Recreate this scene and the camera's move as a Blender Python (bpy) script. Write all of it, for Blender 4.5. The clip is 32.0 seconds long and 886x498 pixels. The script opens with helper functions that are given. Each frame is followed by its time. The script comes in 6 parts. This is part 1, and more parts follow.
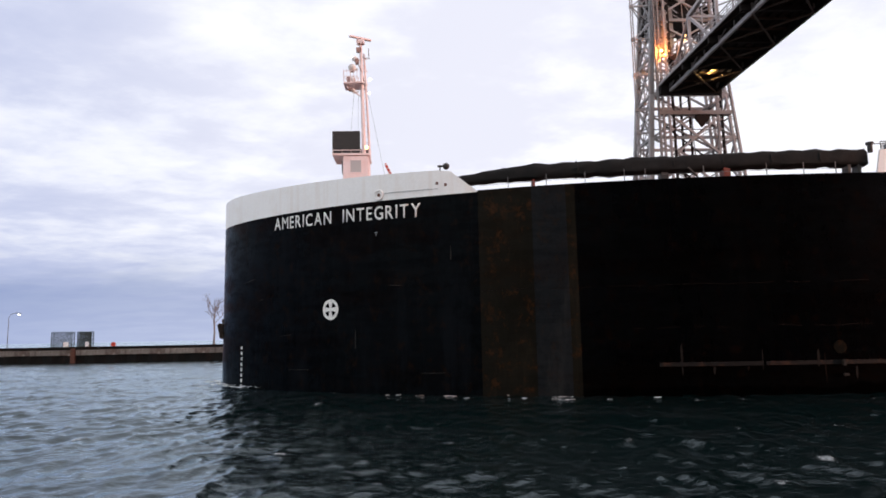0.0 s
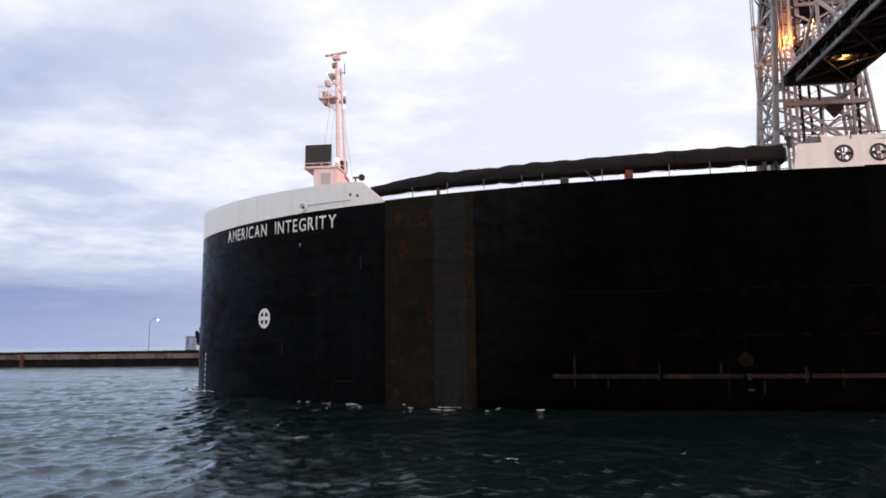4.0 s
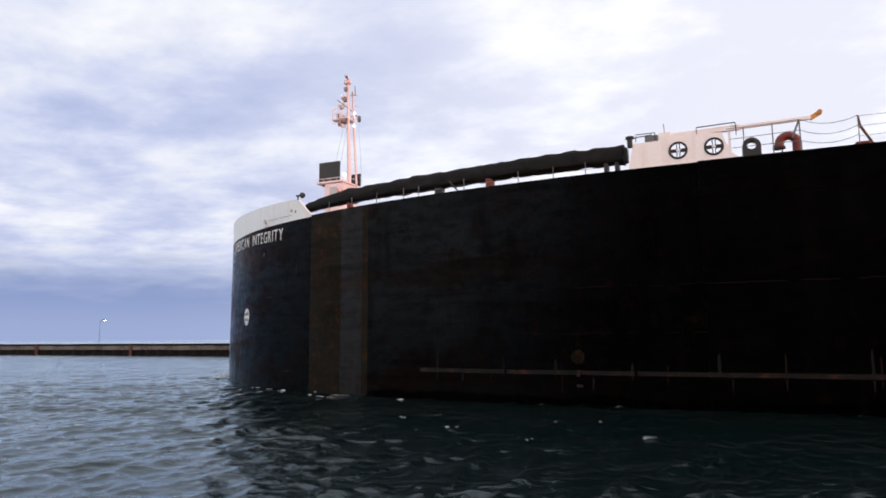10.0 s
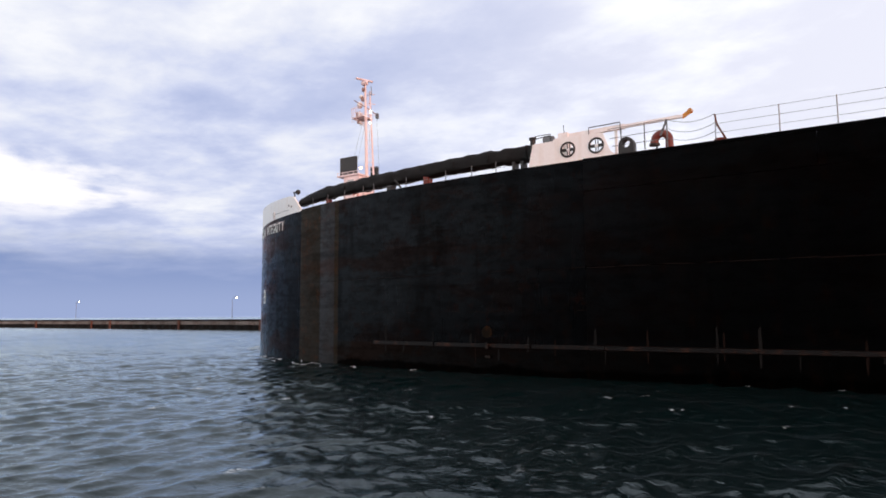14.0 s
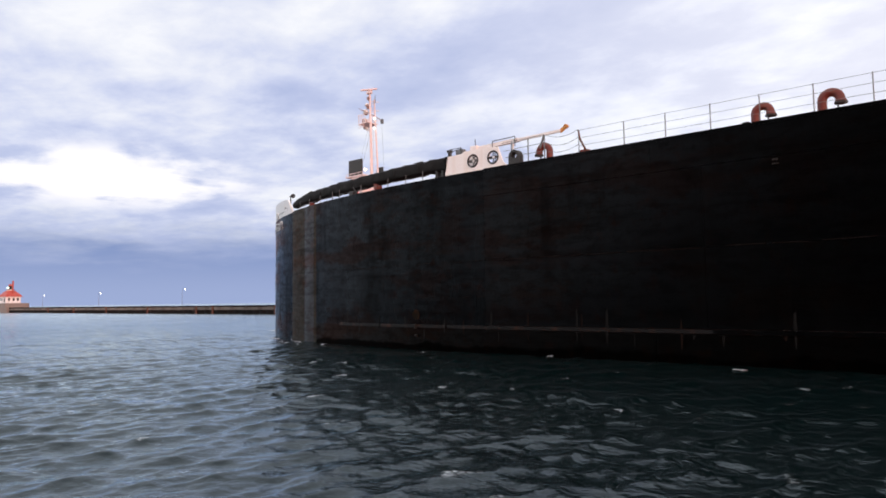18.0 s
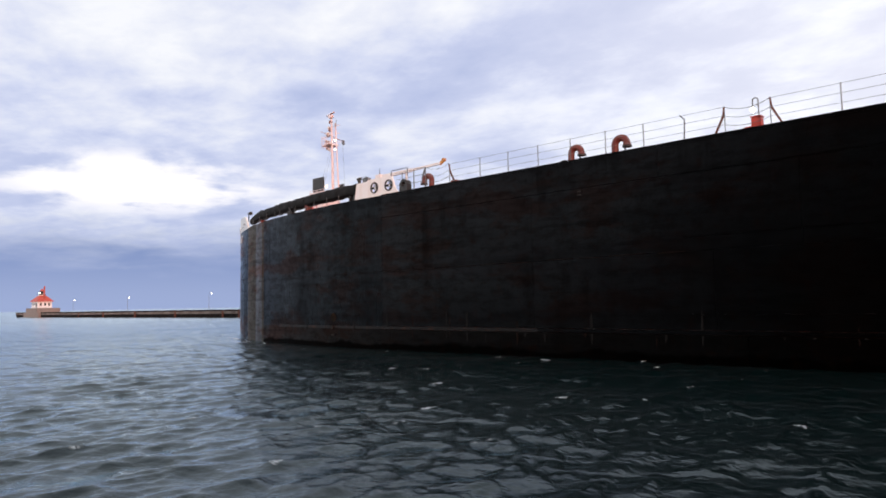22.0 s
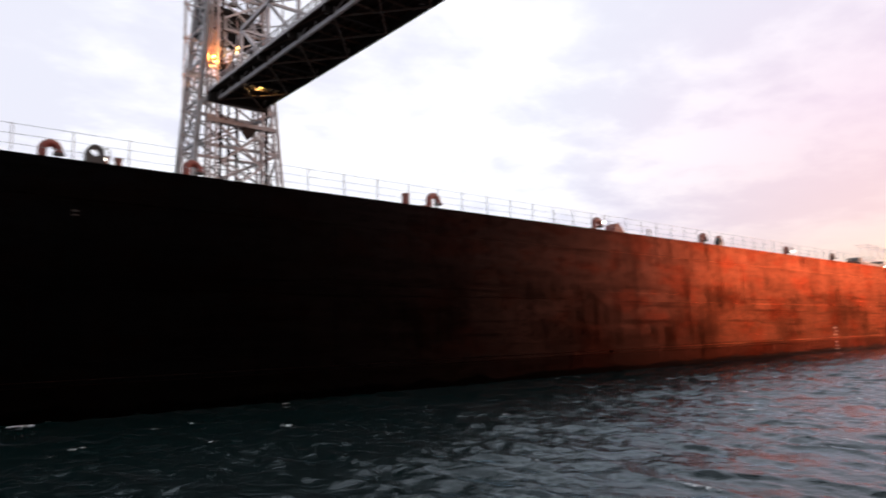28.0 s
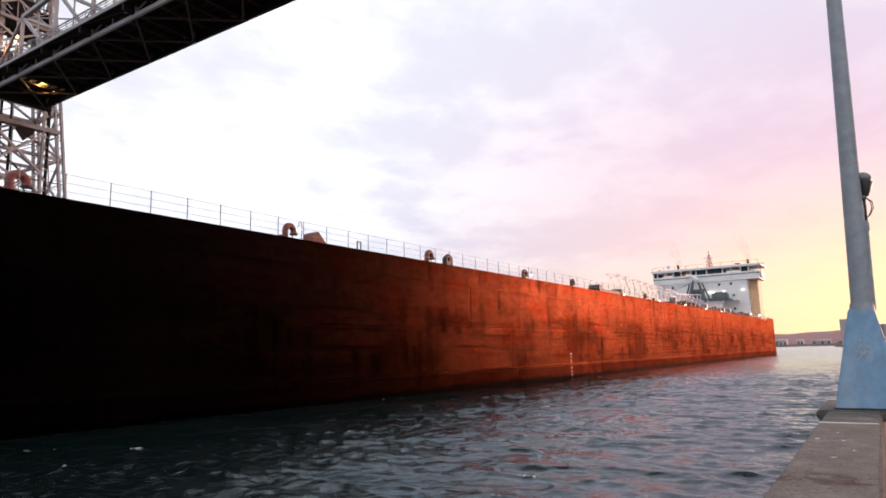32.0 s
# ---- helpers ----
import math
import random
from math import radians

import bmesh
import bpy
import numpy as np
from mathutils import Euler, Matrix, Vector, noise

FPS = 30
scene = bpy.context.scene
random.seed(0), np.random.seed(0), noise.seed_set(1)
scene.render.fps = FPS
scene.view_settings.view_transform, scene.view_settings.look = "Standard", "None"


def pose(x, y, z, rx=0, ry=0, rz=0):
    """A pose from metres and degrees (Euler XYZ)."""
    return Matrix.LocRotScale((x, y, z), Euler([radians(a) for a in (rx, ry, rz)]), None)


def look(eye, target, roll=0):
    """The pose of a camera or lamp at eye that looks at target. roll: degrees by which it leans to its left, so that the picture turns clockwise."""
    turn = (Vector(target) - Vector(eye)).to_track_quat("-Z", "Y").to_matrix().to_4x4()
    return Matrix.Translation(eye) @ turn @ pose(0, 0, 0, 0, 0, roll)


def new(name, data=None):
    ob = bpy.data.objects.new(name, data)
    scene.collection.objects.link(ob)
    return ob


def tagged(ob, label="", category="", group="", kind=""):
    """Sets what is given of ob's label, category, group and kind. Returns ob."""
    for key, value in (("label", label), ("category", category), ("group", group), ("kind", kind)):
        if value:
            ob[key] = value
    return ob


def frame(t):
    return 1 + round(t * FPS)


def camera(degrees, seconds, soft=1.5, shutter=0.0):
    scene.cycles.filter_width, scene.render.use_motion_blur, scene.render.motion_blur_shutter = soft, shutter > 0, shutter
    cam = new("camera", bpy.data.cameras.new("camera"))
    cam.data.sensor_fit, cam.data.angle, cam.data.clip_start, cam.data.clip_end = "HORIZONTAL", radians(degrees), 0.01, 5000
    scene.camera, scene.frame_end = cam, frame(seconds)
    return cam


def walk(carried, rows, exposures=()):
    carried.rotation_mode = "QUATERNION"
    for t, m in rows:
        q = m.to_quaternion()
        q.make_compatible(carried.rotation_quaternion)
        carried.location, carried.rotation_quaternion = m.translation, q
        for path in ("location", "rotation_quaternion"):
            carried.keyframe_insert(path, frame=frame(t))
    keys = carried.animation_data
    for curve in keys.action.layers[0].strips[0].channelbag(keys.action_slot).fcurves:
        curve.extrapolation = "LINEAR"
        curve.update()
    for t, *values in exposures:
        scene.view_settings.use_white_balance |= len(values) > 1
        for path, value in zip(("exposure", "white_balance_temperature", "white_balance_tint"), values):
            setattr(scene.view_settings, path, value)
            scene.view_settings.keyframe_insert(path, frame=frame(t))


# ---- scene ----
# the camera: seconds, place, pitch, roll, yaw
PATH = [
    (0, -0.002, -0.005, 2.742, 7.384, 1.093, -2.336), (0.5, 0.019, 0.003, 2.742, 7.346, 0.863, -1.149), (1, 0.057, 0.056, 2.742, 7.396, 1.030, -0.721),
    (1.5, 0.081, 0.098, 2.742, 7.737, 1.255, 0.366), (2, 0.084, 0.121, 2.742, 7.740, 0.648, 1.715), (2.5, 0.074, 0.155, 2.742, 7.801, 0.753, 2.559),
    (3, 0.075, 0.162, 2.742, 7.394, 0.826, 4.620), (3.5, 0.107, 0.165, 2.742, 7.760, 0.769, 5.800), (5.5, 0.411, 0.207, 2.742, 8.115, 0.300, 13.578),
    (6, 0.455, 0.223, 2.742, 7.692, 0.324, 15.912), (6.5, 0.442, 0.277, 2.742, 7.298, 1.015, 17.045), (7, 0.436, 0.315, 2.742, 7.385, 0.960, 19.232),
    (7.5, 0.418, 0.348, 2.742, 7.363, 0.870, 19.917), (8, 0.389, 0.376, 2.742, 7.067, 0.756, 21.614), (8.5, 0.361, 0.397, 2.742, 7.041, 1.135, 22.391),
    (9, 0.351, 0.434, 2.742, 7.092, 0.780, 23.331), (9.5, 0.346, 0.498, 2.742, 7.418, 0.643, 23.626), (10, 0.339, 0.541, 2.742, 7.619, 0.418, 23.593),
    (10.5, 0.303, 0.553, 2.742, 7.444, 0.261, 24.874), (11, 0.248, 0.551, 2.742, 7.510, 0.231, 25.993), (11.5, 0.193, 0.528, 2.742, 6.839, 0.480, 27.312),
    (12, 0.150, 0.486, 2.742, 6.171, 0.767, 28.767), (12.5, 0.116, 0.436, 2.742, 5.971, 0.454, 29.820), (13, 0.094, 0.384, 2.742, 5.927, 0.303, 31.002),
    (13.5, 0.084, 0.338, 2.742, 5.792, 0.067, 32.293), (14, 0.087, 0.307, 2.742, 5.661, 0.363, 33.043), (14.5, 0.126, 0.284, 2.742, 5.232, 0.397, 34.191),
    (16.5, 0.414, 0.184, 2.742, 5.101, 0.468, 38.609), (17, 0.394, 0.176, 2.742, 4.343, 0.430, 39.214), (17.5, 0.330, 0.201, 2.742, 4.658, 0.373, 39.445),
    (18, 0.255, 0.239, 2.742, 4.374, 0.796, 40.452), (18.5, 0.188, 0.289, 2.742, 4.380, 1.150, 40.210), (19, 0.138, 0.304, 2.742, 4.727, 1.599, 40.608),
    (19.5, 0.090, 0.266, 2.742, 4.808, 1.473, 41.051), (20, 0.033, 0.190, 2.742, 5.037, 0.967, 41.835), (20.5, -0.013, 0.107, 2.742, 5.221, 0.713, 42.191),
    (21, -0.050, 0.029, 2.742, 5.274, 0.585, 42.743), (21.5, -0.079, -0.027, 2.742, 5.035, 1.057, 42.650), (22, -0.084, -0.077, 2.742, 4.637, 1.096, 42.351),
    (22.5, -0.077, -0.137, 2.742, 4.299, 0.655, 42.335), (23, -0.027, -0.174, 2.742, 4.170, 0.408, 42.147), (23.5, 0.060, -0.150, 2.742, 4.319, 0.668, 41.162),
    (24, 0.290, -0.070, 2.742, 4.352, 1.480, 36.130), (24.5, 0.563, -0.037, 2.742, 4.059, 1.614, 28.963), (25, 0.606, -0.007, 2.742, 5.018, 1.639, 17.549),
    (25.5, 0.618, 0.076, 2.742, 5.782, 1.548, 7.109), (27.5, 1.311, 0.364, 2.742, 6.559, 0.185, -28.166), (28, 1.408, 0.305, 2.742, 7.265, 1.391, -40.259),
    (28.5, 1.523, -0.046, 2.742, 7.499, 1.650, -49.756), (29, 1.638, -0.461, 2.742, 7.259, 1.640, -54.641), (29.5, 1.712, -0.445, 2.742, 8.056, 2.180, -55.249),
    (30, 1.713, -0.425, 2.742, 8.062, 1.783, -54.873), (30.5, 1.680, -0.412, 2.742, 8.062, 1.699, -54.766), (31, 1.645, -0.406, 2.742, 8.577, 1.481, -55.547),
    (31.5, 1.667, -0.405, 2.742, 8.813, 1.520, -56.141), (32, 1.694, -0.402, 2.742, 8.918, 1.492, -56.338),
]
# the ship's way along the canal: seconds, metres
SHIP_WAY = [(0, 0.000), (2, -4.651), (4, -9.345), (6, -14.082), (8, -18.862), (10, -23.685), (12, -28.552), (14, -33.462), (16, -38.415), (18, -43.411), (20, -48.450), (22, -53.532), (24, -58.658), (26, -63.827), (28, -69.039), (30, -74.294), (32, -79.592)]
SHIP_Y, SHIP_TURN, PIER_TURN = 27.925, -0.196, -0.362
LENS = 67.079
cam = camera(LENS, 32.0, soft=1.7, shutter=0.35)
walk(cam, [(t, pose(x, y, z, 90 + p, r, w)) for t, x, y, z, p, r, w in PATH])

# ---- light: overcast evening sky with the sunset low in the west, up the canal ----
SUN_YAW, SUN_UP, GLOW_YAW = -116.0, 5.0, -105.0
sun_way = Vector((-math.sin(radians(SUN_YAW)), math.cos(radians(SUN_YAW)), math.tan(radians(SUN_UP)))).normalized()


def link(nt, a, ao, b, bi):
    nt.links.new(a.outputs[ao], b.inputs[bi])


def node(nt, kind, **values):
    n = nt.nodes.new(kind)
    for key, value in values.items():
        if key == "op":
            n.operation = value
        elif key == "blend":
            n.blend_type = value
        else:
            n.inputs[key].default_value = value
    return n


def maths(nt, op, a, b=None, clamp=False):
    n = nt.nodes.new("ShaderNodeMath")
    n.operation, n.use_clamp = op, clamp
    for k, v in ((0, a), (1, b)):
        if v is None:
            continue
        if isinstance(v, (int, float)):
            n.inputs[k].default_value = v
        else:
            nt.links.new(v, n.inputs[k])
    return n.outputs[0]


def ramp(nt, value, stops):
    n = nt.nodes.new("ShaderNodeValToRGB")
    el = n.color_ramp.elements
    while len(el) < len(stops):
        el.new(0.5)
    for e, (p, c) in zip(el, stops):
        e.position = p
        e.color = (*c, 1) if len(c) == 3 else c
    nt.links.new(value, n.inputs[0])
    return n.outputs[0]


def smooth(nt, value, lo, hi):
    n = nt.nodes.new("ShaderNodeMapRange")
    n.interpolation_type = "SMOOTHSTEP"
    n.inputs[1].default_value, n.inputs[2].default_value = lo, hi
    nt.links.new(value, n.inputs[0])
    return n.outputs[0]


def mixed(nt, fac, a, b, blend="MIX"):
    n = nt.nodes.new("ShaderNodeMix")
    n.data_type, n.blend_type = "RGBA", blend
    for k, v in ((0, fac), (6, a), (7, b)):
        if isinstance(v, (int, float)):
            n.inputs[k].default_value = v
        elif isinstance(v, tuple):
            n.inputs[k].default_value = (*v, 1)
        else:
            nt.links.new(v, n.inputs[k])
    return n.outputs[2]


def build_world():
    world = bpy.data.worlds.new("evening_sky")
    scene.world = world
    world.use_nodes = True
    nt = world.node_tree
    nt.nodes.clear()
    out = nt.nodes.new("ShaderNodeOutputWorld")
    bg = nt.nodes.new("ShaderNodeBackground")
    link(nt, bg, 0, out, 0)
    co = nt.nodes.new("ShaderNodeTexCoord")
    sep = nt.nodes.new("ShaderNodeSeparateXYZ")
    link(nt, co, "Generated", sep, 0)
    x, y, z = sep.outputs
    up = maths(nt, "MAXIMUM", z, 0.0)
    # the clouds lie on a plane high above, so that they draw together towards the horizon
    reach = maths(nt, "ADD", up, 0.12)
    cx, cy = maths(nt, "DIVIDE", x, reach), maths(nt, "DIVIDE", y, reach)
    comb = nt.nodes.new("ShaderNodeCombineXYZ")
    nt.links.new(cx, comb.inputs[0])
    nt.links.new(cy, comb.inputs[1])

    def cloud(turn_by, stretch, scale, detail, rough, bend, shift=0.0):
        turn = nt.nodes.new("ShaderNodeMapping")
        turn.inputs["Location"].default_value = (shift, shift * 0.7, 0)
        turn.inputs["Rotation"].default_value = (0, 0, radians(turn_by))
        turn.inputs["Scale"].default_value = stretch
        link(nt, comb, 0, turn, 0)
        n = node(nt, "ShaderNodeTexNoise", Scale=scale, Detail=detail, Roughness=rough, Distortion=bend)
        link(nt, turn, 0, n, "Vector")
        return n.outputs[0]

    puffs = cloud(28, (0.9, 1.0, 1.0), 1.7, 9.0, 0.52, 0.15)
    masses = cloud(28, (0.8, 1.0, 1.0), 0.75, 3.0, 0.5, 0.2, 3.1)
    wisps = cloud(-48, (0.8, 1.0, 1.0), 4.6, 7.0, 0.6, 0.15, 7.7)
    cover = maths(nt, "ADD", maths(nt, "ADD", maths(nt, "MULTIPLY", puffs, 0.42), maths(nt, "MULTIPLY", masses, 0.34)), maths(nt, "MULTIPLY", wisps, 0.24))
    thick = smooth(nt, cover, 0.43, 0.56)

    def toward(yaw):
        return maths(nt, "ADD", maths(nt, "MULTIPLY", x, -math.sin(radians(yaw))), maths(nt, "MULTIPLY", y, math.cos(radians(yaw))))

    pale = maths(nt, "MULTIPLY", smooth(nt, toward(-38), 0.05, 0.80), maths(nt, "ADD", maths(nt, "MULTIPLY", smooth(nt, up, 0.06, 0.26), 0.7), 0.3))
    # blue-grey lake side: white breaks over blue bellies, a plain blue band low down
    belly = maths(nt, "SUBTRACT", maths(nt, "ADD", cover, maths(nt, "MULTIPLY", smooth(nt, up, 0.14, 0.27), 0.018)), maths(nt, "MULTIPLY", smooth(nt, up, 0.27, 0.62), 0.16))
    lake = ramp(nt, belly, [(0.39, (1.02, 1.03, 1.08)), (0.45, (0.86, 0.89, 1.02)), (0.50, (0.71, 0.76, 0.97)), (0.545, (0.59, 0.65, 0.90)), (0.61, (0.49, 0.56, 0.83))])
    low = smooth(nt, maths(nt, "ADD", up, maths(nt, "MULTIPLY", maths(nt, "SUBTRACT", puffs, 0.5), 0.10)), 0.05, 0.135)
    lake = mixed(nt, low, mixed(nt, smooth(nt, up, 0.0, 0.09), (0.36, 0.45, 0.73), (0.24, 0.325, 0.61)), lake)
    # a bright break in the cloud low over the lake
    side = maths(nt, "DIVIDE", maths(nt, "SUBTRACT", toward(-23), 0.0), 0.16)
    rise = maths(nt, "DIVIDE", maths(nt, "SUBTRACT", z, 0.172), 0.035)
    spot = maths(nt, "ADD", maths(nt, "POWER", side, 2.0), maths(nt, "POWER", rise, 2.0))
    spot = maths(nt, "MULTIPLY", smooth(nt, spot, 2.2, 0.3), smooth(nt, toward(67), 0.2, 0.6))
    spot = maths(nt, "MULTIPLY", spot, smooth(nt, puffs, 0.60, 0.46), True)
    lake = mixed(nt, spot, lake, (1.15, 1.12, 1.15))
    high = mixed(nt, thick, (1.16, 1.17, 1.24), (0.93, 0.94, 1.07))
    cold = mixed(nt, pale, lake, high)
    # behind the beholder the unseen sky is set extra bright, to lift faces turned there
    cold = mixed(nt, smooth(nt, y, 0.05, -0.55), cold, mixed(nt, thick, (1.75, 1.73, 1.76), (1.40, 1.41, 1.48)))
    # the sunset
    near = toward(GLOW_YAW)
    warm = smooth(nt, near, 0.50, 0.97)
    pink = mixed(nt, thick, (1.14, 0.92, 1.0), (0.96, 0.73, 0.84))
    glow = ramp(nt, up, [(0.0, (1.20, 0.74, 0.30)), (0.06, (1.34, 1.00, 0.62)), (0.14, (1.17, 0.80, 0.74)), (0.28, (1.0, 0.68, 0.84)), (0.55, (0.90, 0.82, 0.98))])
    dusk = mixed(nt, 0.72, pink, glow)
    col = mixed(nt, maths(nt, "MULTIPLY", warm, smooth(nt, up, 0.85, 0.10)), cold, dusk)
    ember = maths(nt, "MULTIPLY", smooth(nt, near, 0.84, 0.99), smooth(nt, up, 0.26, 0.03))
    col = mixed(nt, ember, col, (1.55, 1.10, 0.60))
    sky = nt.nodes.new("ShaderNodeTexSky")
    sky.sky_type, sky.sun_disc = "NISHITA", False
    sky.sun_elevation, sky.sun_rotation = radians(SUN_UP), radians(-SUN_YAW)
    clear = mixed(nt, 1.0, sky.outputs[0], (0.06, 0.06, 0.06), "MULTIPLY")
    col = mixed(nt, 0.08, col, clear)
    nt.links.new(col, bg.inputs[0])
    bg.inputs[1].default_value = 1.0


build_world()
lamp = bpy.data.lights.new("sun", "SUN")
lamp.energy, lamp.color, lamp.angle = 2.3, (1.0, 0.50, 0.36), radians(7)
sun = new("sun", lamp)
sun.matrix_world = look(sun_way * 400, (0, 0, 0))


# ---- materials ----
def material(name, color, rough=0.6, metal=0.0, spots=(), scale=1.0, bump=0.0, bump_scale=8.0, vary=0.0, streak=None, emit=None, strength=0.0, spec=0.5, grainy=1.0, band=None):
    """A surface with two scales of variation. spots: (colour, amount, scale); streak: (colour, amount) runs down the face."""
    m = bpy.data.materials.new(name)
    m.use_nodes = True
    nt = m.node_tree
    b = nt.nodes["Principled BSDF"]
    b.inputs["Roughness"].default_value, b.inputs["Metallic"].default_value = rough, metal
    b.inputs["Specular IOR Level"].default_value = spec
    co = nt.nodes.new("ShaderNodeTexCoord")
    grain = node(nt, "ShaderNodeTexNoise", Scale=9.0 * scale, Detail=5.0, Roughness=0.65)
    link(nt, co, "Object", grain, "Vector")
    dark = tuple(c * (1 - 0.16 * grainy) for c in color)
    col = mixed(nt, smooth(nt, grain.outputs[0], 0.3, 0.7), dark, tuple(min(1, c * (1 + 0.12 * grainy)) for c in color))
    for c, amount, sc in spots:
        n = node(nt, "ShaderNodeTexNoise", Scale=sc, Detail=6.0, Roughness=0.62)
        link(nt, co, "Object", n, "Vector")
        col = mixed(nt, maths(nt, "MULTIPLY", smooth(nt, n.outputs[0], 0.50, 0.68), amount), col, c)
    if streak:
        mp = nt.nodes.new("ShaderNodeMapping")
        mp.inputs["Scale"].default_value = (1.3, 1.3, 0.06)
        link(nt, co, "Object", mp, 0)
        n = node(nt, "ShaderNodeTexNoise", Scale=1.6, Detail=5.0, Roughness=0.6)
        link(nt, mp, 0, n, "Vector")
        col = mixed(nt, maths(nt, "MULTIPLY", smooth(nt, n.outputs[0], 0.47, 0.66), streak[1]), col, streak[0])
    if band:
        # a broken stain across the stone: (colour, x, half width)
        n = node(nt, "ShaderNodeTexNoise", Scale=2.2, Detail=9.0, Roughness=0.75)
        link(nt, co, "Object", n, "Vector")
        sep = nt.nodes.new("ShaderNodeSeparateXYZ")
        link(nt, co, "Object", sep, 0)
        off = maths(nt, "ABSOLUTE", maths(nt, "SUBTRACT", maths(nt, "ADD", sep.outputs[0], maths(nt, "MULTIPLY", n.outputs[0], 0.16)), band[1] + 0.08))
        col = mixed(nt, maths(nt, "MULTIPLY", maths(nt, "MULTIPLY", smooth(nt, off, band[2], band[2] * 0.3), smooth(nt, n.outputs[0], 0.40, 0.52)), 0.9), col, band[0])
    if vary:
        info = nt.nodes.new("ShaderNodeObjectInfo")
        hue = node(nt, "ShaderNodeHueSaturation")
        nt.links.new(maths(nt, "ADD", maths(nt, "MULTIPLY", info.outputs["Random"], 2 * vary), 1 - vary), hue.inputs["Value"])
        nt.links.new(col, hue.inputs["Color"])
        col = hue.outputs[0]
    nt.links.new(col, b.inputs["Base Color"])
    if bump:
        n = node(nt, "ShaderNodeTexNoise", Scale=bump_scale, Detail=6.0, Roughness=0.6)
        link(nt, co, "Object", n, "Vector")
        bp = node(nt, "ShaderNodeBump", Strength=bump, Distance=0.03)
        link(nt, n, 0, bp, "Height")
        link(nt, bp, 0, b, "Normal")
        nt.links.new(maths(nt, "ADD", maths(nt, "MULTIPLY", n.outputs[0], 0.3), rough - 0.15, True), b.inputs["Roughness"])
    if emit:
        b.inputs["Emission Color"].default_value = (*emit, 1)
        b.inputs["Emission Strength"].default_value = strength
    return m


def hull_paint(name, color, stain, gloss, rough=0.38, ior=1.19, vary=0.2, patches=((0.02, 0.008, 0.004), 0.4), aft=None, belts=0.4, weed=False):
    """Old matt ship's paint: dark body colour, a broad sheen that grows at glancing angles, runs, stains and dented plating."""
    m = bpy.data.materials.new(name)
    m.use_nodes = True
    nt = m.node_tree
    nt.nodes.clear()
    out = nt.nodes.new("ShaderNodeOutputMaterial")
    co = nt.nodes.new("ShaderNodeTexCoord")
    info = nt.nodes.new("ShaderNodeObjectInfo")
    def pattern(scale, sx, sz, detail=6.0, rough_=0.6):
        mp = nt.nodes.new("ShaderNodeMapping")
        mp.inputs["Scale"].default_value = (sx, sx, sz)
        link(nt, co, "Object", mp, 0)
        n = node(nt, "ShaderNodeTexNoise", Scale=scale, Detail=detail, Roughness=rough_)
        link(nt, mp, 0, n, "Vector")
        return n.outputs[0]

    runs = smooth(nt, pattern(0.85, 1.0, 0.10, 8.0, 0.7), 0.47, 0.60)
    wide = smooth(nt, pattern(0.24, 1.0, 0.7, 7.0, 0.75), 0.46, 0.57)
    flecks = smooth(nt, pattern(1.7, 1.0, 0.8, 9.0, 0.75), 0.52, 0.66)
    pits = smooth(nt, pattern(7.0, 1.0, 0.7, 6.0, 0.7), 0.50, 0.66)
    scuffs = smooth(nt, pattern(0.9, 0.07, 1.5, 7.0, 0.65), 0.50, 0.62)
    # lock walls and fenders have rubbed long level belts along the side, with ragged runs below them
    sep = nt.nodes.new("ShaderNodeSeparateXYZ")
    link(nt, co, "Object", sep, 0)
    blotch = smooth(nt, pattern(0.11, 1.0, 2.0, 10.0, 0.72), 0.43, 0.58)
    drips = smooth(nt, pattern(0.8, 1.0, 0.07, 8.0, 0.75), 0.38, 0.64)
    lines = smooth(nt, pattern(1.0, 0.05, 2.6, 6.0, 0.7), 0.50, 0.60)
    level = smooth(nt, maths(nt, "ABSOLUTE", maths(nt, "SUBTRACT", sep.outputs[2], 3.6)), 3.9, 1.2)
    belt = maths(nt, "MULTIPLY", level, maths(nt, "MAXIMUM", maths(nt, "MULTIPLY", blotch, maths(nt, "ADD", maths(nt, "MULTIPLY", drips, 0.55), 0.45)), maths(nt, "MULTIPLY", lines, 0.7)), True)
    dirt = maths(nt, "ADD", maths(nt, "MULTIPLY", maths(nt, "MULTIPLY", runs, maths(nt, "ADD", wide, 0.35)), 0.55), maths(nt, "MULTIPLY", wide, 0.28), True)
    col = mixed(nt, dirt, color, stain)
    col = mixed(nt, maths(nt, "MULTIPLY", flecks, patches[1]), col, patches[0])
    shine = mixed(nt, maths(nt, "ADD", maths(nt, "MULTIPLY", dirt, 0.62), maths(nt, "MULTIPLY", flecks, 0.38), True), gloss, tuple(g * 0.26 for g in gloss))
    shine = mixed(nt, maths(nt, "MULTIPLY", scuffs, 0.45), shine, tuple(g * 0.40 for g in gloss))
    shine = mixed(nt, maths(nt, "MULTIPLY", pits, 0.45), shine, tuple(g * 0.35 for g in gloss))
    grain = smooth(nt, pattern(2.6, 0.35, 1.0, 9.0, 0.75), 0.47, 0.58)
    shine = mixed(nt, maths(nt, "MULTIPLY", grain, 0.55), shine, mixed(nt, 1.0, shine, (0.42, 0.36, 0.34), "MULTIPLY"))
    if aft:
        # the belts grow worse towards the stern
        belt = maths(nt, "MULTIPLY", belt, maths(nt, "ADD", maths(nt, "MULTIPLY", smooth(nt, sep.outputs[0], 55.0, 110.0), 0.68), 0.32))
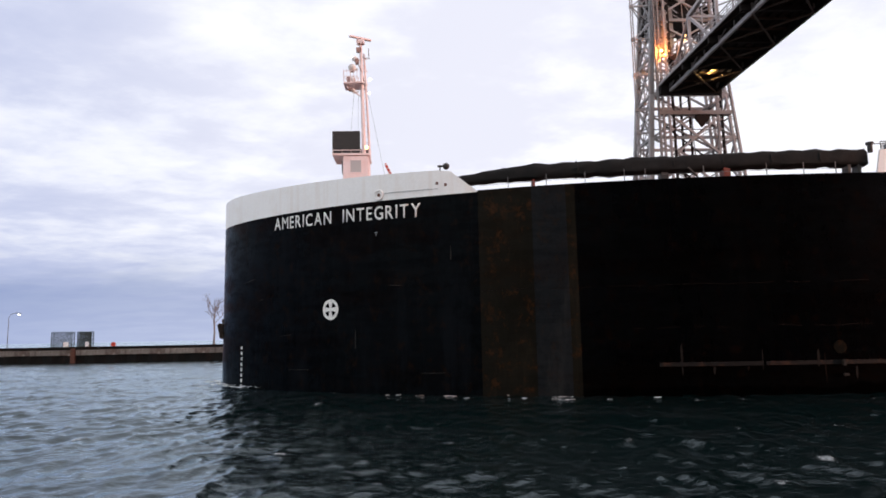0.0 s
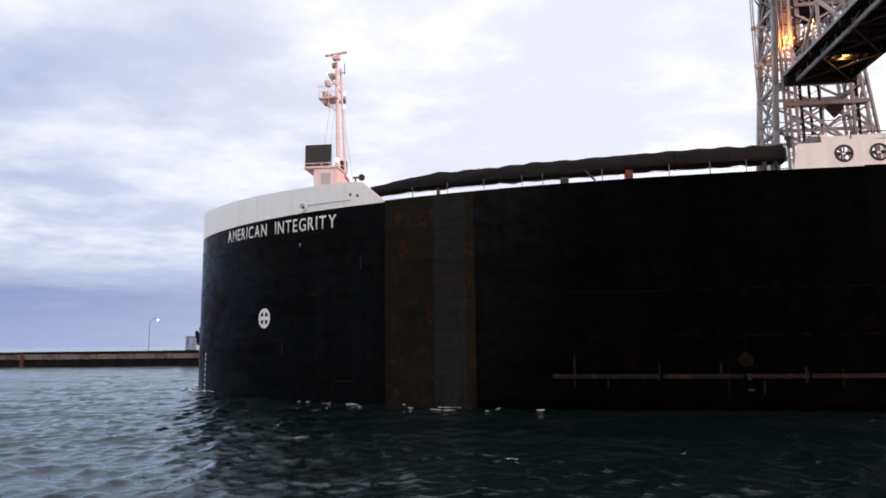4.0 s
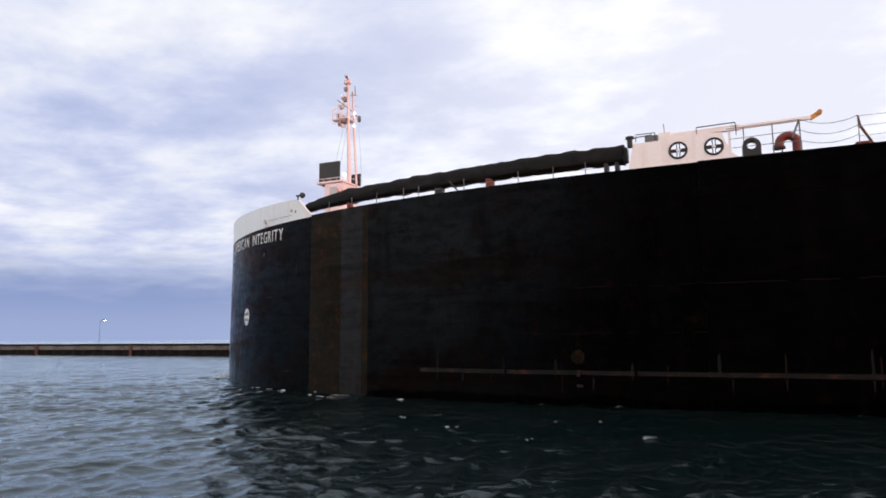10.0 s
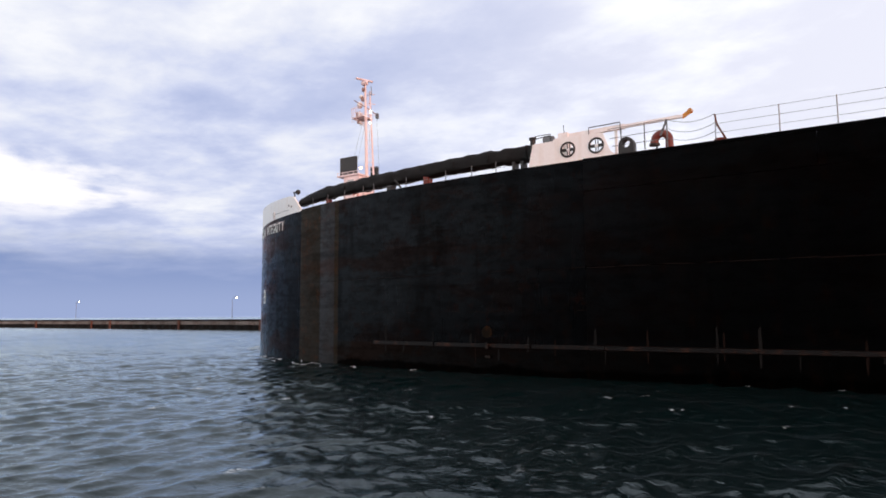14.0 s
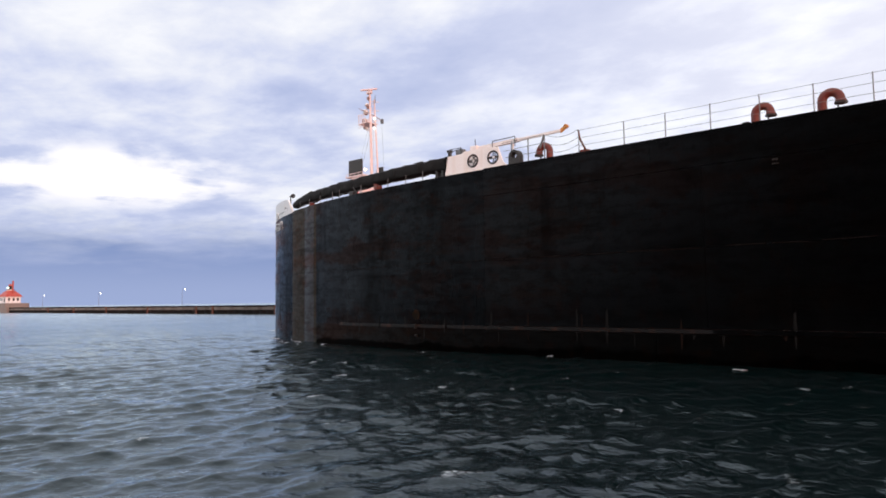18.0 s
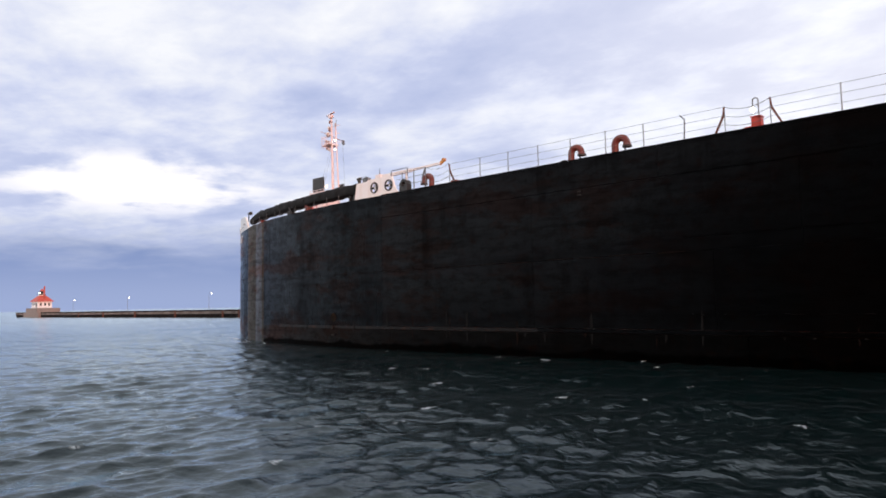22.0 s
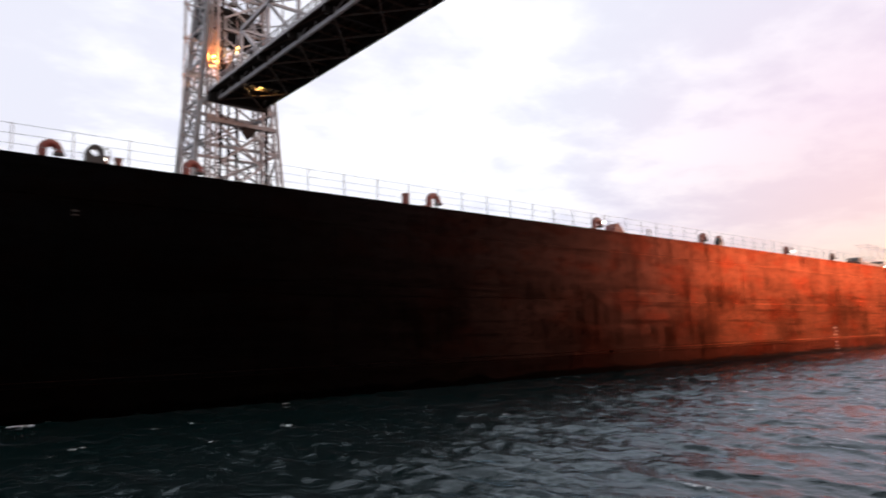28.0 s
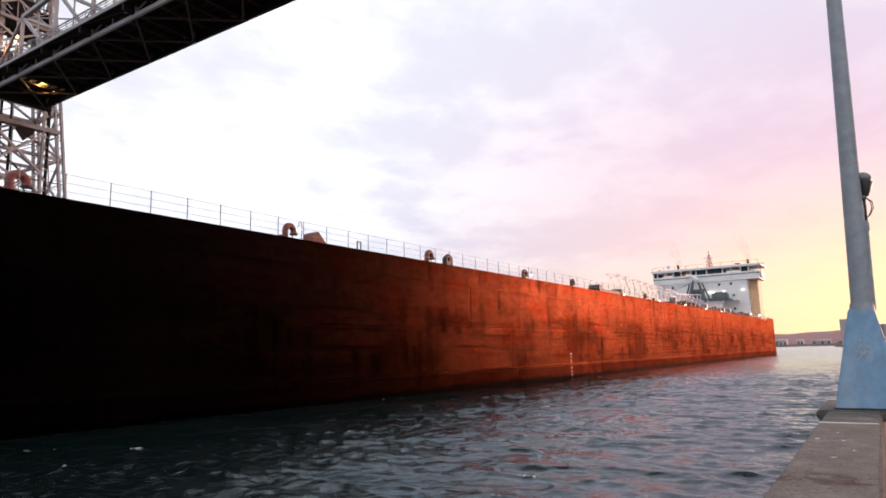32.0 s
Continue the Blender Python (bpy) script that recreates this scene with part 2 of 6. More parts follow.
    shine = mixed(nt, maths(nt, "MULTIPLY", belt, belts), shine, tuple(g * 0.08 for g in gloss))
    shine = mixed(nt, maths(nt, "MULTIPLY", smooth(nt, pattern(0.35, 0.5, 1.3, 8.0, 0.7), 0.48, 0.60), 0.8), shine, mixed(nt, 1.0, shine, (1.0, 0.62, 0.52), "MULTIPLY"))
    if aft:
        # towards the stern red oxide and the sunset's glow are put into the colour
        go = smooth(nt, sep.outputs[0], 45.0, 125.0)
        shine = mixed(nt, go, shine, mixed(nt, 1.0, shine, aft, "MULTIPLY"))
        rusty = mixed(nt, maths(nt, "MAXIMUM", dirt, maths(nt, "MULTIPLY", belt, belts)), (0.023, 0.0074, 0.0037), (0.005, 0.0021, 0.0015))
        # body colour set darker from x 24 to 70
        col = mixed(nt, smooth(nt, sep.outputs[0], 24.0, 70.0), col, mixed(nt, 1.0, col, (0.30, 0.19, 0.16), "MULTIPLY"))
        col = mixed(nt, smooth(nt, sep.outputs[0], 105.0, 200.0), col, rusty)
    if weed:
        # a ragged dark line of weed and slime along the water
        edge = maths(nt, "ADD", maths(nt, "MULTIPLY", pattern(0.30, 1.0, 0.3, 7.0, 0.65), 1.5), -0.42)
        slime = smooth(nt, maths(nt, "SUBTRACT", sep.outputs[2], edge), 0.12, -0.06)
        shine = mixed(nt, maths(nt, "MULTIPLY", slime, 0.85), shine, (0.02, 0.02, 0.02))
    hue = node(nt, "ShaderNodeHueSaturation")
    nt.links.new(maths(nt, "ADD", maths(nt, "MULTIPLY", info.outputs["Random"], 2 * vary), 1 - vary), hue.inputs["Value"])
    nt.links.new(shine, hue.inputs["Color"])
    bump = node(nt, "ShaderNodeBump", Strength=0.15, Distance=0.05)
    nt.links.new(pattern(0.75, 1.0, 0.6, 3.0), bump.inputs["Height"])
    fine = node(nt, "ShaderNodeBump", Strength=0.25, Distance=0.01)
    nt.links.new(pattern(6.0, 1.0, 1.0, 5.0), fine.inputs["Height"])
    link(nt, bump, 0, fine, "Normal")
    body = node(nt, "ShaderNodeBsdfDiffuse", Roughness=0.6)
    nt.links.new(col, body.inputs["Color"])
    sheen = nt.nodes.new("ShaderNodeBsdfGlossy")
    nt.links.new(hue.outputs[0], sheen.inputs["Color"])
    nt.links.new(maths(nt, "ADD", maths(nt, "MULTIPLY", dirt, 0.08), rough, True), sheen.inputs["Roughness"])
    fr = node(nt, "ShaderNodeFresnel", IOR=ior)
    for n in (body, sheen):
        link(nt, fine, 0, n, "Normal")
    mix = nt.nodes.new("ShaderNodeMixShader")
    link(nt, fr, 0, mix, 0)
    link(nt, body, 0, mix, 1)
    link(nt, sheen, 0, mix, 2)
    link(nt, mix, 0, out, 0)
    return m


RUST = (0.16, 0.055, 0.022)
M = dict(
    hull_black=hull_paint("hull_black", (0.0008, 0.0012, 0.0018), (0.0050, 0.0062, 0.0080), (0.80, 0.92, 1.0), 0.27, 1.115, vary=0.08, patches=((0.018, 0.009, 0.005), 0.45)),
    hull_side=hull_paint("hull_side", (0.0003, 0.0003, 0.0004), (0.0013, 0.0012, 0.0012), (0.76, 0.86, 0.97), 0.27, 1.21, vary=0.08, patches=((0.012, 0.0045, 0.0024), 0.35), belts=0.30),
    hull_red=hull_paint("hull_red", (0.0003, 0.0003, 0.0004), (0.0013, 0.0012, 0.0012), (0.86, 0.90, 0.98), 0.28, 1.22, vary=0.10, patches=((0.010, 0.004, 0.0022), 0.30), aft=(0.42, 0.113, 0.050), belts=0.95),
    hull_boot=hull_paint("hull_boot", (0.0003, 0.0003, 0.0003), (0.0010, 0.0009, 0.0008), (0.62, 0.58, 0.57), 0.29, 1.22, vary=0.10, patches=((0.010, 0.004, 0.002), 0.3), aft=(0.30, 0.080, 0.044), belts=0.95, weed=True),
    hull_brown=hull_paint("hull_brown", (0.0060, 0.0055, 0.0042), (0.0150, 0.0125, 0.0090), (0.90, 0.83, 0.72), 0.36, 1.17, patches=((0.046, 0.019, 0.008), 0.7)),
    hull_slate=hull_paint("hull_slate", (0.0050, 0.0062, 0.0075), (0.0200, 0.0205, 0.0205), (0.95, 0.97, 1.0), 0.38, 1.21, patches=((0.024, 0.013, 0.007), 0.5)),
    strake=material("scraped_strake", (0.0022, 0.0020, 0.0022), 0.6, spots=[((0.0042, 0.0036, 0.0042), 0.9, 0.25), ((0.0006, 0.0005, 0.0005), 0.7, 0.9), (RUST, 0.2, 1.5)], spec=0.2),
    weld=material("rusty_weld", (0.006, 0.0032, 0.0024), 0.8, spots=[((0.002, 0.0016, 0.0016), 0.9, 0.7)], spec=0.1),
    white=material("white_paint", (0.86, 0.845, 0.84), 0.5, spots=[((0.74, 0.66, 0.60), 0.30, 0.6)], streak=((0.62, 0.45, 0.33), 0.15), grainy=0.2),
    # white paint with the sunset's pink mixed into its colour
    pink_lit_white=material("white_in_pink_light", (0.80, 0.68, 0.69), 0.5, spots=[((0.66, 0.47, 0.45), 0.35, 1.2)], grainy=0.3),
    weathered=material("weathered_mast_gear", (0.34, 0.22, 0.20), 0.6, spots=[((0.12, 0.09, 0.085), 0.6, 3.0)]),
    grey_white=material("grey_white_paint", (0.74, 0.74, 0.75), 0.55, spots=[((0.56, 0.54, 0.52), 0.35, 0.6)], streak=((0.35, 0.25, 0.18), 0.2)),
    letter=material("letter_white", (0.78, 0.77, 0.74), 0.55, spots=[((0.45, 0.42, 0.4), 0.4, 3.0)]),
    black=material("black_paint", (0.018, 0.017, 0.017), 0.55, spots=[((0.05, 0.035, 0.028), 0.4, 2.0)]),
    tarp=material("black_tarpaulin", (0.007, 0.0068, 0.007), 0.8, spots=[((0.017, 0.015, 0.015), 0.6, 1.2)], spec=0.25, bump=0.5, bump_scale=2.5),
    red=material("red_oxide_paint", (0.14, 0.022, 0.014), 0.55, spots=[(RUST, 0.6, 2.5)], bump=0.2, bump_scale=10),
    redbright=material("red_paint", (0.50, 0.05, 0.03), 0.5, spots=[((0.3, 0.05, 0.03), 0.5, 2.0)]),
    orange=material("orange_paint", (0.62, 0.27, 0.05), 0.5, spots=[(RUST, 0.4, 3.0)]),
    deck=material("deck_red", (0.15, 0.05, 0.035), 0.75, spots=[(RUST, 0.5, 0.6)]),
    steel=material("steel_grey", (0.16, 0.17, 0.18), 0.5, 0.4, spots=[((0.10, 0.075, 0.06), 0.5, 2.0)]),
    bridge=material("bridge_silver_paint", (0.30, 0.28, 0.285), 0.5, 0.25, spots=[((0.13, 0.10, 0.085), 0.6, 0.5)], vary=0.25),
    # much darker than the silver; used under the span and on some tower members
    bridge_dark=material("dark_bridge_steel", (0.012, 0.009, 0.008), 0.8, 0.0, spots=[((0.030, 0.015, 0.009), 0.6, 0.7)], spec=0.2, vary=0.2),
    concrete=material("pier_concrete", (0.17, 0.145, 0.13), 0.85, spots=[((0.09, 0.055, 0.042), 0.85, 0.35), ((0.34, 0.31, 0.28), 0.6, 1.6), ((0.05, 0.035, 0.03), 0.6, 3.5)], streak=((0.07, 0.05, 0.042), 0.75), bump=0.4, bump_scale=14, vary=0.22),
    parapet=material("parapet_concrete", (0.120, 0.106, 0.097), 0.9, spots=[((0.065, 0.046, 0.038), 0.65, 0.9), ((0.22, 0.20, 0.185), 0.6, 4.0), ((0.05, 0.042, 0.038), 0.6, 22.0), ((0.20, 0.175, 0.15), 0.5, 40.0)], bump=0.9, bump_scale=30, vary=0.06, band=((0.030, 0.013, 0.007), 5.80, 0.26)),
    piling=material("sheet_piling", (0.006, 0.005, 0.0045), 0.85, spots=[((0.03, 0.012, 0.007), 0.4, 0.8)], vary=0.3, spec=0.15),
    fender=material("rusty_fender", (0.12, 0.038, 0.020), 0.75, spots=[((0.07, 0.03, 0.02), 0.6, 1.2)], vary=0.2),
    blue=material("blue_lamp_base", (0.155, 0.275, 0.415), 0.45, spots=[((0.27, 0.37, 0.47), 0.45, 2.2)], streak=((0.30, 0.34, 0.37), 0.4), bump=0.06, bump_scale=12),
    pole=material("grey_pole_paint", (0.25, 0.27, 0.30), 0.5, spots=[((0.30, 0.31, 0.33), 0.5, 1.8)], bump=0.05),
    pole_scratch=material("scratched_paint", (0.50, 0.54, 0.58), 0.6),
    roof=material("red_roof", (0.46, 0.075, 0.05), 0.6, spots=[((0.3, 0.05, 0.04), 0.4, 0.8)]),
    stone=material("breakwater_stone", (0.24, 0.20, 0.18), 0.85, spots=[((0.14, 0.11, 0.1), 0.6, 0.4)]),
    glass=material("dark_glass", (0.02, 0.025, 0.03), 0.08),
    # the far hills' evening haze is put into this pinkish colour
    hill=material("hazy_hill", (0.30, 0.155, 0.155), 0.9, spots=[((0.24, 0.13, 0.14), 0.6, 0.01)]),
    # near-black, for the unseen slope added behind the near pier
    backdrop=material("dark_backdrop", (0.028, 0.024, 0.022), 0.95, spots=[((0.016, 0.015, 0.015), 0.6, 0.03)], spec=0.0),
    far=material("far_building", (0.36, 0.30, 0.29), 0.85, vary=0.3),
    foam=material("foam", (0.62, 0.66, 0.68), 0.8, spots=[((0.4, 0.46, 0.48), 0.6, 3.0)]),
    # orange of the sunset glow painted into the stair tower's colour
    orange_lit=material("orange_lit_paint", (0.88, 0.55, 0.33), 0.6, spots=[((0.5, 0.36, 0.24), 0.4, 0.5)]),
    lampglow=material("lamp_white", (0.9, 0.9, 0.85), 0.4, emit=(1.0, 0.95, 0.85), strength=8),
    sodium=material("lamp_sodium", (0.9, 0.6, 0.3), 0.4, emit=(1.0, 0.36, 0.07), strength=9),
    amber=material("lamp_amber", (0.9, 0.6, 0.3), 0.4, emit=(1.0, 0.58, 0.22), strength=6),
    green=material("lamp_green", (0.5, 0.9, 0.7), 0.4, emit=(0.75, 1.0, 0.85), strength=3),
    mesh=material("wire_mesh", (0.012, 0.022, 0.018), 0.6, 0.2),
    pane_grey=material("pale_window", (0.45, 0.46, 0.48), 0.15, grainy=0.2),
    anchor=material("rusty_anchor", (0.030, 0.018, 0.012), 0.8, spots=[((0.07, 0.03, 0.015), 0.5, 3.0)]),
    bark=material("grey_bark", (0.16, 0.13, 0.12), 0.9),
    hazard=material("yellow_paint", (0.6, 0.33, 0.06), 0.5),
)


def water_material():
    """Dark green water: ripples at three scales; the highest crests break white."""
    m = bpy.data.materials.new("canal_water")
    m.use_nodes = True
    nt = m.node_tree
    nt.nodes.clear()
    out = nt.nodes.new("ShaderNodeOutputMaterial")
    body = node(nt, "ShaderNodeBsdfDiffuse")
    sheen = node(nt, "ShaderNodeBsdfGlossy", Color=(0.82, 0.935, 1.0, 1))
    fr = node(nt, "ShaderNodeFresnel", IOR=1.37)
    mix = nt.nodes.new("ShaderNodeMixShader")
    link(nt, fr, 0, mix, 0)
    link(nt, body, 0, mix, 1)
    link(nt, sheen, 0, mix, 2)
    white = node(nt, "ShaderNodeBsdfDiffuse", Color=(0.66, 0.70, 0.72, 1))
    top = nt.nodes.new("ShaderNodeMixShader")
    link(nt, mix, 0, top, 1)
    link(nt, white, 0, top, 2)
    link(nt, top, 0, out, 0)
    co = nt.nodes.new("ShaderNodeTexCoord")
    mp = nt.nodes.new("ShaderNodeMapping")
    mp.inputs["Scale"].default_value = (0.80, 0.90, 1.0)
    mp.inputs["Rotation"].default_value = (0, 0, radians(20))
    link(nt, co, "Object", mp, 0)
    normal, ridges = None, []
    # broad swell, sharp-crested chop at two sizes, fine ripple
    for sc, dist, detail, sharp in ((0.12, 0.80, 2.0, 0), (0.30, 0.40, 3.0, 0), (0.85, 0.006, 3.0, 3.0), (1.3, 0.058, 5.0, 0), (3.6, 0.030, 4.0, 0), (10.0, 0.016, 4.0, 0)):
        n = node(nt, "ShaderNodeTexNoise", Scale=sc, Detail=detail, Roughness=0.5, Distortion=0.5)
        link(nt, mp, 0, n, "Vector")
        height = n.outputs[0]
        if sharp:
            height = maths(nt, "POWER", maths(nt, "SUBTRACT", 1.0, maths(nt, "MULTIPLY", maths(nt, "ABSOLUTE", maths(nt, "SUBTRACT", height, 0.5)), 3.2), True), sharp)
            ridges.append(height)
        bp = node(nt, "ShaderNodeBump", Strength=0.85, Distance=dist)
        nt.links.new(height, bp.inputs["Height"])
        if normal:
            link(nt, normal, 0, bp, "Normal")
        normal = bp
    for n in (body, sheen, fr):
        link(nt, normal, 0, n, "Normal")
    sep = nt.nodes.new("ShaderNodeSeparateXYZ")
    link(nt, co, "Object", sep, 0)
    crest = smooth(nt, sep.outputs[2], 0.030, 0.050)
    lace = node(nt, "ShaderNodeTexNoise", Scale=16.0, Detail=6.0, Roughness=0.7)
    link(nt, mp, 0, lace, "Vector")
    area = node(nt, "ShaderNodeTexNoise", Scale=0.45, Detail=2.0)
    link(nt, mp, 0, area, "Vector")
    foam = maths(nt, "MULTIPLY", maths(nt, "MULTIPLY", smooth(nt, ridges[0], 0.55, 0.95), smooth(nt, lace.outputs[0], 0.42, 0.60)), maths(nt, "MULTIPLY", crest, smooth(nt, area.outputs[0], 0.56, 0.66)), True)
    nt.links.new(foam, top.inputs[0])
    body.inputs["Color"].default_value = (0.0003, 0.0042, 0.0042, 1)
    # the sheen grows rougher far along x, for ripples too small to draw there
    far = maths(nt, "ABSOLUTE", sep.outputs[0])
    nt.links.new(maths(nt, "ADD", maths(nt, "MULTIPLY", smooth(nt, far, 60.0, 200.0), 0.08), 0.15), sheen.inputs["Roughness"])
    return m


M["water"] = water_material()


# ---- mesh helpers ----
def thing(name, label, category, group="", kind="", at=None):
    ob = new(name)
    ob.empty_display_size = 0.1
    if at is not None:
        ob.matrix_basis = at
    return tagged(ob, label, category, group, kind)


def mesh_of(name, bm, mat):
    me = bpy.data.meshes.new(name)
    bm.to_mesh(me)
    bm.free()
    me.materials.append(M[mat] if isinstance(mat, str) else mat)
    return me


def part(name, bm, mat, parent=None, label="", at=None, shade=False):
    me = bm if isinstance(bm, bpy.types.Mesh) else mesh_of(name, bm, mat)
    if shade:
        for p in me.polygons:
            p.use_smooth = True
        me.set_sharp_from_angle(angle=radians(35))
    ob = new(name, me)
    if parent is not None:
        ob.parent = parent
    if at is not None:
        ob.matrix_basis = at
    if label:
        ob["label"] = label
    return ob


def box(bm, lo, hi, bevel=0.0):
    r = bmesh.ops.create_cube(bm, size=1.0)
    c = [(p + q) / 2 for p, q in zip(lo, hi)]
    s = [q - p for p, q in zip(lo, hi)]
    for v in r["verts"]:
        v.co = Vector((v.co.x * s[0] + c[0], v.co.y * s[1] + c[1], v.co.z * s[2] + c[2]))
    if bevel:
        bmesh.ops.bevel(bm, geom=list({e for v in r["verts"] for e in v.link_edges}), offset=bevel, segments=2, affect="EDGES")
    return bm


def boxed(lo, hi, bevel=0.0):
    return box(bmesh.new(), lo, hi, bevel)


def along(p, q, up=(0, 0, 1)):
    p, q = Vector(p), Vector(q)
    z = (q - p).normalized()
    u = Vector(up)
    if abs(z.dot(u)) > 0.99:
        u = Vector((0, 1, 0))
    x = u.cross(z).normalized()
    y = z.cross(x)
    m = Matrix((x, y, z)).transposed().to_4x4()
    m.translation = p
    return m, (q - p).length


def rod(bm, p, q, r, r2=None, n=10):
    m, ln = along(p, q)
    res = bmesh.ops.create_cone(bm, cap_ends=True, segments=n, radius1=r, radius2=r if r2 is None else r2, depth=ln)
    bmesh.ops.transform(bm, matrix=m @ Matrix.Translation((0, 0, ln / 2)), verts=res["verts"])
    return bm


def bar(bm, p, q, w, h):
    m, ln = along(p, q)
    res = bmesh.ops.create_cube(bm, size=1.0)
    bmesh.ops.transform(bm, matrix=m @ Matrix.Translation((0, 0, ln / 2)) @ Matrix.Diagonal((w, h, ln, 1)), verts=res["verts"])
    return bm


def ball(bm, c, r, u=12, v=8):
    res = bmesh.ops.create_uvsphere(bm, u_segments=u, v_segments=v, radius=r)
    bmesh.ops.translate(bm, vec=c, verts=res["verts"])
    return bm


def tube(points, radii, n=12, squash=1.0):
    """A closed tube through points, with a radius at each."""
    bm = bmesh.new()
    rings = []
    pts = [Vector(p) for p in points]
    for i, p in enumerate(pts):
        d = (pts[min(i + 1, len(pts) - 1)] - pts[max(i - 1, 0)]).normalized()
        m, _ = along(p, p + d, (0, 1, 0) if abs(d.y) < 0.9 else (0, 0, 1))
        r = radii[i] if isinstance(radii, (list, tuple)) else radii
        rings.append([bm.verts.new(m @ Vector((r * math.cos(a), r * squash * math.sin(a), 0))) for a in (2 * math.pi * k / n for k in range(n))])
    for a, b in zip(rings, rings[1:]):
        for k in range(n):
            bm.faces.new((a[k], a[(k + 1) % n], b[(k + 1) % n], b[k]))
    bm.faces.new(rings[0][::-1])
    bm.faces.new(rings[-1])
    bmesh.ops.recalc_face_normals(bm, faces=bm.faces)
    return bm


def profile(points, y0, y1):
    """A plate cut to an outline in x and z, from y0 to y1."""
    bm = bmesh.new()
    a = [bm.verts.new((x, y0, z)) for x, z in points]
    b = [bm.verts.new((x, y1, z)) for x, z in points]
    bm.faces.new(a)
    bm.faces.new(b[::-1])
    n = len(points)
    for k in range(n):
        bm.faces.new((a[k], b[k], b[(k + 1) % n], a[(k + 1) % n]))
    bmesh.ops.recalc_face_normals(bm, faces=bm.faces)
    return bm


UNIT = {}


def beam(name, parent, p, q, w, h, mat, label="", up=(0, 0, 1)):
    """One straight member as a part of its own; all of one material share a mesh."""
    if mat not in UNIT:
        UNIT[mat] = mesh_of("member", boxed((-0.5, -0.5, 0), (0.5, 0.5, 1)), mat)
    m, ln = along(p, q, up)
    ob = new(name, UNIT[mat])
    ob.parent = parent
    ob.matrix_basis = m @ Matrix.Diagonal((w, h, ln, 1))
    if label:
        ob["label"] = label
    return ob


# ---- water ----
def steps(lo, hi, mid_lo, mid_hi, fine, grow, most):
    out, x, d = [mid_lo], mid_lo, fine
    while x < mid_hi:
        x += fine
        out.append(x)
    d = fine
    while x < hi:
        d = min(d * grow, most)
        x += d
        out.append(x)
    x, d = mid_lo, fine
    while x > lo:
        d = min(d * grow, most)
        x -= d
        out.insert(0, x)
    return np.array(out)


def build_water():
    xs = steps(-480, 430, -30, 42, 0.09, 1.022, 2.4)
    ys = steps(-4, 150, 3, 24, 0.09, 1.025, 1.3)
    X, Y = np.meshgrid(xs, ys, indexing="ij")
    rng = np.random.default_rng(7)
    Z = np.zeros_like(X)
    GX, GY = X.copy(), Y.copy()
    wind = radians(8)
    for k in range(110):
        length = 0.28 * (1.7 / 0.28) ** rng.random()
        way = wind + rng.normal(0, 0.72)
        amp = 0.0036 * length ** 0.92 * (0.6 + 0.8 * rng.random())
        kx, ky = 2 * math.pi / length * math.cos(way), 2 * math.pi / length * math.sin(way)
        ph = kx * X + ky * Y + rng.random() * 6.283
        Z += amp * np.cos(ph)
        GX -= 1.3 * amp * math.cos(way) * np.sin(ph)
        GY -= 1.3 * amp * math.sin(way) * np.sin(ph)
    dx = np.gradient(xs)[:, None] * np.ones_like(X)
    dy = np.gradient(ys)[None, :] * np.ones_like(X)
    calm = np.clip(1.6 - np.maximum(dx, dy) / 1.6, 0.4, 1)
    edge = np.minimum(np.minimum(X - xs[0], xs[-1] - X) / 40, np.minimum(Y - ys[0], ys[-1] - Y) / 3).clip(0, 1)
    Z *= calm * edge
    GX, GY = X + (GX - X) * edge * calm, Y + (GY - Y) * edge * calm
    nx, ny = X.shape
    co = np.stack([GX, GY, Z], -1).reshape(-1, 3)
    idx = np.arange(nx * ny).reshape(nx, ny)
    f = np.stack([idx[:-1, :-1], idx[1:, :-1], idx[1:, 1:], idx[:-1, 1:]], -1).reshape(-1, 4)
    # the open lake and the harbour: wide flat quads round the fine sheet, out to the horizon
    X0, X1, Y0, Y1, R = xs[0], xs[-1], ys[0], ys[-1], 4700
    n = len(co)
    ring = [(X0, Y0), (X1, Y0), (X1, Y1), (X0, Y1), (-R, -R), (R, -R), (R, R), (-R, R)]
    co = np.vstack([co, [(x, y, 0.0) for x, y in ring]])
    extra = [(n, n + 4, n + 5, n + 1), (n + 1, n + 5, n + 6, n + 2), (n + 2, n + 6, n + 7, n + 3), (n + 3, n + 7, n + 4, n)]
    f = np.vstack([f, extra])
    me = bpy.data.meshes.new("water")
    me.vertices.add(len(co))
    me.vertices.foreach_set("co", co.astype(np.float32).ravel())
    me.loops.add(f.size)
    me.loops.foreach_set("vertex_index", f.astype(np.int32).ravel())
    me.polygons.add(len(f))
    me.polygons.foreach_set("loop_start", np.arange(0, f.size, 4, dtype=np.int32))
    me.polygons.foreach_set("use_smooth", np.ones(len(f), dtype=bool))
    me.update(calc_edges=True)
    me.validate()
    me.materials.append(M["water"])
    sheet = tagged(new("water", me), "dark green choppy canal water with small breaking crests", "water", kind="structure")
    return sheet


water = build_water()

# ---- the ship ----
DECK, BEAM, STERN = 9.50, 32.0, 291.5
ship = thing("cargo_ship", "long lake freighter, black bow, rust-red sides, under way in the canal", "ship")


def bow_at(a):
    """The bow's outline in plan: a runs from -1 (far side) over 0 (stem) to 1 (near side)."""
    s = abs(a)
    th = s * math.pi / 2
    sn = math.sin(th)
    reach = 34.5 + 47 * (1 - sn) ** 2.2
    x = -12.3 + reach * (1 - math.cos(th))
    return x, 16 - math.copysign(16 * sn, a)


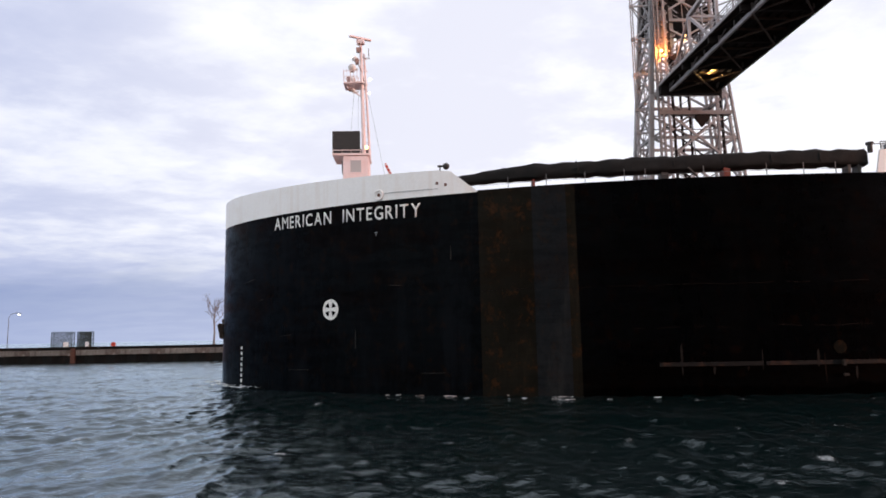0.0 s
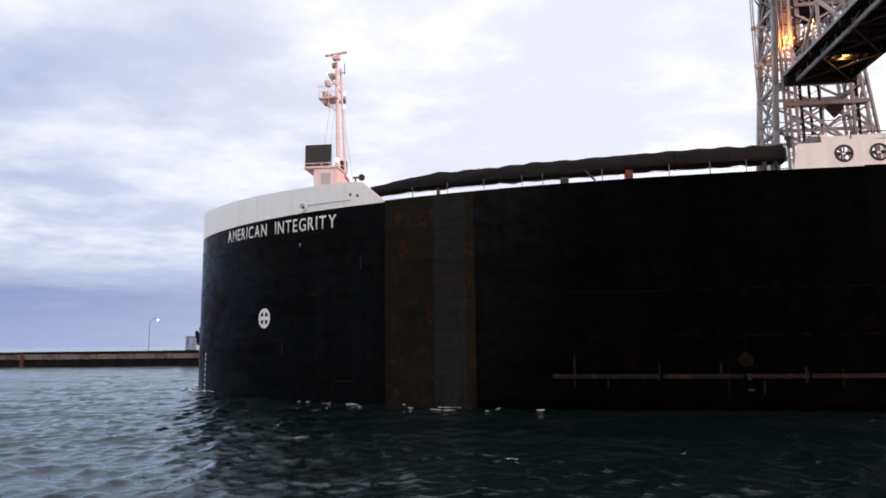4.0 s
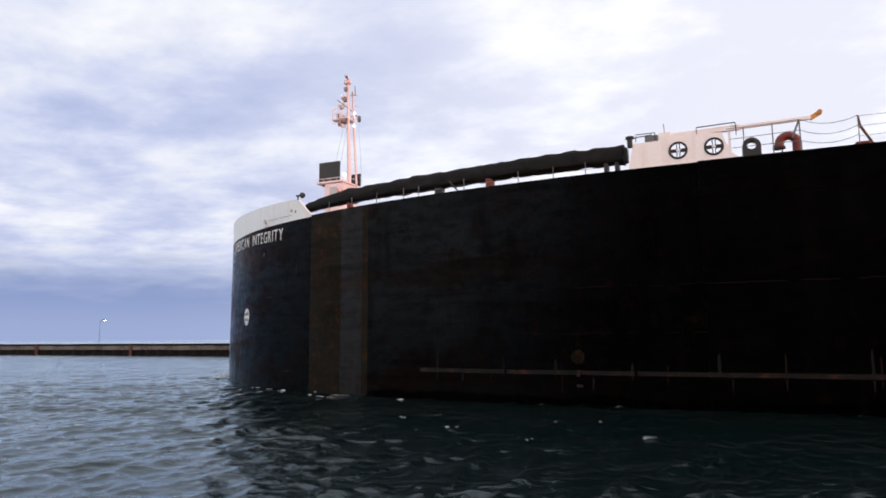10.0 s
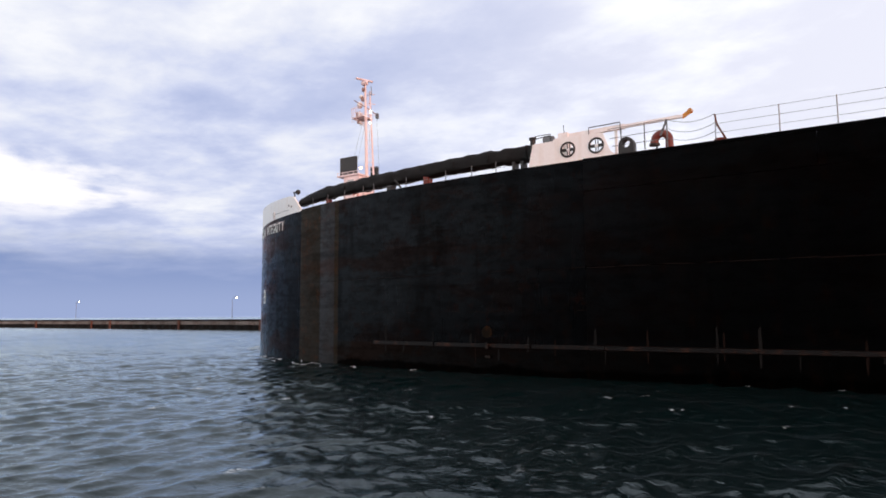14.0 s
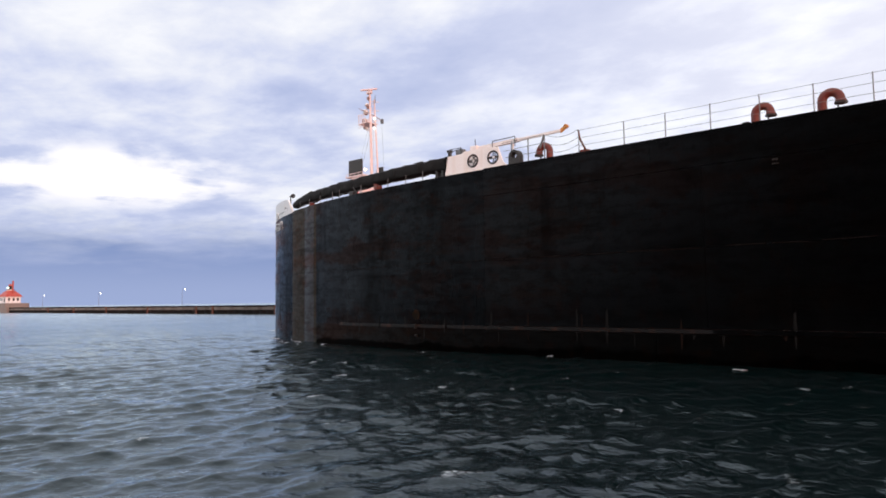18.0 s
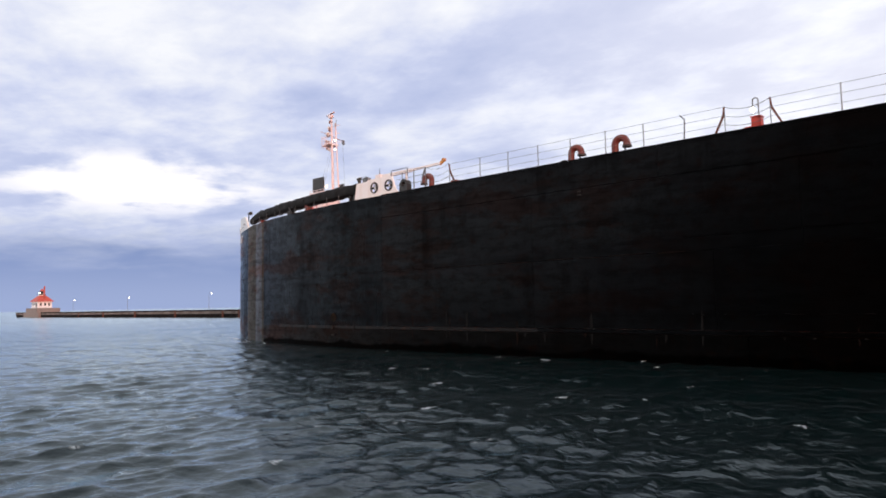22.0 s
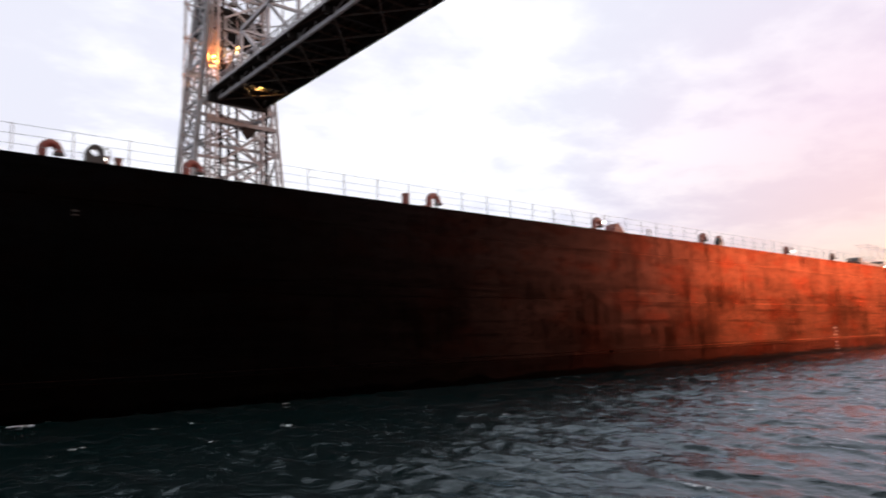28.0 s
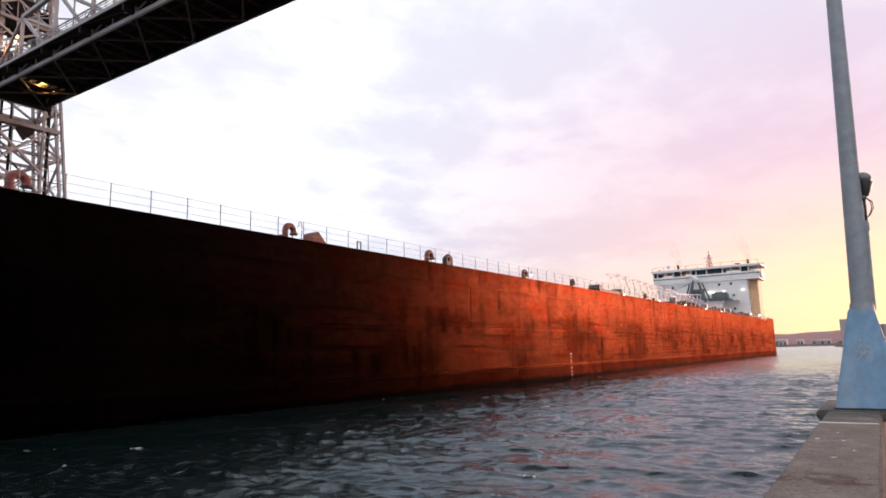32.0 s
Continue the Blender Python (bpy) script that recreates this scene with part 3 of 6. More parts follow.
BOW = [bow_at(k / 60) for k in range(-60, 61)]


def near_side(x):
    """How far inboard of the side the hull lies at x, on the near side."""
    half = BOW[60:]
    for (x0, y0), (x1, y1) in zip(half, half[1:]):
        if x0 <= x <= x1:
            return y0 + (y1 - y0) * (x - x0) / (x1 - x0)
    return 0.0


def sheer(x):
    return DECK - 0.08 + 0.26 * min(1, max(0, (2.9 - x) / 15)) ** 1.6


def wall(points, z_lo, z_hi, thick, inward=1):
    """A strip of plating along plan points from z_lo to z_hi (functions of x), with thickness."""
    bm = bmesh.new()
    rows = []
    for i, (x, y) in enumerate(points):
        a, b = points[max(i - 1, 0)], points[min(i + 1, len(points) - 1)]
        d = Vector((b[0] - a[0], b[1] - a[1], 0)).normalized()
        nrm = Vector((-d.y, d.x, 0)) * thick * inward
        lo, hi = (z_lo(x), z_hi(x)) if callable(z_lo) else (z_lo, z_hi)
        rows.append([bm.verts.new((x, y, lo)), bm.verts.new((x, y, hi)), bm.verts.new((x + nrm.x, y + nrm.y, hi)), bm.verts.new((x + nrm.x, y + nrm.y, lo))])
    for a, b in zip(rows, rows[1:]):
        for k in range(4):
            bm.faces.new((a[k], b[k], b[(k + 1) % 4], a[(k + 1) % 4]))
    bm.faces.new(rows[0])
    bm.faces.new(rows[-1][::-1])
    bmesh.ops.recalc_face_normals(bm, faces=bm.faces)
    return bm


def build_hull():
    # the bow, black, up to the sheer
    near = [(3.0, near_side(3.0))]
    bow_pts = [(3.0, BEAM - near_side(3.0))] + [p for p in BOW if p[0] < 2.95] + near
    part("bow_plating", wall(bow_pts, lambda x: -8.0, sheer, 0.25, 1), "hull_black", ship, "black painted bow plating", shade=True)
    # the white bulwark on the bow, with a slanting after end
    part("bow_bulwark", wall(bow_pts, lambda x: sheer(x) + 0.004, lambda x: sheer(x) + 0.02 + (1.18 + 0.47 * min(1, max(0, (2 - x) / 13))) * min(1, max(0, (3.02 - x) / 1.35)), 0.14, 1), "white", ship, "white painted bulwark with rust stains", shade=True)
    # shoulder strips, brown with rust
    for lo, hi, mat in ((3.0, 5.4, "hull_brown"), (5.4, 6.9, "hull_slate"), (6.9, 7.3, "hull_brown"), (7.3, 23.0, "hull_side")):
        for side in (1, -1):
            pts = [((lo + (hi - lo) * k / 12), near_side(lo + (hi - lo) * k / 12)) for k in range(13)]
            if side < 0:
                pts = [(x, BEAM - y) for x, y in pts]
            if hi > 20:
                part("shoulder_plating", wall(pts, 1.32, DECK, 0.25, side), mat, ship, "", shade=True)
                part("shoulder_plating", wall(pts, -8.0, 1.32, 0.25, side), "hull_boot", ship, "", shade=True)
            else:
                part("shoulder_plating", wall(pts, -8.0, DECK, 0.25, side), mat, ship, "", shade=True)
    # inner body that closes the hull below deck
    bm = bmesh.new()
    ring = [(x, y) for x, y in BOW if x < 22]
    plan = [(STERN - 0.3, BEAM - 0.3), (22, BEAM - 0.3)] + [(x + 0.3, y + (0.3 if y < 16 else -0.3)) for x, y in ring] + [(22, 0.3), (STERN - 0.3, 0.3)]
    top = [bm.verts.new((x, y, DECK - 0.12)) for x, y in plan]
    bot = [bm.verts.new((x, y, -7.9)) for x, y in plan]
    bm.faces.new(top)
    bm.faces.new(bot[::-1])
    for k in range(len(plan)):
        bm.faces.new((top[k], bot[k], bot[(k + 1) % len(plan)], top[(k + 1) % len(plan)]))
    bmesh.ops.recalc_face_normals(bm, faces=bm.faces)
    part("deck", bm, "deck", ship, "red-brown steel deck")
    # side plating, strake by strake
    rng = random.Random(4)
    rows = [(-2.0, 1.22), (1.42, 4.75), (4.75, 8.1), (8.1, DECK)]
    for far in (0, 1):
        for r, (lo, hi) in enumerate(rows):
            x, k = 23.0, 0
            while x < STERN - 0.5:
                ln = min(rng.choice((9.0, 11.2, 12.4)), STERN - x)
                y = (BEAM - 0.25 if far else 0) + rng.uniform(-0.014, 0.014)
                part("plate", boxed((x + 0.006, y, lo + 0.009), (x + ln - 0.006, y + 0.25, hi - 0.009)), "hull_boot" if r == 0 else "hull_red", ship)
                x += ln
    # weld lines round the shoulder
    for z, lo in ((4.76, 3.0), (2.9, 9.5)):
        prev = None
        for k in range(int((23 - lo) / 0.5) + 1):
            x = lo + 0.5 * k
            p = Vector((x, near_side(x) - 0.006, z + 0.025 * math.sin(x * 1.7) + 0.02 * math.sin(x * 4.1)))
            if prev and rng.random() < 0.8:
                beam("weld_seam", ship, prev, p, 0.02 + 0.045 * rng.random(), 0.02, "weld")
            prev = p
    # the rubbing strake near the water: it starts on the shoulder and runs aft
    x = 10.5
    while x < 108:
        ln = rng.uniform(2.0, 3.6) if x < 23 else rng.uniform(5, 13)
        end = min(x + ln, 108)
        out = 0.05 + rng.uniform(-0.012, 0.012)
        pts = [(x + (end - x) * k / 3, near_side(x + (end - x) * k / 3) - out) for k in range(4)]
        part("rubbing_strake", wall(pts, 1.235, 1.405, 0.25, 1), "strake" if x < 28 else "hull_red", ship, "scraped steel rubbing strake")
        x = end + (rng.uniform(0.0, 0.02) if rng.random() < 0.75 else rng.uniform(0.03, 0.14))
    # long level weld beads along the after body
    for z in (4.78, 8.12, 2.05, 5.35):
        x = 42.0
        while x < STERN - 6:
            ln = rng.uniform(6, 22)
            if z != 5.35 or rng.random() < 0.6:
                dz = rng.uniform(-0.02, 0.02)
                part("weld_bead", boxed((x, -0.035, z + dz - 0.035), (min(x + ln, STERN - 1), 0.05, z + dz + 0.035), 0.012), "hull_red", ship)
            x += ln + rng.uniform(0.0, 1.5)
    part("rubbing_strake", boxed((108.3, -0.05, 1.23), (STERN, 0.2, 1.41), 0.03), "hull_red", ship, "red-brown rubbing strake")
    x = 23.2
    while x < 42:
        ln = rng.uniform(0.5, 2.6)
        beam("weld_seam", ship, (x, -0.012, 4.75 + rng.uniform(-0.03, 0.03)), (x + ln, -0.012, 4.75 + rng.uniform(-0.03, 0.03)), 0.03 + 0.05 * rng.random(), 0.03, "weld")
        x += ln * rng.uniform(1.0, 1.5)
    part("transom", boxed((STERN - 0.3, 0.2, -6), (STERN, BEAM - 0.2, DECK)), "hull_red", ship)
    part("sheer_strake", boxed((23.0, -0.03, DECK - 0.10), (STERN, 0.22, DECK + 0.04), 0.015), "hull_red", ship)


build_hull()


# ---- on the bow ----
ARC = [0.0]
HALF = BOW[60:]
for p, q in zip(HALF, HALF[1:]):
    ARC.append(ARC[-1] + math.dist(p, q))


def arc_of(x):
    for k, (p, q) in enumerate(zip(HALF, HALF[1:])):
        if p[0] <= x <= q[0]:
            return ARC[k] + (ARC[k + 1] - ARC[k]) * (x - p[0]) / (q[0] - p[0])


def on_bow(s, z, out=0.0):
    """The place at arc length s from the stem along the near bow, at height z, out metres proud."""
    for k in range(len(HALF) - 1):
        if ARC[k + 1] >= s:
            break
    f = (s - ARC[k]) / (ARC[k + 1] - ARC[k])
    p, q = Vector((*HALF[k], 0)), Vector((*HALF[k + 1], 0))
    d = (q - p).normalized()
    c = p.lerp(q, f) + Vector((d.y, -d.x, 0)) * out
    return Vector((c.x, c.y, z))


def letter_mesh(ch):
    cu = bpy.data.curves.new("letter", "FONT")
    cu.body, cu.size, cu.offset, cu.resolution_u = ch, 1.0, 0.0 if ch == "M" else 0.010, 3
    ob = bpy.data.objects.new("letter", cu)
    scene.collection.objects.link(ob)
    me = bpy.data.meshes.new_from_object(ob.evaluated_get(bpy.context.evaluated_depsgraph_get()))
    bpy.data.objects.remove(ob)
    bpy.data.curves.remove(cu)
    bm = bmesh.new()
    bm.from_mesh(me)
    bpy.data.meshes.remove(me)
    return bm


def build_name():
    text = "AMERICAN INTEGRITY"
    glyphs, widths = {}, {}
    for ch in set(text) - {" "}:
        bm = letter_mesh(ch)
        xs = [v.co.x for v in bm.verts]
        lo, hi = min(xs), max(xs)
        for v in bm.verts:
            v.co.x -= lo
        glyphs[ch], widths[ch] = bm, hi - lo
    gap, space = 0.17, 0.62
    total = sum(widths.get(c, space) + gap for c in text) - gap
    s0, s1 = arc_of(-7.80), arc_of(0.32)
    k = (s1 - s0) / total
    s = s0
    for ch in text:
        if ch != " ":
            bm = glyphs[ch].copy()
            bmesh.ops.subdivide_edges(bm, edges=bm.edges[:], cuts=3)
            for v in bm.verts:
                a = s + v.co.x * k
                px = on_bow(a, 0).x
                v.co = on_bow(a, 8.74 - 0.27 * (a - s0) / (s1 - s0) + v.co.y / 0.73 * 0.70, 0.022)
            ex = bmesh.ops.extrude_face_region(bm, geom=bm.faces[:])
            for v in ex["geom"]:
                if isinstance(v, bmesh.types.BMVert):
                    v.co.y += 0.012
            bmesh.ops.recalc_face_normals(bm, faces=bm.faces)
            part("letter", bm, "letter", ship, "white painted letter " + ch)
        s += (widths.get(ch, space) + gap) * k
    for bm in glyphs.values():
        bm.free()


build_name()


def on_hull_disc(s, z, outline, name, mat, parent, label="", out=0.012):
    """A thin patch with an outline in metres round (s, z), laid on the bow."""
    bm = bmesh.new()
    top = [bm.verts.new(on_bow(s + u, z + v, out)) for u, v in outline]
    low = [bm.verts.new(on_bow(s + u, z + v, out - 0.01)) for u, v in outline]
    bm.faces.new(top)
    bm.faces.new(low[::-1])
    n = len(top)
    for k in range(n):
        bm.faces.new((top[k], low[k], low[(k + 1) % n], top[(k + 1) % n]))
    bmesh.ops.recalc_face_normals(bm, faces=bm.faces)
    return part(name, bm, mat, parent, label)


def ring_pts(r, n=28, a0=0.0, a1=2 * math.pi):
    return [(r * math.cos(a0 + (a1 - a0) * k / n), r * math.sin(a0 + (a1 - a0) * k / n)) for k in range(n)]


def build_bow_marks():
    s = arc_of(-4.34)
    disc = on_hull_disc(s, 4.17, ring_pts(0.53), "thruster_mark", "letter", ship, "round white thruster mark with four dark wedges")
    for k in range(4):
        a = math.pi / 4 + k * math.pi / 2
        pts = [(0.10 * math.cos(a), 0.10 * math.sin(a))] + [(0.37 * math.cos(a + d), 0.37 * math.sin(a + d)) for d in (-0.42, -0.2, 0.0, 0.2, 0.42)]
        on_hull_disc(s, 4.17, pts, "wedge", "hull_black", disc, out=0.018)
    s = arc_of(-10.1)
    for k in range(8):
        z = 0.0 + 0.31 * k
        on_hull_disc(s, z, [(-0.10, 0), (0.10, 0), (0.10, 0.06), (-0.02, 0.08), (-0.02, 0.12), (0.10, 0.12), (0.10, 0.17), (-0.10, 0.17)], "draught_mark", "letter", ship, "small white draught mark")
    on_hull_disc(arc_of(-1.9), 7.7, [(-0.10, 0.16), (-0.03, 0.16), (-0.03, 0), (0.02, 0), (0.02, 0.16), (0.08, 0.17), (0.08, 0.22), (-0.10, 0.21)], "small_mark", "steel", ship)
    # mooring fairlead in the bulwark, and the pipe that runs aft from it
    s = arc_of(-1.75)
    c = on_bow(s, sheer(-1.75) + 0.30, 0.02)
    bm = bmesh.new()
    for k in range(18):
        a, b = 2 * math.pi * k / 18, 2 * math.pi * (k + 1) / 18
        rod(bm, on_bow(s + 0.23 * math.cos(a), c.z + 0.23 * math.sin(a), 0.03), on_bow(s + 0.23 * math.cos(b), c.z + 0.23 * math.sin(b), 0.03), 0.05, n=6)
    part("fairlead", bm, "white", ship, "pale round mooring fairlead")
    on_hull_disc(s, c.z, ring_pts(0.09, 14), "fairlead_hole", "fender", ship, out=0.016)
    prev = None
    for k in range(9):
        p = on_bow(s + 0.35 + 0.36 * k, sheer(-1.0 + 0.3 * k) + 0.36 - 0.005 * k, 0.03)
        if prev:
            beam("guard_rail", ship, prev, p, 0.018, 0.018, "steel")
        prev = p
    for x, z in ((1.1, 0.60), (1.5, 0.50)):
        on_hull_disc(arc_of(x), sheer(x) + z, [(-0.07, -0.07), (0.08, -0.08), (0.09, 0.04), (-0.02, 0.08)], "rust_bracket", "fender", ship)
    # floodlight on the end of the bulwark
    flood = on_bow(arc_of(1.4), 10.95, -0.5)
    part("floodlight", rod(ball(bmesh.new(), flood, 0.17), flood - Vector((0.1, 0, 0)), flood - Vector((0.42, 0, 0)), 0.05), "black", ship, "small black deck floodlight")
    beam("bracket", ship, flood - Vector((0.3, 0, 0.7)), flood - Vector((0.3, 0, -0.05)), 0.06, 0.06, "black")
    # anchor at the stem
    an = bmesh.new()
    bar(an, (-12.14, 14.9, 2.9), (-11.95, 14.9, 3.9), 0.22, 0.22)
    rod(an, (-12.10, 14.60, 3.05), (-12.10, 15.20, 3.05), 0.17, n=10)
    for y, o in ((14.65, -0.08), (15.15, 0.08)):
        bar(an, (-12.14, y, 3.0), (-12.27, y + o, 3.70), 0.16, 0.26)
        ball(an, (-12.27, y + o, 3.68), 0.10, 8, 6)
    ball(an, (-12.16, 14.9, 3.0), 0.21, 10, 8)
    part("anchor", an, "anchor", ship, "rusty brown stockless anchor at the stem")
    part("hawse_pipe", rod(bmesh.new(), (-12.10, 14.9, 3.75), (-11.7, 14.9, 3.9), 0.30, n=14), "anchor", ship, "rusty hawse pipe lip")
    # long scratches and run marks on the bow
    rng = random.Random(17)
    for x, z, w, h, rise in ((-9.6, 6.05, 1.2, 0.02, 0.16), (-3.0, 2.2, 0.05, 0.75, 0.0), (-7.0, 2.9, 0.9, 0.018, 0.05), (-1.0, 5.2, 0.7, 0.02, -0.06), (-6.2, 1.1, 1.6, 0.02, 0.03), (0.8, 1.0, 1.2, 0.025, 0.02), (-8.7, 4.9, 0.5, 0.02, 0.08), (1.7, 6.3, 0.05, 0.5, 0.0)):
        s = arc_of(x)
        out = [(-w / 2, -rise / 2), (0, rng.uniform(-0.01, 0.0)), (w / 2, rise / 2), (w / 2, rise / 2 + h), (0, h * 1.3), (-w / 2, -rise / 2 + h * 0.7)]
        on_hull_disc(s, z, out, "scratch", "scrape", ship)


M["scrape"] = material("scraped_paint", (0.014, 0.012, 0.011), 0.7, spots=[((0.04, 0.016, 0.008), 0.5, 2.0), ((0.008, 0.007, 0.007), 0.7, 3.0)], spec=0.2)
build_bow_marks()


def holed_frame(x0, x1, z0, z1, w, y0, y1):
    """Four bars round an opening in x and z."""
    bm = boxed((x0, y0, z0), (x1, y1, z0 + w))
    box(bm, (x0, y0, z1 - w), (x1, y1, z1))
    box(bm, (x0, y0, z0 + w), (x0 + w, y1, z1 - w))
    box(bm, (x1 - w, y0, z0 + w), (x1, y1, z1 - w))
    return bm


def build_bow_house():
    y, at = 16.0, pose(-0.05, 0.55, -0.05)
    lean = pose(0.0, 1.2, 0.22) @ Matrix.Translation((-3.42, 16, 14.7)) @ pose(0, 0, 0, 0, -2.5, 0) @ Matrix.Translation((3.42, -16, -14.7))
    fore = part("bow_house_base", boxed((-4.75, 14.9, 9.2), (-2.95, 17.1, 10.0)), "white", ship)
    house = part("bow_house", boxed((-4.65, y - 1.1, 9.3), (-2.98, y + 1.1, 14.75), 0.04), "pink_lit_white", ship, "small white pilot house on the bow", at=at)
    part("window", boxed((-4.15, y - 1.13, 13.62), (-3.45, y - 1.09, 14.42)), "pane_grey", house, "pale pilot house window")
    part("window_frame", holed_frame(-4.22, -3.38, 13.55, 14.49, 0.07, y - 1.15, y - 1.08), "pink_lit_white", house)
    part("window", boxed((-4.79, y - 0.5, 13.75), (-4.74, y + 0.5, 14.55)), "glass", house)
    part("platform", boxed((-5.35, y - 1.2, 14.76), (-2.9, y + 1.2, 14.90), 0.02), "pink_lit_white", house)
    for x in (-5.3, -4.7, -4.1, -3.5, -2.95):
        beam("rail_post", house, (x, y - 1.15, 14.9), (x, y - 1.15, 15.12), 0.03, 0.03, "pink_lit_white")
    beam("rail", house, (-5.32, y - 1.15, 15.12), (-2.92, y - 1.15, 15.12), 0.04, 0.04, "pink_lit_white")
    part("signal_board", boxed((-5.4, y - 0.75, 14.98), (-3.55, y - 0.55, 16.55), 0.02), "black", ship, "black signal board on the bow house", at=at)
    part("signal_board", boxed((-3.9, y + 1.6, 15.0), (-3.1, y + 1.8, 16.0), 0.02), "black", ship, "black signal board on the bow house", at=at)
    mast = part("mast", rod(rod(bmesh.new(), (-3.42, y - 0.2, 14.7), (-3.28, y - 0.2, 23.0), 0.15, 0.10), (-3.05, y + 0.3, 14.7), (-3.1, y + 0.2, 22.4), 0.09, 0.07), "pink_lit_white", ship, "tall white lattice radar mast, sunset pink in its colour", at=lean)
    for k in range(18):
        z = 15.1 + 0.4 * k
        beam("rung", mast, (-3.38, y - 0.2, z), (-3.07, y + 0.28, z), 0.035, 0.035, "pink_lit_white")
    global scanner
    scanner = part("scanner", boxed((-0.85, -0.10, -0.07), (0.85, 0.10, 0.07), 0.03), "pink_lit_white", mast, "turning radar scanner bar")
    part("scanner_base", boxed((-3.55, y - 0.45, 22.9), (-3.0, y - 0.05, 23.25), 0.05), "pink_lit_white", mast)
    part("lookout", boxed((-4.55, y - 0.7, 19.95), (-3.2, y + 0.7, 20.05), 0.02), "pink_lit_white", mast, "small railed platform")
    for x in (-4.5, -4.05, -3.6):
        for yy in (-0.65, 0.65):
            beam("rail_post", mast, (x, y + yy, 20.05), (x, y + yy, 20.85), 0.035, 0.035, "pink_lit_white")
    for yy in (-0.65, 0.65):
        for z in (20.45, 20.85):
            beam("rail", mast, (-4.53, y + yy, z), (-3.55, y + yy, z), 0.035, 0.035, "pink_lit_white")
    beam("brace", mast, (-4.4, y - 0.2, 19.95), (-3.4, y - 0.2, 19.1), 0.09, 0.09, "pink_lit_white")
    for x, z, r in ((-3.95, 20.35, 0.22), (-3.95, 21.25, 0.28), (-3.75, 21.9, 0.2), (-3.95, 19.6, 0.16)):
        part("horn", ball(rod(bmesh.new(), (x, y - 0.2, z - 0.2), (x + 0.4, y - 0.2, z - 0.1), 0.06), (x, y - 0.2, z), r), "grey_white", mast)
    for z in (22.2, 21.3, 20.3):
        beam("yard", mast, (-3.3, y, z), (-2.95, y + 0.7, z), 0.05, 0.05, "pink_lit_white")
    for x, z, w, h in ((-4.35, 20.10, 0.22, 0.5), (-4.02, 20.12, 0.26, 0.34), (-4.1, 20.95, 0.3, 0.22), (-3.72, 21.5, 0.26, 0.4), (-3.6, 22.35, 0.36, 0.34), (-4.25, 19.55, 0.3, 0.25)):
        part("mast_box", boxed((x, y - 0.35, z), (x + w, y - 0.05, z + h), 0.03), "weathered", mast)
    beam("yard", mast, (-3.5, y - 1.5, 21.2), (-3.3, y - 0.2, 20.9), 0.05, 0.05, "weathered")
    beam("yard", mast, (-3.3, y - 0.2, 20.9), (-3.2, y + 1.3, 20.5), 0.06, 0.06, "weathered")
    for x in (-4.53, -4.3, -4.07, -3.84):
        beam("cage_bar", mast, (x, y - 0.65, 19.6), (x, y - 0.65, 21.0), 0.03, 0.03, "pink_lit_white")
    part("lantern", ball(bmesh.new(), (-2.75, y - 0.2, 20.35), 0.09), "lampglow", mast, "lit white mast light")
    part("lantern", ball(bmesh.new(), (-2.85, y - 0.2, 19.35), 0.07), "lampglow", mast, "lit white mast light")
    part("lantern", ball(bmesh.new(), (-3.15, y - 1.3, 15.15), 0.12), "amber", mast, "lit amber lamp")
    part("horn", boxed((-3.3, y + 1.15, 20.2), (-3.1, y + 1.4, 20.65)), "steel", mast)
    for p, q in (((-3.1, y, 20.3), (-1.6, y - 2, 10.3)), ((-3.9, y, 19.6), (-4.3, y - 1.3, 14.9)), ((-3.6, y, 19.4), (-3.75, y - 1.3, 14.9)), ((-3.2, y + 1.2, 20.3), (-3.1, y + 1.2, 14.9))):
        beam("stay", mast, p, q, 0.012, 0.012, "steel")
    part("whip_aerial", rod(rod(bmesh.new(), (-2.75, y, 21.9), (-2.75, y, 22.7), 0.03, n=6), (-3.2, y, 22.0), (-2.75, y, 22.0), 0.02, n=6), "steel", mast)
    part("mast_light", ball(bmesh.new(), (-3.85, y - 0.2, 22.0), 0.10), "lampglow", mast, "lit white mast light")
    # a stowed gangway
    gang = part("gangway", bar(bar(bmesh.new(), (-1.78, 12.8, 13.45), (-1.22, 12.8, 12.35), 0.07, 0.12), (-1.78, 13.3, 13.45), (-1.22, 13.3, 12.35), 0.07, 0.12), "redbright", ship, "red and white stowed gangway")
    for k in range(5):
        beam("tread", gang, (-1.73 + 0.115 * k, 12.75, 13.36 - 0.225 * k), (-1.73 + 0.115 * k, 13.35, 13.36 - 0.225 * k), 0.10, 0.05, "white")
    beam("prop", gang, (-1.25, 13, 9.4), (-1.25, 13, 12.4), 0.07, 0.07, "white")
    beam("prop", gang, (-1.6, 13, 9.4), (-1.6, 13, 13.0), 0.07, 0.07, "white")


build_bow_house()


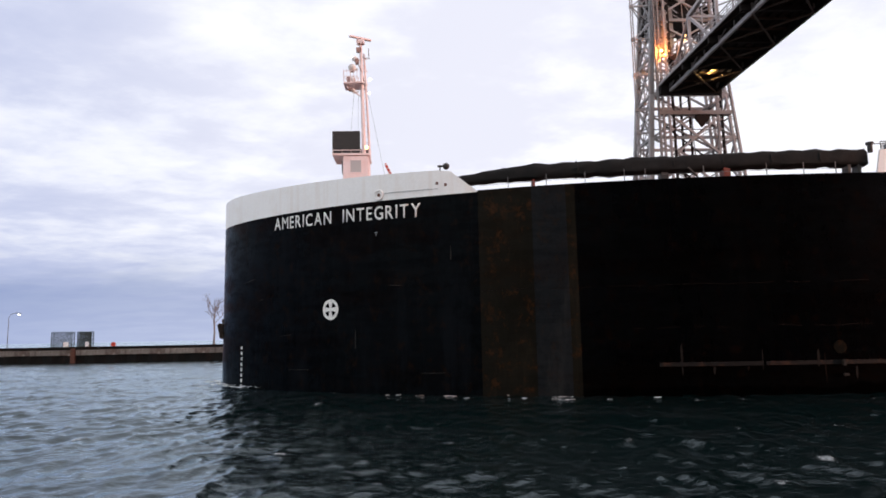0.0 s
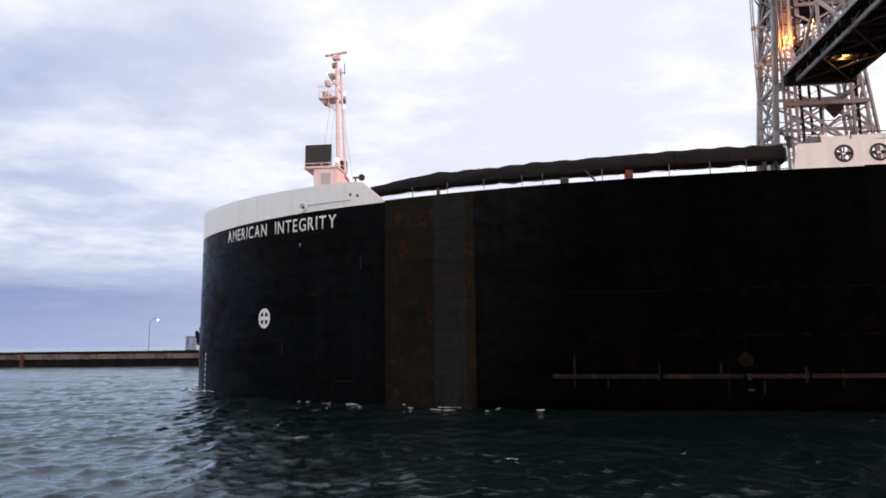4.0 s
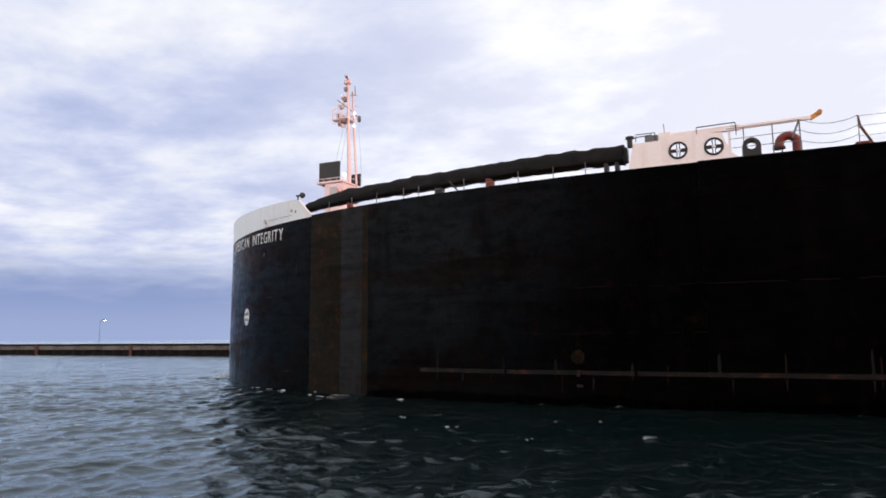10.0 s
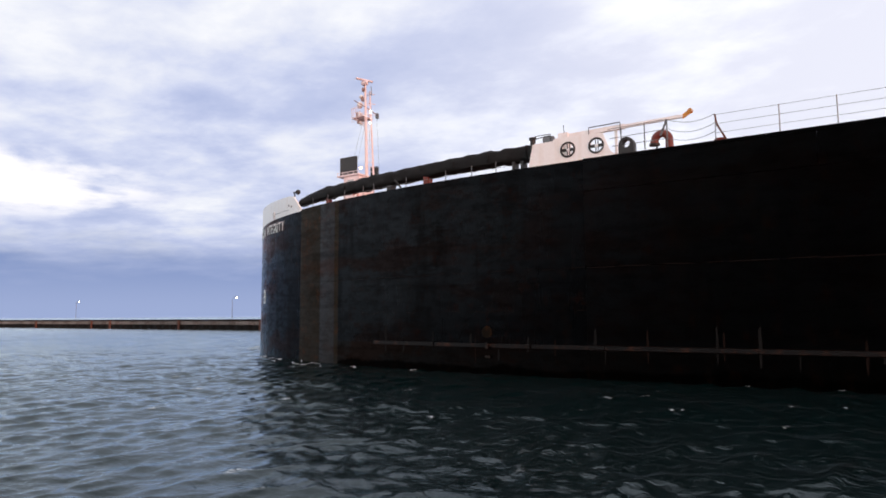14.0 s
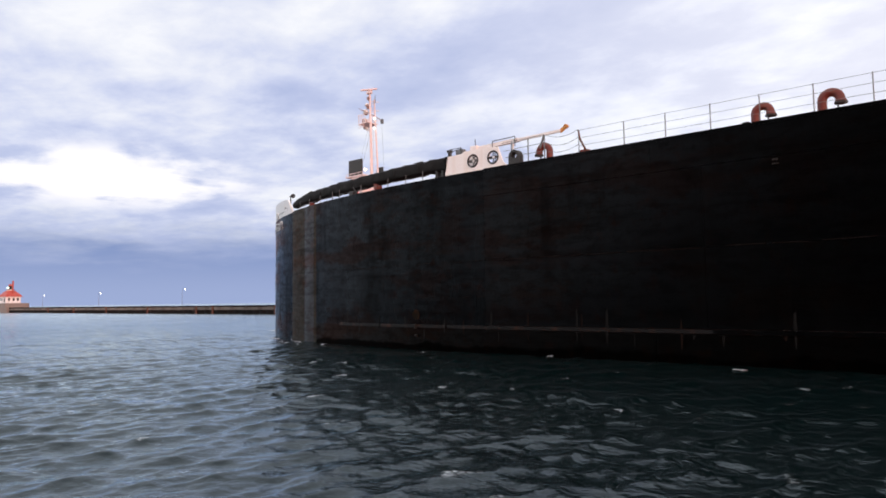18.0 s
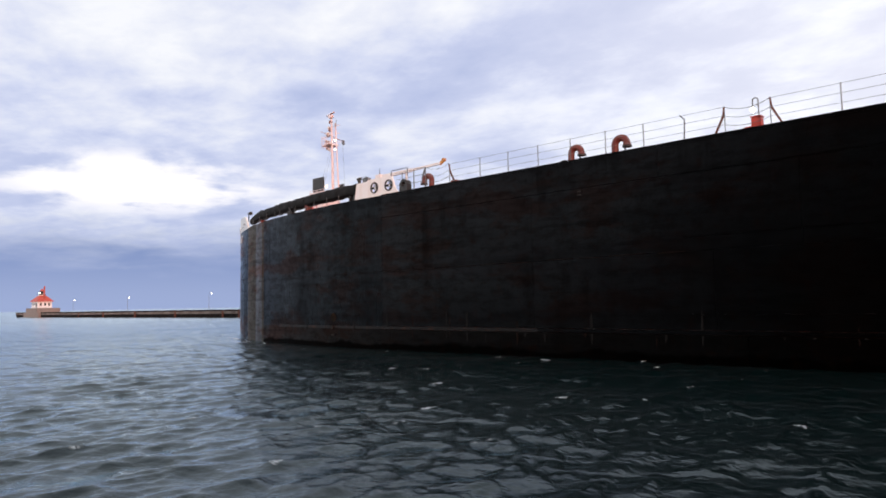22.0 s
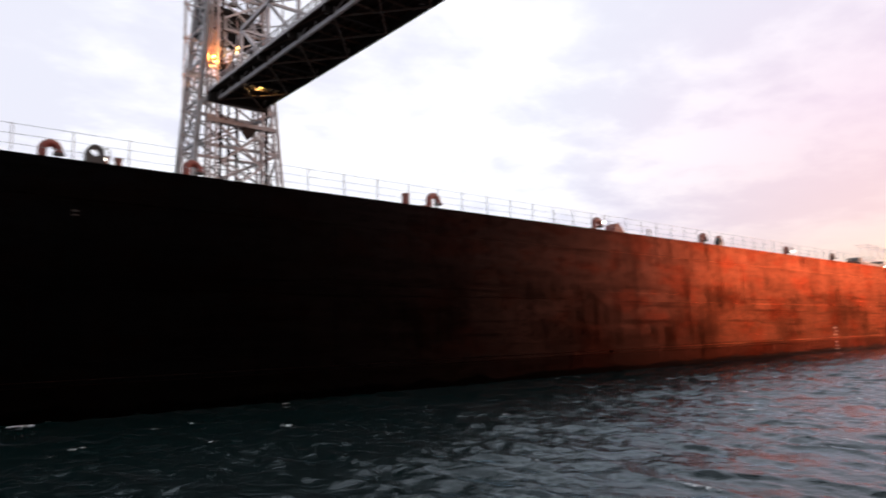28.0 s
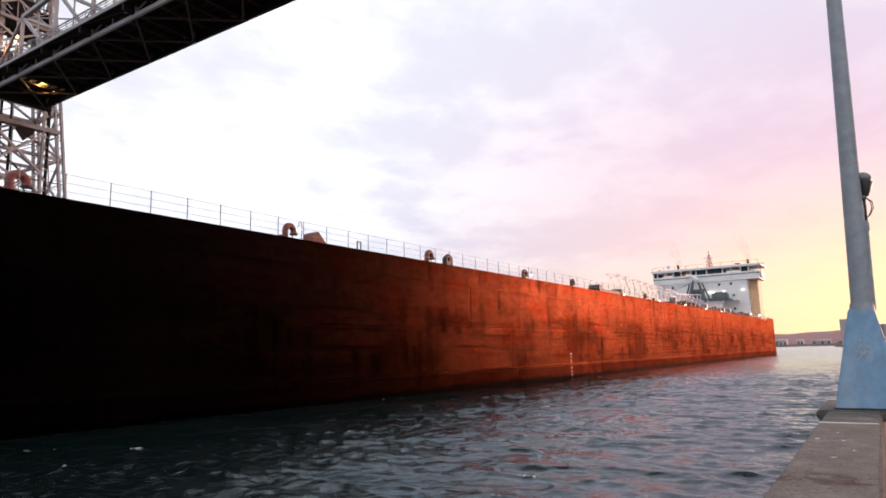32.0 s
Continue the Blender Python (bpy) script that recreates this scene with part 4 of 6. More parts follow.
def build_bow_boom():
    """The long tarpaulin-covered boom stowed along the fore deck edge."""
    rng = random.Random(3)
    pts, rad = [], []
    n = 60
    for k in range(n + 1):
        f = k / n
        x = 2.15 + 18.0 * f
        y = near_side(x) + 0.62
        sag = 0.06 * math.sin(f * 23) + 0.03 * math.sin(f * 51 + 1)
        z = 10.12 + 0.17 * min(1, f * 2.2) + 0.05 * sag + 0.10 * math.sin(f * 9.0) * (1 - f)
        r = 0.40 * (0.62 + 0.38 * min(1, f * 5)) * (1 + 0.05 * math.sin(k * 1.7) + 0.05 * rng.uniform(-1, 1))
        pts.append((x, y, z))
        rad.append(r)
    bm = tube(pts, rad, 20)
    for v in bm.verts:
        k = min(n, max(0, round((v.co.x - 2.15) / 18.0 * n)))
        c, r = Vector(pts[k]), rad[k]
        d = Vector((0, v.co.y - c.y, v.co.z - c.z))
        a = math.atan2(d.z, d.y)
        # squarer than round, with folds that slant along the canvas
        box_r = r / max(abs(math.cos(a)), abs(math.sin(a))) ** 0.62
        fold = 0.050 * noise.noise((v.co.x * 1.1 + a * 0.7, a * 1.3, 2.0)) + 0.022 * noise.noise((v.co.x * 3.4, a * 2.6, 7.0)) + 0.012 * noise.noise((v.co.x * 9.0, a * 4.0, 3.0))
        lump = 0.05 * math.exp(-((v.co.x - 9.6) / 0.5) ** 2) * max(0, math.sin(a)) - 0.04 * math.exp(-((v.co.x - 7.4) / 1.2) ** 2)
        q = box_r * 0.95 + fold + lump
        v.co = Vector((v.co.x + 0.03 * noise.noise((v.co.x, a, 11.0)), c.y + q * math.cos(a), c.z + q * math.sin(a)))
    cover = part("boom_cover", bm, "tarp", ship, "long boom wrapped in wrinkled black tarpaulin", shade=True)
    for k in range(4, n, 7):
        part("lashing", tube([Vector(pts[k]) - Vector((0.03, 0, 0)), Vector(pts[k]) + Vector((0.03, 0, 0))], rad[k] * 1.06, 14), "tarp", cover)
    for x, w, mat in ((11.35, 0.34, "black"), (14.05, 0.30, "red"), (5.6, 0.12, "red"), (19.4, 0.16, "black"), (19.85, 0.16, "black")):
        y = near_side(x) + 0.5
        part("boom_crutch", boxed((x - w / 2, y - 0.15, DECK - 0.05), (x + w / 2, y + 0.3, 10.0), 0.015), mat, ship, "steel crutch under the stowed boom")
    beam("strut", ship, (12.6, 0.6, DECK), (12.2, 0.6, 9.95), 0.07, 0.07, "black")
    for k, x in enumerate((4.4, 6.1, 7.8, 9.5, 10.4, 12.9, 15.6, 17.2, 18.6)):
        y = near_side(x) + 0.06
        beam("stanchion", ship, (x, y, DECK - 0.02), (x, y, 10.02), 0.028, 0.028, "steel")
    prev = None
    for k in range(17):
        x = 3.1 + k
        p = Vector((x, near_side(x) + 0.06, DECK + 0.22))
        if prev:
            beam("toe_rail", ship, prev, p, 0.014, 0.014, "steel")
        prev = p
    # black winch head at the after end of the boom
    bm = boxed((20.05, 0.4, 9.95), (20.3, 0.85, 10.55), 0.03)
    rod(bm, (20.42, 0.4, 10.5), (20.42, 0.4, 10.86), 0.11)
    rod(bm, (20.42, 0.4, 10.86), (20.42, 0.4, 10.96), 0.17)
    bar(bm, (20.5, 0.4, 10.88), (21.3, 0.4, 10.94), 0.035, 0.035)
    part("boom_head", bm, "black", ship, "black boom head fitting")


build_bow_boom()


def holed_plate(outline, holes, y0, y1):
    """A plate in x and z with round holes through it."""
    bm = bmesh.new()
    loops = []
    for pts in [outline] + [[(cx + r * math.cos(2 * math.pi * k / 24), cz + r * math.sin(2 * math.pi * k / 24)) for k in range(24)] for cx, cz, r in holes]:
        vs = [bm.verts.new((x, y0, z)) for x, z in pts]
        loops += [bm.edges.new((vs[k], vs[(k + 1) % len(vs)])) for k in range(len(vs))]
    bmesh.ops.triangle_fill(bm, edges=loops, use_beauty=True)
    ex = bmesh.ops.extrude_face_region(bm, geom=bm.faces[:])
    for v in ex["geom"]:
        if isinstance(v, bmesh.types.BMVert):
            v.co.y = y1
    bmesh.ops.recalc_face_normals(bm, faces=bm.faces)
    return bm


def build_fairlead_bulwark():
    out = [(20.38, DECK), (20.60, 10.53), (21.60, 10.55), (21.68, 10.64), (22.8, 10.64), (23.92, 10.58), (24.08, 10.15), (24.24, 9.75), (24.55, DECK)]
    bul = part("fairlead_bulwark", holed_plate(out, [(22.31, 10.06, 0.30), (23.63, 10.06, 0.30)], 0.02, 0.12), "white", ship, "white bulwark with two round roller fairleads")
    for cx in (22.31, 23.63):
        lead = part("roller_fairlead", tube([(cx + 0.32 * math.cos(a), 0.02, 10.06 + 0.32 * math.sin(a)) for a in [2 * math.pi * k / 24 for k in range(25)]], 0.045, 8), "black", bul, "black ring of a roller fairlead")
        for dx in (-0.30, 0.07):
            part("roller", boxed((cx + dx, 0.05, 10.00), (cx + dx + 0.23, 0.16, 10.13), 0.02), "black", lead)
        part("roller_block", boxed((cx - 0.075, 0.05, 10.02), (cx + 0.075, 0.14, 10.11), 0.01), "white", lead)
        for dx in (-0.09, 0.09):
            beam("roller_pin", lead, (cx + dx * 0.6, 0.13, 9.77), (cx + dx * 0.6, 0.13, 10.35), 0.035, 0.04, "black")
    for x in (20.7, 21.45):
        beam("rail_post", bul, (x, 0.1, 10.6), (x, 0.1, 10.92), 0.03, 0.03, "black")
    beam("rail", bul, (20.7, 0.1, 10.92), (21.45, 0.1, 10.92), 0.03, 0.03, "black")
    part("locker", boxed((21.05, 0.15, 10.6), (21.55, 0.4, 10.84)), "steel", bul)
    # the light crane that lies on it
    crane = part("deck_crane", bar(bmesh.new(), (21.6, 1.0, 10.93), (24.6, 1.0, 10.98), 0.18, 0.20), "white", ship, "white folded deck crane with an orange tip")
    part("jib", bar(bmesh.new(), (24.0, 1.0, 10.97), (27.1, 1.0, 11.02), 0.12, 0.13), "white", crane)
    part("jib_tip", rod(bar(bmesh.new(), (27.05, 1.0, 10.98), (27.40, 1.0, 11.18), 0.10, 0.16), (27.4, 0.9, 11.19), (27.4, 1.1, 11.19), 0.095), "orange", crane, "orange crane tip")
    part("crane_post", boxed((21.5, 0.8, DECK), (22.0, 1.25, 11.1), 0.03), "white", crane)
    beam("aerial", crane, (21.75, 1, 11.1), (21.73, 1, 11.5), 0.025, 0.025, "black")
    for x in (23.0, 24.45):
        beam("rail_post", crane, (x, 0.85, 10.65), (x, 0.85, 11.14), 0.03, 0.03, "black")
    beam("rail", crane, (23.0, 0.85, 11.14), (24.45, 0.85, 11.16), 0.035, 0.035, "black")
    beam("pillar", crane, (24.2, 1, DECK), (24.2, 1, 10.98), 0.1, 0.1, "white")


build_fairlead_bulwark()


def gooseneck(x, aft=True, size=1.0, mat="red", y=0.8, name="gooseneck_vent", label="red gooseneck deck vent with a turned-down mouth"):
    d = 1 if aft else -1
    r, h = 0.16 * size, 0.62 * size
    R = 0.29 * size
    pts = [(0, 0, 0), (0, 0, h * 0.5), (0, 0, h)]
    pts += [(d * R * (1 - math.cos(a)), 0, h + R * math.sin(a)) for a in [math.pi * k / 9 for k in range(1, 9)]]
    pts += [(d * 2 * R, 0, h), (d * 2.05 * R, 0, h - 0.12 * size)]
    base = part(name, tube(pts, [r] * (len(pts) - 1) + [r * 1.25], 12), mat, ship, label, at=pose(x, y, DECK - 0.1), shade=True)
    part("flange", rod(bmesh.new(), (0, 0, 0.1), (0, 0, 0.18), r * 1.5, n=12), mat, base)
    part("mouth_rim", rod(bmesh.new(), (d * 2.05 * R, 0, h - 0.17 * size), (d * 2.05 * R, 0, h - 0.10 * size), r * 1.35, n=12), "black", base)
    beam("bracket", base, (d * 2.0 * R, 0, 0.1), (d * 1.55 * R, 0, h - 0.1), 0.05, 0.05, "black")
    return base


def closed_chock(x, w=0.66):
    out = [(x - w / 2, DECK)] + [(x + w / 2 * math.cos(a), 9.5 + 0.38 + 0.36 * math.sin(a)) for a in [math.pi - math.pi * k / 10 for k in range(11)]] + [(x + w / 2, DECK)]
    part("closed_chock", holed_plate(out, [(x, 9.95, 0.17)], -0.02, 0.36), "black", ship, "black closed mooring chock")


def deck_light(x, y=0.9, h=1.45):
    r = 0.11
    hoop = [(x, y, DECK - 0.1), (x, y, DECK + h - r)] + [(x - r + r * math.cos(a), y, DECK + h - r + r * math.sin(a)) for a in [math.pi * k / 6 for k in range(1, 6)]] + [(x - 2 * r, y, DECK + h - r), (x - 2 * r, y, DECK + h - 0.36)]
    post = part("deck_lamp", tube(hoop, 0.024, 6), "steel", ship, "deck lamp hung in a bent pipe hoop, lit")
    part("lamp_cap", rod(bmesh.new(), (x - 2 * r, y, DECK + h - 0.40), (x - 2 * r, y, DECK + h - 0.32), 0.08, 0.04, 10), "steel", post)
    part("bulb", ball(bmesh.new(), (x - 2 * r, y, DECK + h - 0.48), 0.10), "lampglow", post, "lit white bulb")


def bitts(x, mat="red", y=1.0):
    b = part("mooring_bitts", boxed((x - 0.45, y - 0.2, DECK - 0.1), (x + 0.45, y + 0.2, DECK + 0.08), 0.02), mat, ship, "pair of red mooring bitts on the deck edge")
    for dx in (-0.25, 0.25):
        part("bitt", rod(rod(bmesh.new(), (x + dx, y, DECK + 0.06), (x + dx, y, DECK + 0.5), 0.13), (x + dx, y, DECK + 0.48), (x + dx, y, DECK + 0.55), 0.17), mat, b)


def gate_frame(x, lean):
    """A red slanting post beside a gap in the rail."""
    beam("gate_post", ship, (x, 0.2, DECK - 0.05), (x + lean * 0.85, 0.2, DECK + 0.72), 0.075, 0.075, "fender", "red slanting gate post")
    beam("gate_post", ship, (x + lean * 0.85, 0.2, DECK + 0.68), (x + lean, 0.2, DECK + 1.15), 0.06, 0.06, "fender")
    beam("gate_post", ship, (x + lean, 0.22, DECK - 0.05), (x + lean, 0.22, DECK + 1.15), 0.03, 0.03, "steel")


def slack_wire(a, b, sag):
    """A wire that hangs between two posts."""
    a, b = Vector(a), Vector(b)
    prev = a
    for k in range(1, 9):
        f = k / 8
        p = a.lerp(b, f) - Vector((0, 0, 4 * sag * f * (1 - f)))
        beam("wire", ship, prev, p, 0.018, 0.018, "steel")
        prev = p


def build_deck_edge():
    closed_chock(24.95)
    gooseneck(26.55, aft=False, size=1.05)
    beam("gate_post", ship, (26.35, 0.2, 10.1), (26.62, 0.2, 10.75), 0.07, 0.07, "steel")
    beam("gate_post", ship, (26.62, 0.2, DECK - 0.05), (26.62, 0.2, 10.75), 0.045, 0.045, "steel")
    gate_frame(28.95, -0.45)
    part("vent_box", boxed((28.4, 0.4, DECK - 0.1), (28.85, 0.8, DECK + 0.24), 0.03), "red", ship)
    slack_wire((26.62, 0.16, 10.75), (28.5, 0.16, 10.66), 0.22)
    slack_wire((26.62, 0.16, 10.35), (28.5, 0.16, 10.30), 0.24)
    slack_wire((26.62, 0.16, 9.95), (28.5, 0.16, 9.95), 0.2)
    part("vent_box", boxed((35.7, 0.5, DECK - 0.1), (36.0, 0.8, DECK + 0.22), 0.02), "black", ship)
    gooseneck(36.15)
    gooseneck(38.55, size=1.05)
    gate_frame(43.42, 0.45)
    gate_frame(46.1, -0.45)
    beam("bent_stanchion", ship, (42.15, 0.16, DECK), (42.2, 0.16, DECK + 0.95), 0.045, 0.045, "steel")
    beam("bent_stanchion", ship, (42.2, 0.16, DECK + 0.94), (42.0, 0.16, DECK + 1.15), 0.045, 0.045, "steel")
    lock = part("hose_locker", boxed((44.80, 0.5, DECK - 0.1), (45.18, 0.9, DECK + 0.56), 0.03), "redbright", ship, "bright red hose locker")
    part("lid", boxed((44.78, 0.48, DECK + 0.56), (45.20, 0.92, DECK + 0.60)), "redbright", lock)
    part("side_box", boxed((44.50, 0.55, DECK - 0.1), (44.79, 0.85, DECK + 0.22), 0.02), "redbright", lock)
    part("floor_lamp", ball(bmesh.new(), (44.3, 0.7, DECK + 0.10), 0.09), "amber", ship, "lit amber deck lamp")
    deck_light(45.0)
    gooseneck(51.5, size=1.05)
    part("tall_post", boxed((60.52, 0.4, DECK - 0.1), (60.61, 0.49, 11.05), 0.01), "grey_white", ship, "slim pale square post")
    part("vent_box", boxed((61.0, 0.5, DECK - 0.1), (61.25, 0.8, DECK + 0.28), 0.02), "red", ship)
    part("floor_lamp", ball(bmesh.new(), (60.75, 0.5, DECK + 0.10), 0.08), "amber", ship)
    gooseneck(62.35)
    part("short_post", boxed((68.4, 0.4, DECK - 0.1), (68.62, 0.6, 10.15), 0.02), "black", ship, "short black post")
    gooseneck(74.85, size=0.95)
    closed_chock(76.5)
    bitts(77.3, "fender")
    deck_light(77.2, h=0.9)
    gooseneck(80.2, size=0.95)
    drum = part("deck_drum", rod(bmesh.new(), (91.85, 0.8, DECK - 0.1), (91.85, 0.8, 10.22), 0.20, n=16), "red", ship, "dark red capped deck drum")
    part("drum_cap", rod(bmesh.new(), (91.85, 0.8, 10.2), (91.85, 0.8, 10.28), 0.23, n=16), "red", drum)
    part("floor_lamp", ball(bmesh.new(), (92.6, 0.6, DECK + 0.10), 0.09), "amber", ship)
    part("vent_box", boxed((92.75, 0.5, DECK - 0.1), (93.15, 0.8, DECK + 0.22), 0.02), "red", ship)
    gooseneck(93.45, size=1.1)
    deck_light(109.6, h=1.3)
    part("vent_box", boxed((107.6, 0.5, DECK - 0.1), (107.9, 0.8, DECK + 0.25), 0.02), "black", ship)
    gooseneck(108.2, size=1.12)
    part("winch_cover", profile([(110.0, DECK - 0.05), (110.15, 10.15), (110.5, 10.3), (111.4, DECK - 0.05)], 0.4, 1.3), "red", ship, "red sloping winch cover")
    for x in (114.2, 114.55):
        beam("frame_post", ship, (x, 0.5, DECK - 0.05), (x, 0.5, 10.15), 0.06, 0.06, "black")
    beam("frame_bar", ship, (114.2, 0.5, 10.15), (114.55, 0.5, 10.15), 0.06, 0.06, "black")
    gooseneck(122.5, size=1.15)
    closed_chock(124.3)
    gooseneck(125.8, aft=False, size=1.12)
    gooseneck(138.5, size=1.1)
    deck_light(140.6, h=1.1)
    for x in (150.0, 158.4, 176.0, 190.0, 206.0, 222.0, 238.0):
        gooseneck(x, size=1.1, mat="fender")
    for x in (168.0, 184.0, 199.0, 214.0, 228.0):
        deck_light(x, h=0.8)
    for x in (160.5, 181.0, 195.0, 209.0, 230.0, 245.0):
        bitts(x, "black")
    part("hatch_winch", rod(rod(boxed((158.3, 0.7, DECK - 0.1), (166.2, 1.9, 10.05), 0.05), (158.4, 0.6, 10.1), (158.4, 2.0, 10.1), 0.42, n=14), (166.1, 0.6, 10.05), (166.1, 2.0, 10.05), 0.42, n=14), "black", ship, "dark deck winch housing")
    # rail: thin posts and three wires
    post = mesh_of("stanchion", rod(bmesh.new(), (0, 0, 0), (0, 0, 1.15), 0.022, n=6), "steel")
    for x in [30.80 + 1.90 * k for k in range(6)] + [48.13 + 1.974 * k for k in range(24)] + [95.33 + 1.957 * k for k in range(98)]:
        part("stanchion", post, None, ship, at=pose(x, 0.16, DECK))
    for lo, hi in ((28.5, 43.87), (45.65, 288)):
        for z in (0.38, 0.75, 1.12):
            beam("wire", ship, (lo, 0.16, DECK + z), (hi, 0.16, DECK + z), 0.013, 0.013, "steel")
    for z in (0.38, 0.75, 1.12):
        slack_wire((43.87, 0.16, DECK + z), (45.65, 0.16, DECK + z), 0.12 + 0.08 * z)
    for a, b in (((24.1, 10.72), (26.62, 10.75)), ((24.2, 10.3), (26.62, 10.35)), ((24.3, 9.95), (26.62, 9.95))):
        beam("wire", ship, (a[0], 0.16, a[1]), (b[0], 0.16, b[1]), 0.02, 0.02, "steel")
    for x in (24.7, 25.7):
        beam("stanchion", ship, (x, 0.16, DECK), (x, 0.16, 10.7), 0.04, 0.04, "steel")


build_deck_edge()


def build_side_marks():
    def patch(name, x, z, w, h, mat, out=0.03, label=""):
        part(name, boxed((x - w / 2, -out, z - h / 2), (x + w / 2, 0.02, z + h / 2), 0.004), mat, ship, label)

    for x, z in ((37.0, 7.95), (75.9, 7.62)):
        patch("side_mark", x, z, 0.22, 0.08, "scrape", label="small faded painted side mark")
        patch("side_mark", x, z - 0.16, 0.22, 0.06, "scrape")
    y = near_side(18.05)
    bm = rod(bmesh.new(), (18.02, y - 0.03, 1.95), (18.02, y + 0.2, 1.95), 0.28, n=20)
    part("overboard_outlet", bm, "hull_brown", ship, "rusty round overboard outlet")
    patch("scupper", 18.05, 1.30, 0.12, 0.26, "scrape", 0.08)
    patch("scupper", 18.1, 0.80, 0.24, 0.10, "scrape", 0.05)
    for k in range(8):
        patch("draught_mark", 147.0, -0.1 + 0.36 * k, 0.30, 0.10, "steel", label="small white draught mark")
    rng = random.Random(11)
    for k in range(34):
        x = 11.5 + k * 1.25 + rng.uniform(-0.6, 0.6)
        yy = near_side(x)
        lo, hi, w = rng.uniform(0.45, 1.15), rng.uniform(1.15, 2.3), rng.uniform(0.02, 0.09)
        part("run_mark", profile([(x - w * 0.5, lo), (x + w * 0.3, lo + 0.05), (x + w, (lo + hi) / 2), (x + w * 0.6, hi), (x - w * 0.7, hi - 0.1), (x - w, (lo + hi) / 2 - 0.1)], yy - 0.012, yy + 0.05), ("run", "run", "run_rust")[k % 3], ship)


M["run"] = material("pale_run_marks", (0.0024, 0.0022, 0.0021), 0.7, spots=[((0.001, 0.001, 0.001), 0.8, 2.5)], spec=0.15)
M["run_rust"] = material("rusty_run_marks", (0.006, 0.0025, 0.0015), 0.8, spots=[((0.002, 0.001, 0.001), 0.7, 3.0)], spec=0.1)


def pane_material():
    m = bpy.data.materials.new("clear_pane")
    m.use_nodes = True
    nt = m.node_tree
    nt.nodes.clear()
    out = nt.nodes.new("ShaderNodeOutputMaterial")
    clear = node(nt, "ShaderNodeBsdfTransparent", Color=(0.9, 0.92, 0.92, 1))
    shine = node(nt, "ShaderNodeBsdfGlossy", Roughness=0.03)
    mix = node(nt, "ShaderNodeMixShader", Fac=0.04)
    link(nt, clear, 0, mix, 1)
    link(nt, shine, 0, mix, 2)
    link(nt, mix, 0, out, 0)
    return m


M["pane"] = pane_material()
build_side_marks()


def lattice(name, parent, a, b, w, h, n, mat, t=0.09):
    """An open box girder from a to b: four chords and zigzag lacing, each bar a part."""
    a, b = Vector(a), Vector(b)
    d = (b - a).normalized()
    s = d.cross(Vector((0, 0, 1))).normalized() * w / 2
    u = s.cross(d).normalized() * h / 2
    cs = [s + u, s - u, -s - u, -s + u]
    for c in cs:
        beam(name + "_chord", parent, a + c, b + c, t, t, mat)
    for k in range(n):
        p, q = a.lerp(b, k / n), a.lerp(b, (k + 1) / n)
        for i in range(4):
            c0, c1 = cs[i], cs[(i + 1) % 4]
            beam(name + "_lacing", parent, p + (c0 if k % 2 else c1), q + (c1 if k % 2 else c0), t * 0.6, t * 0.6, mat)


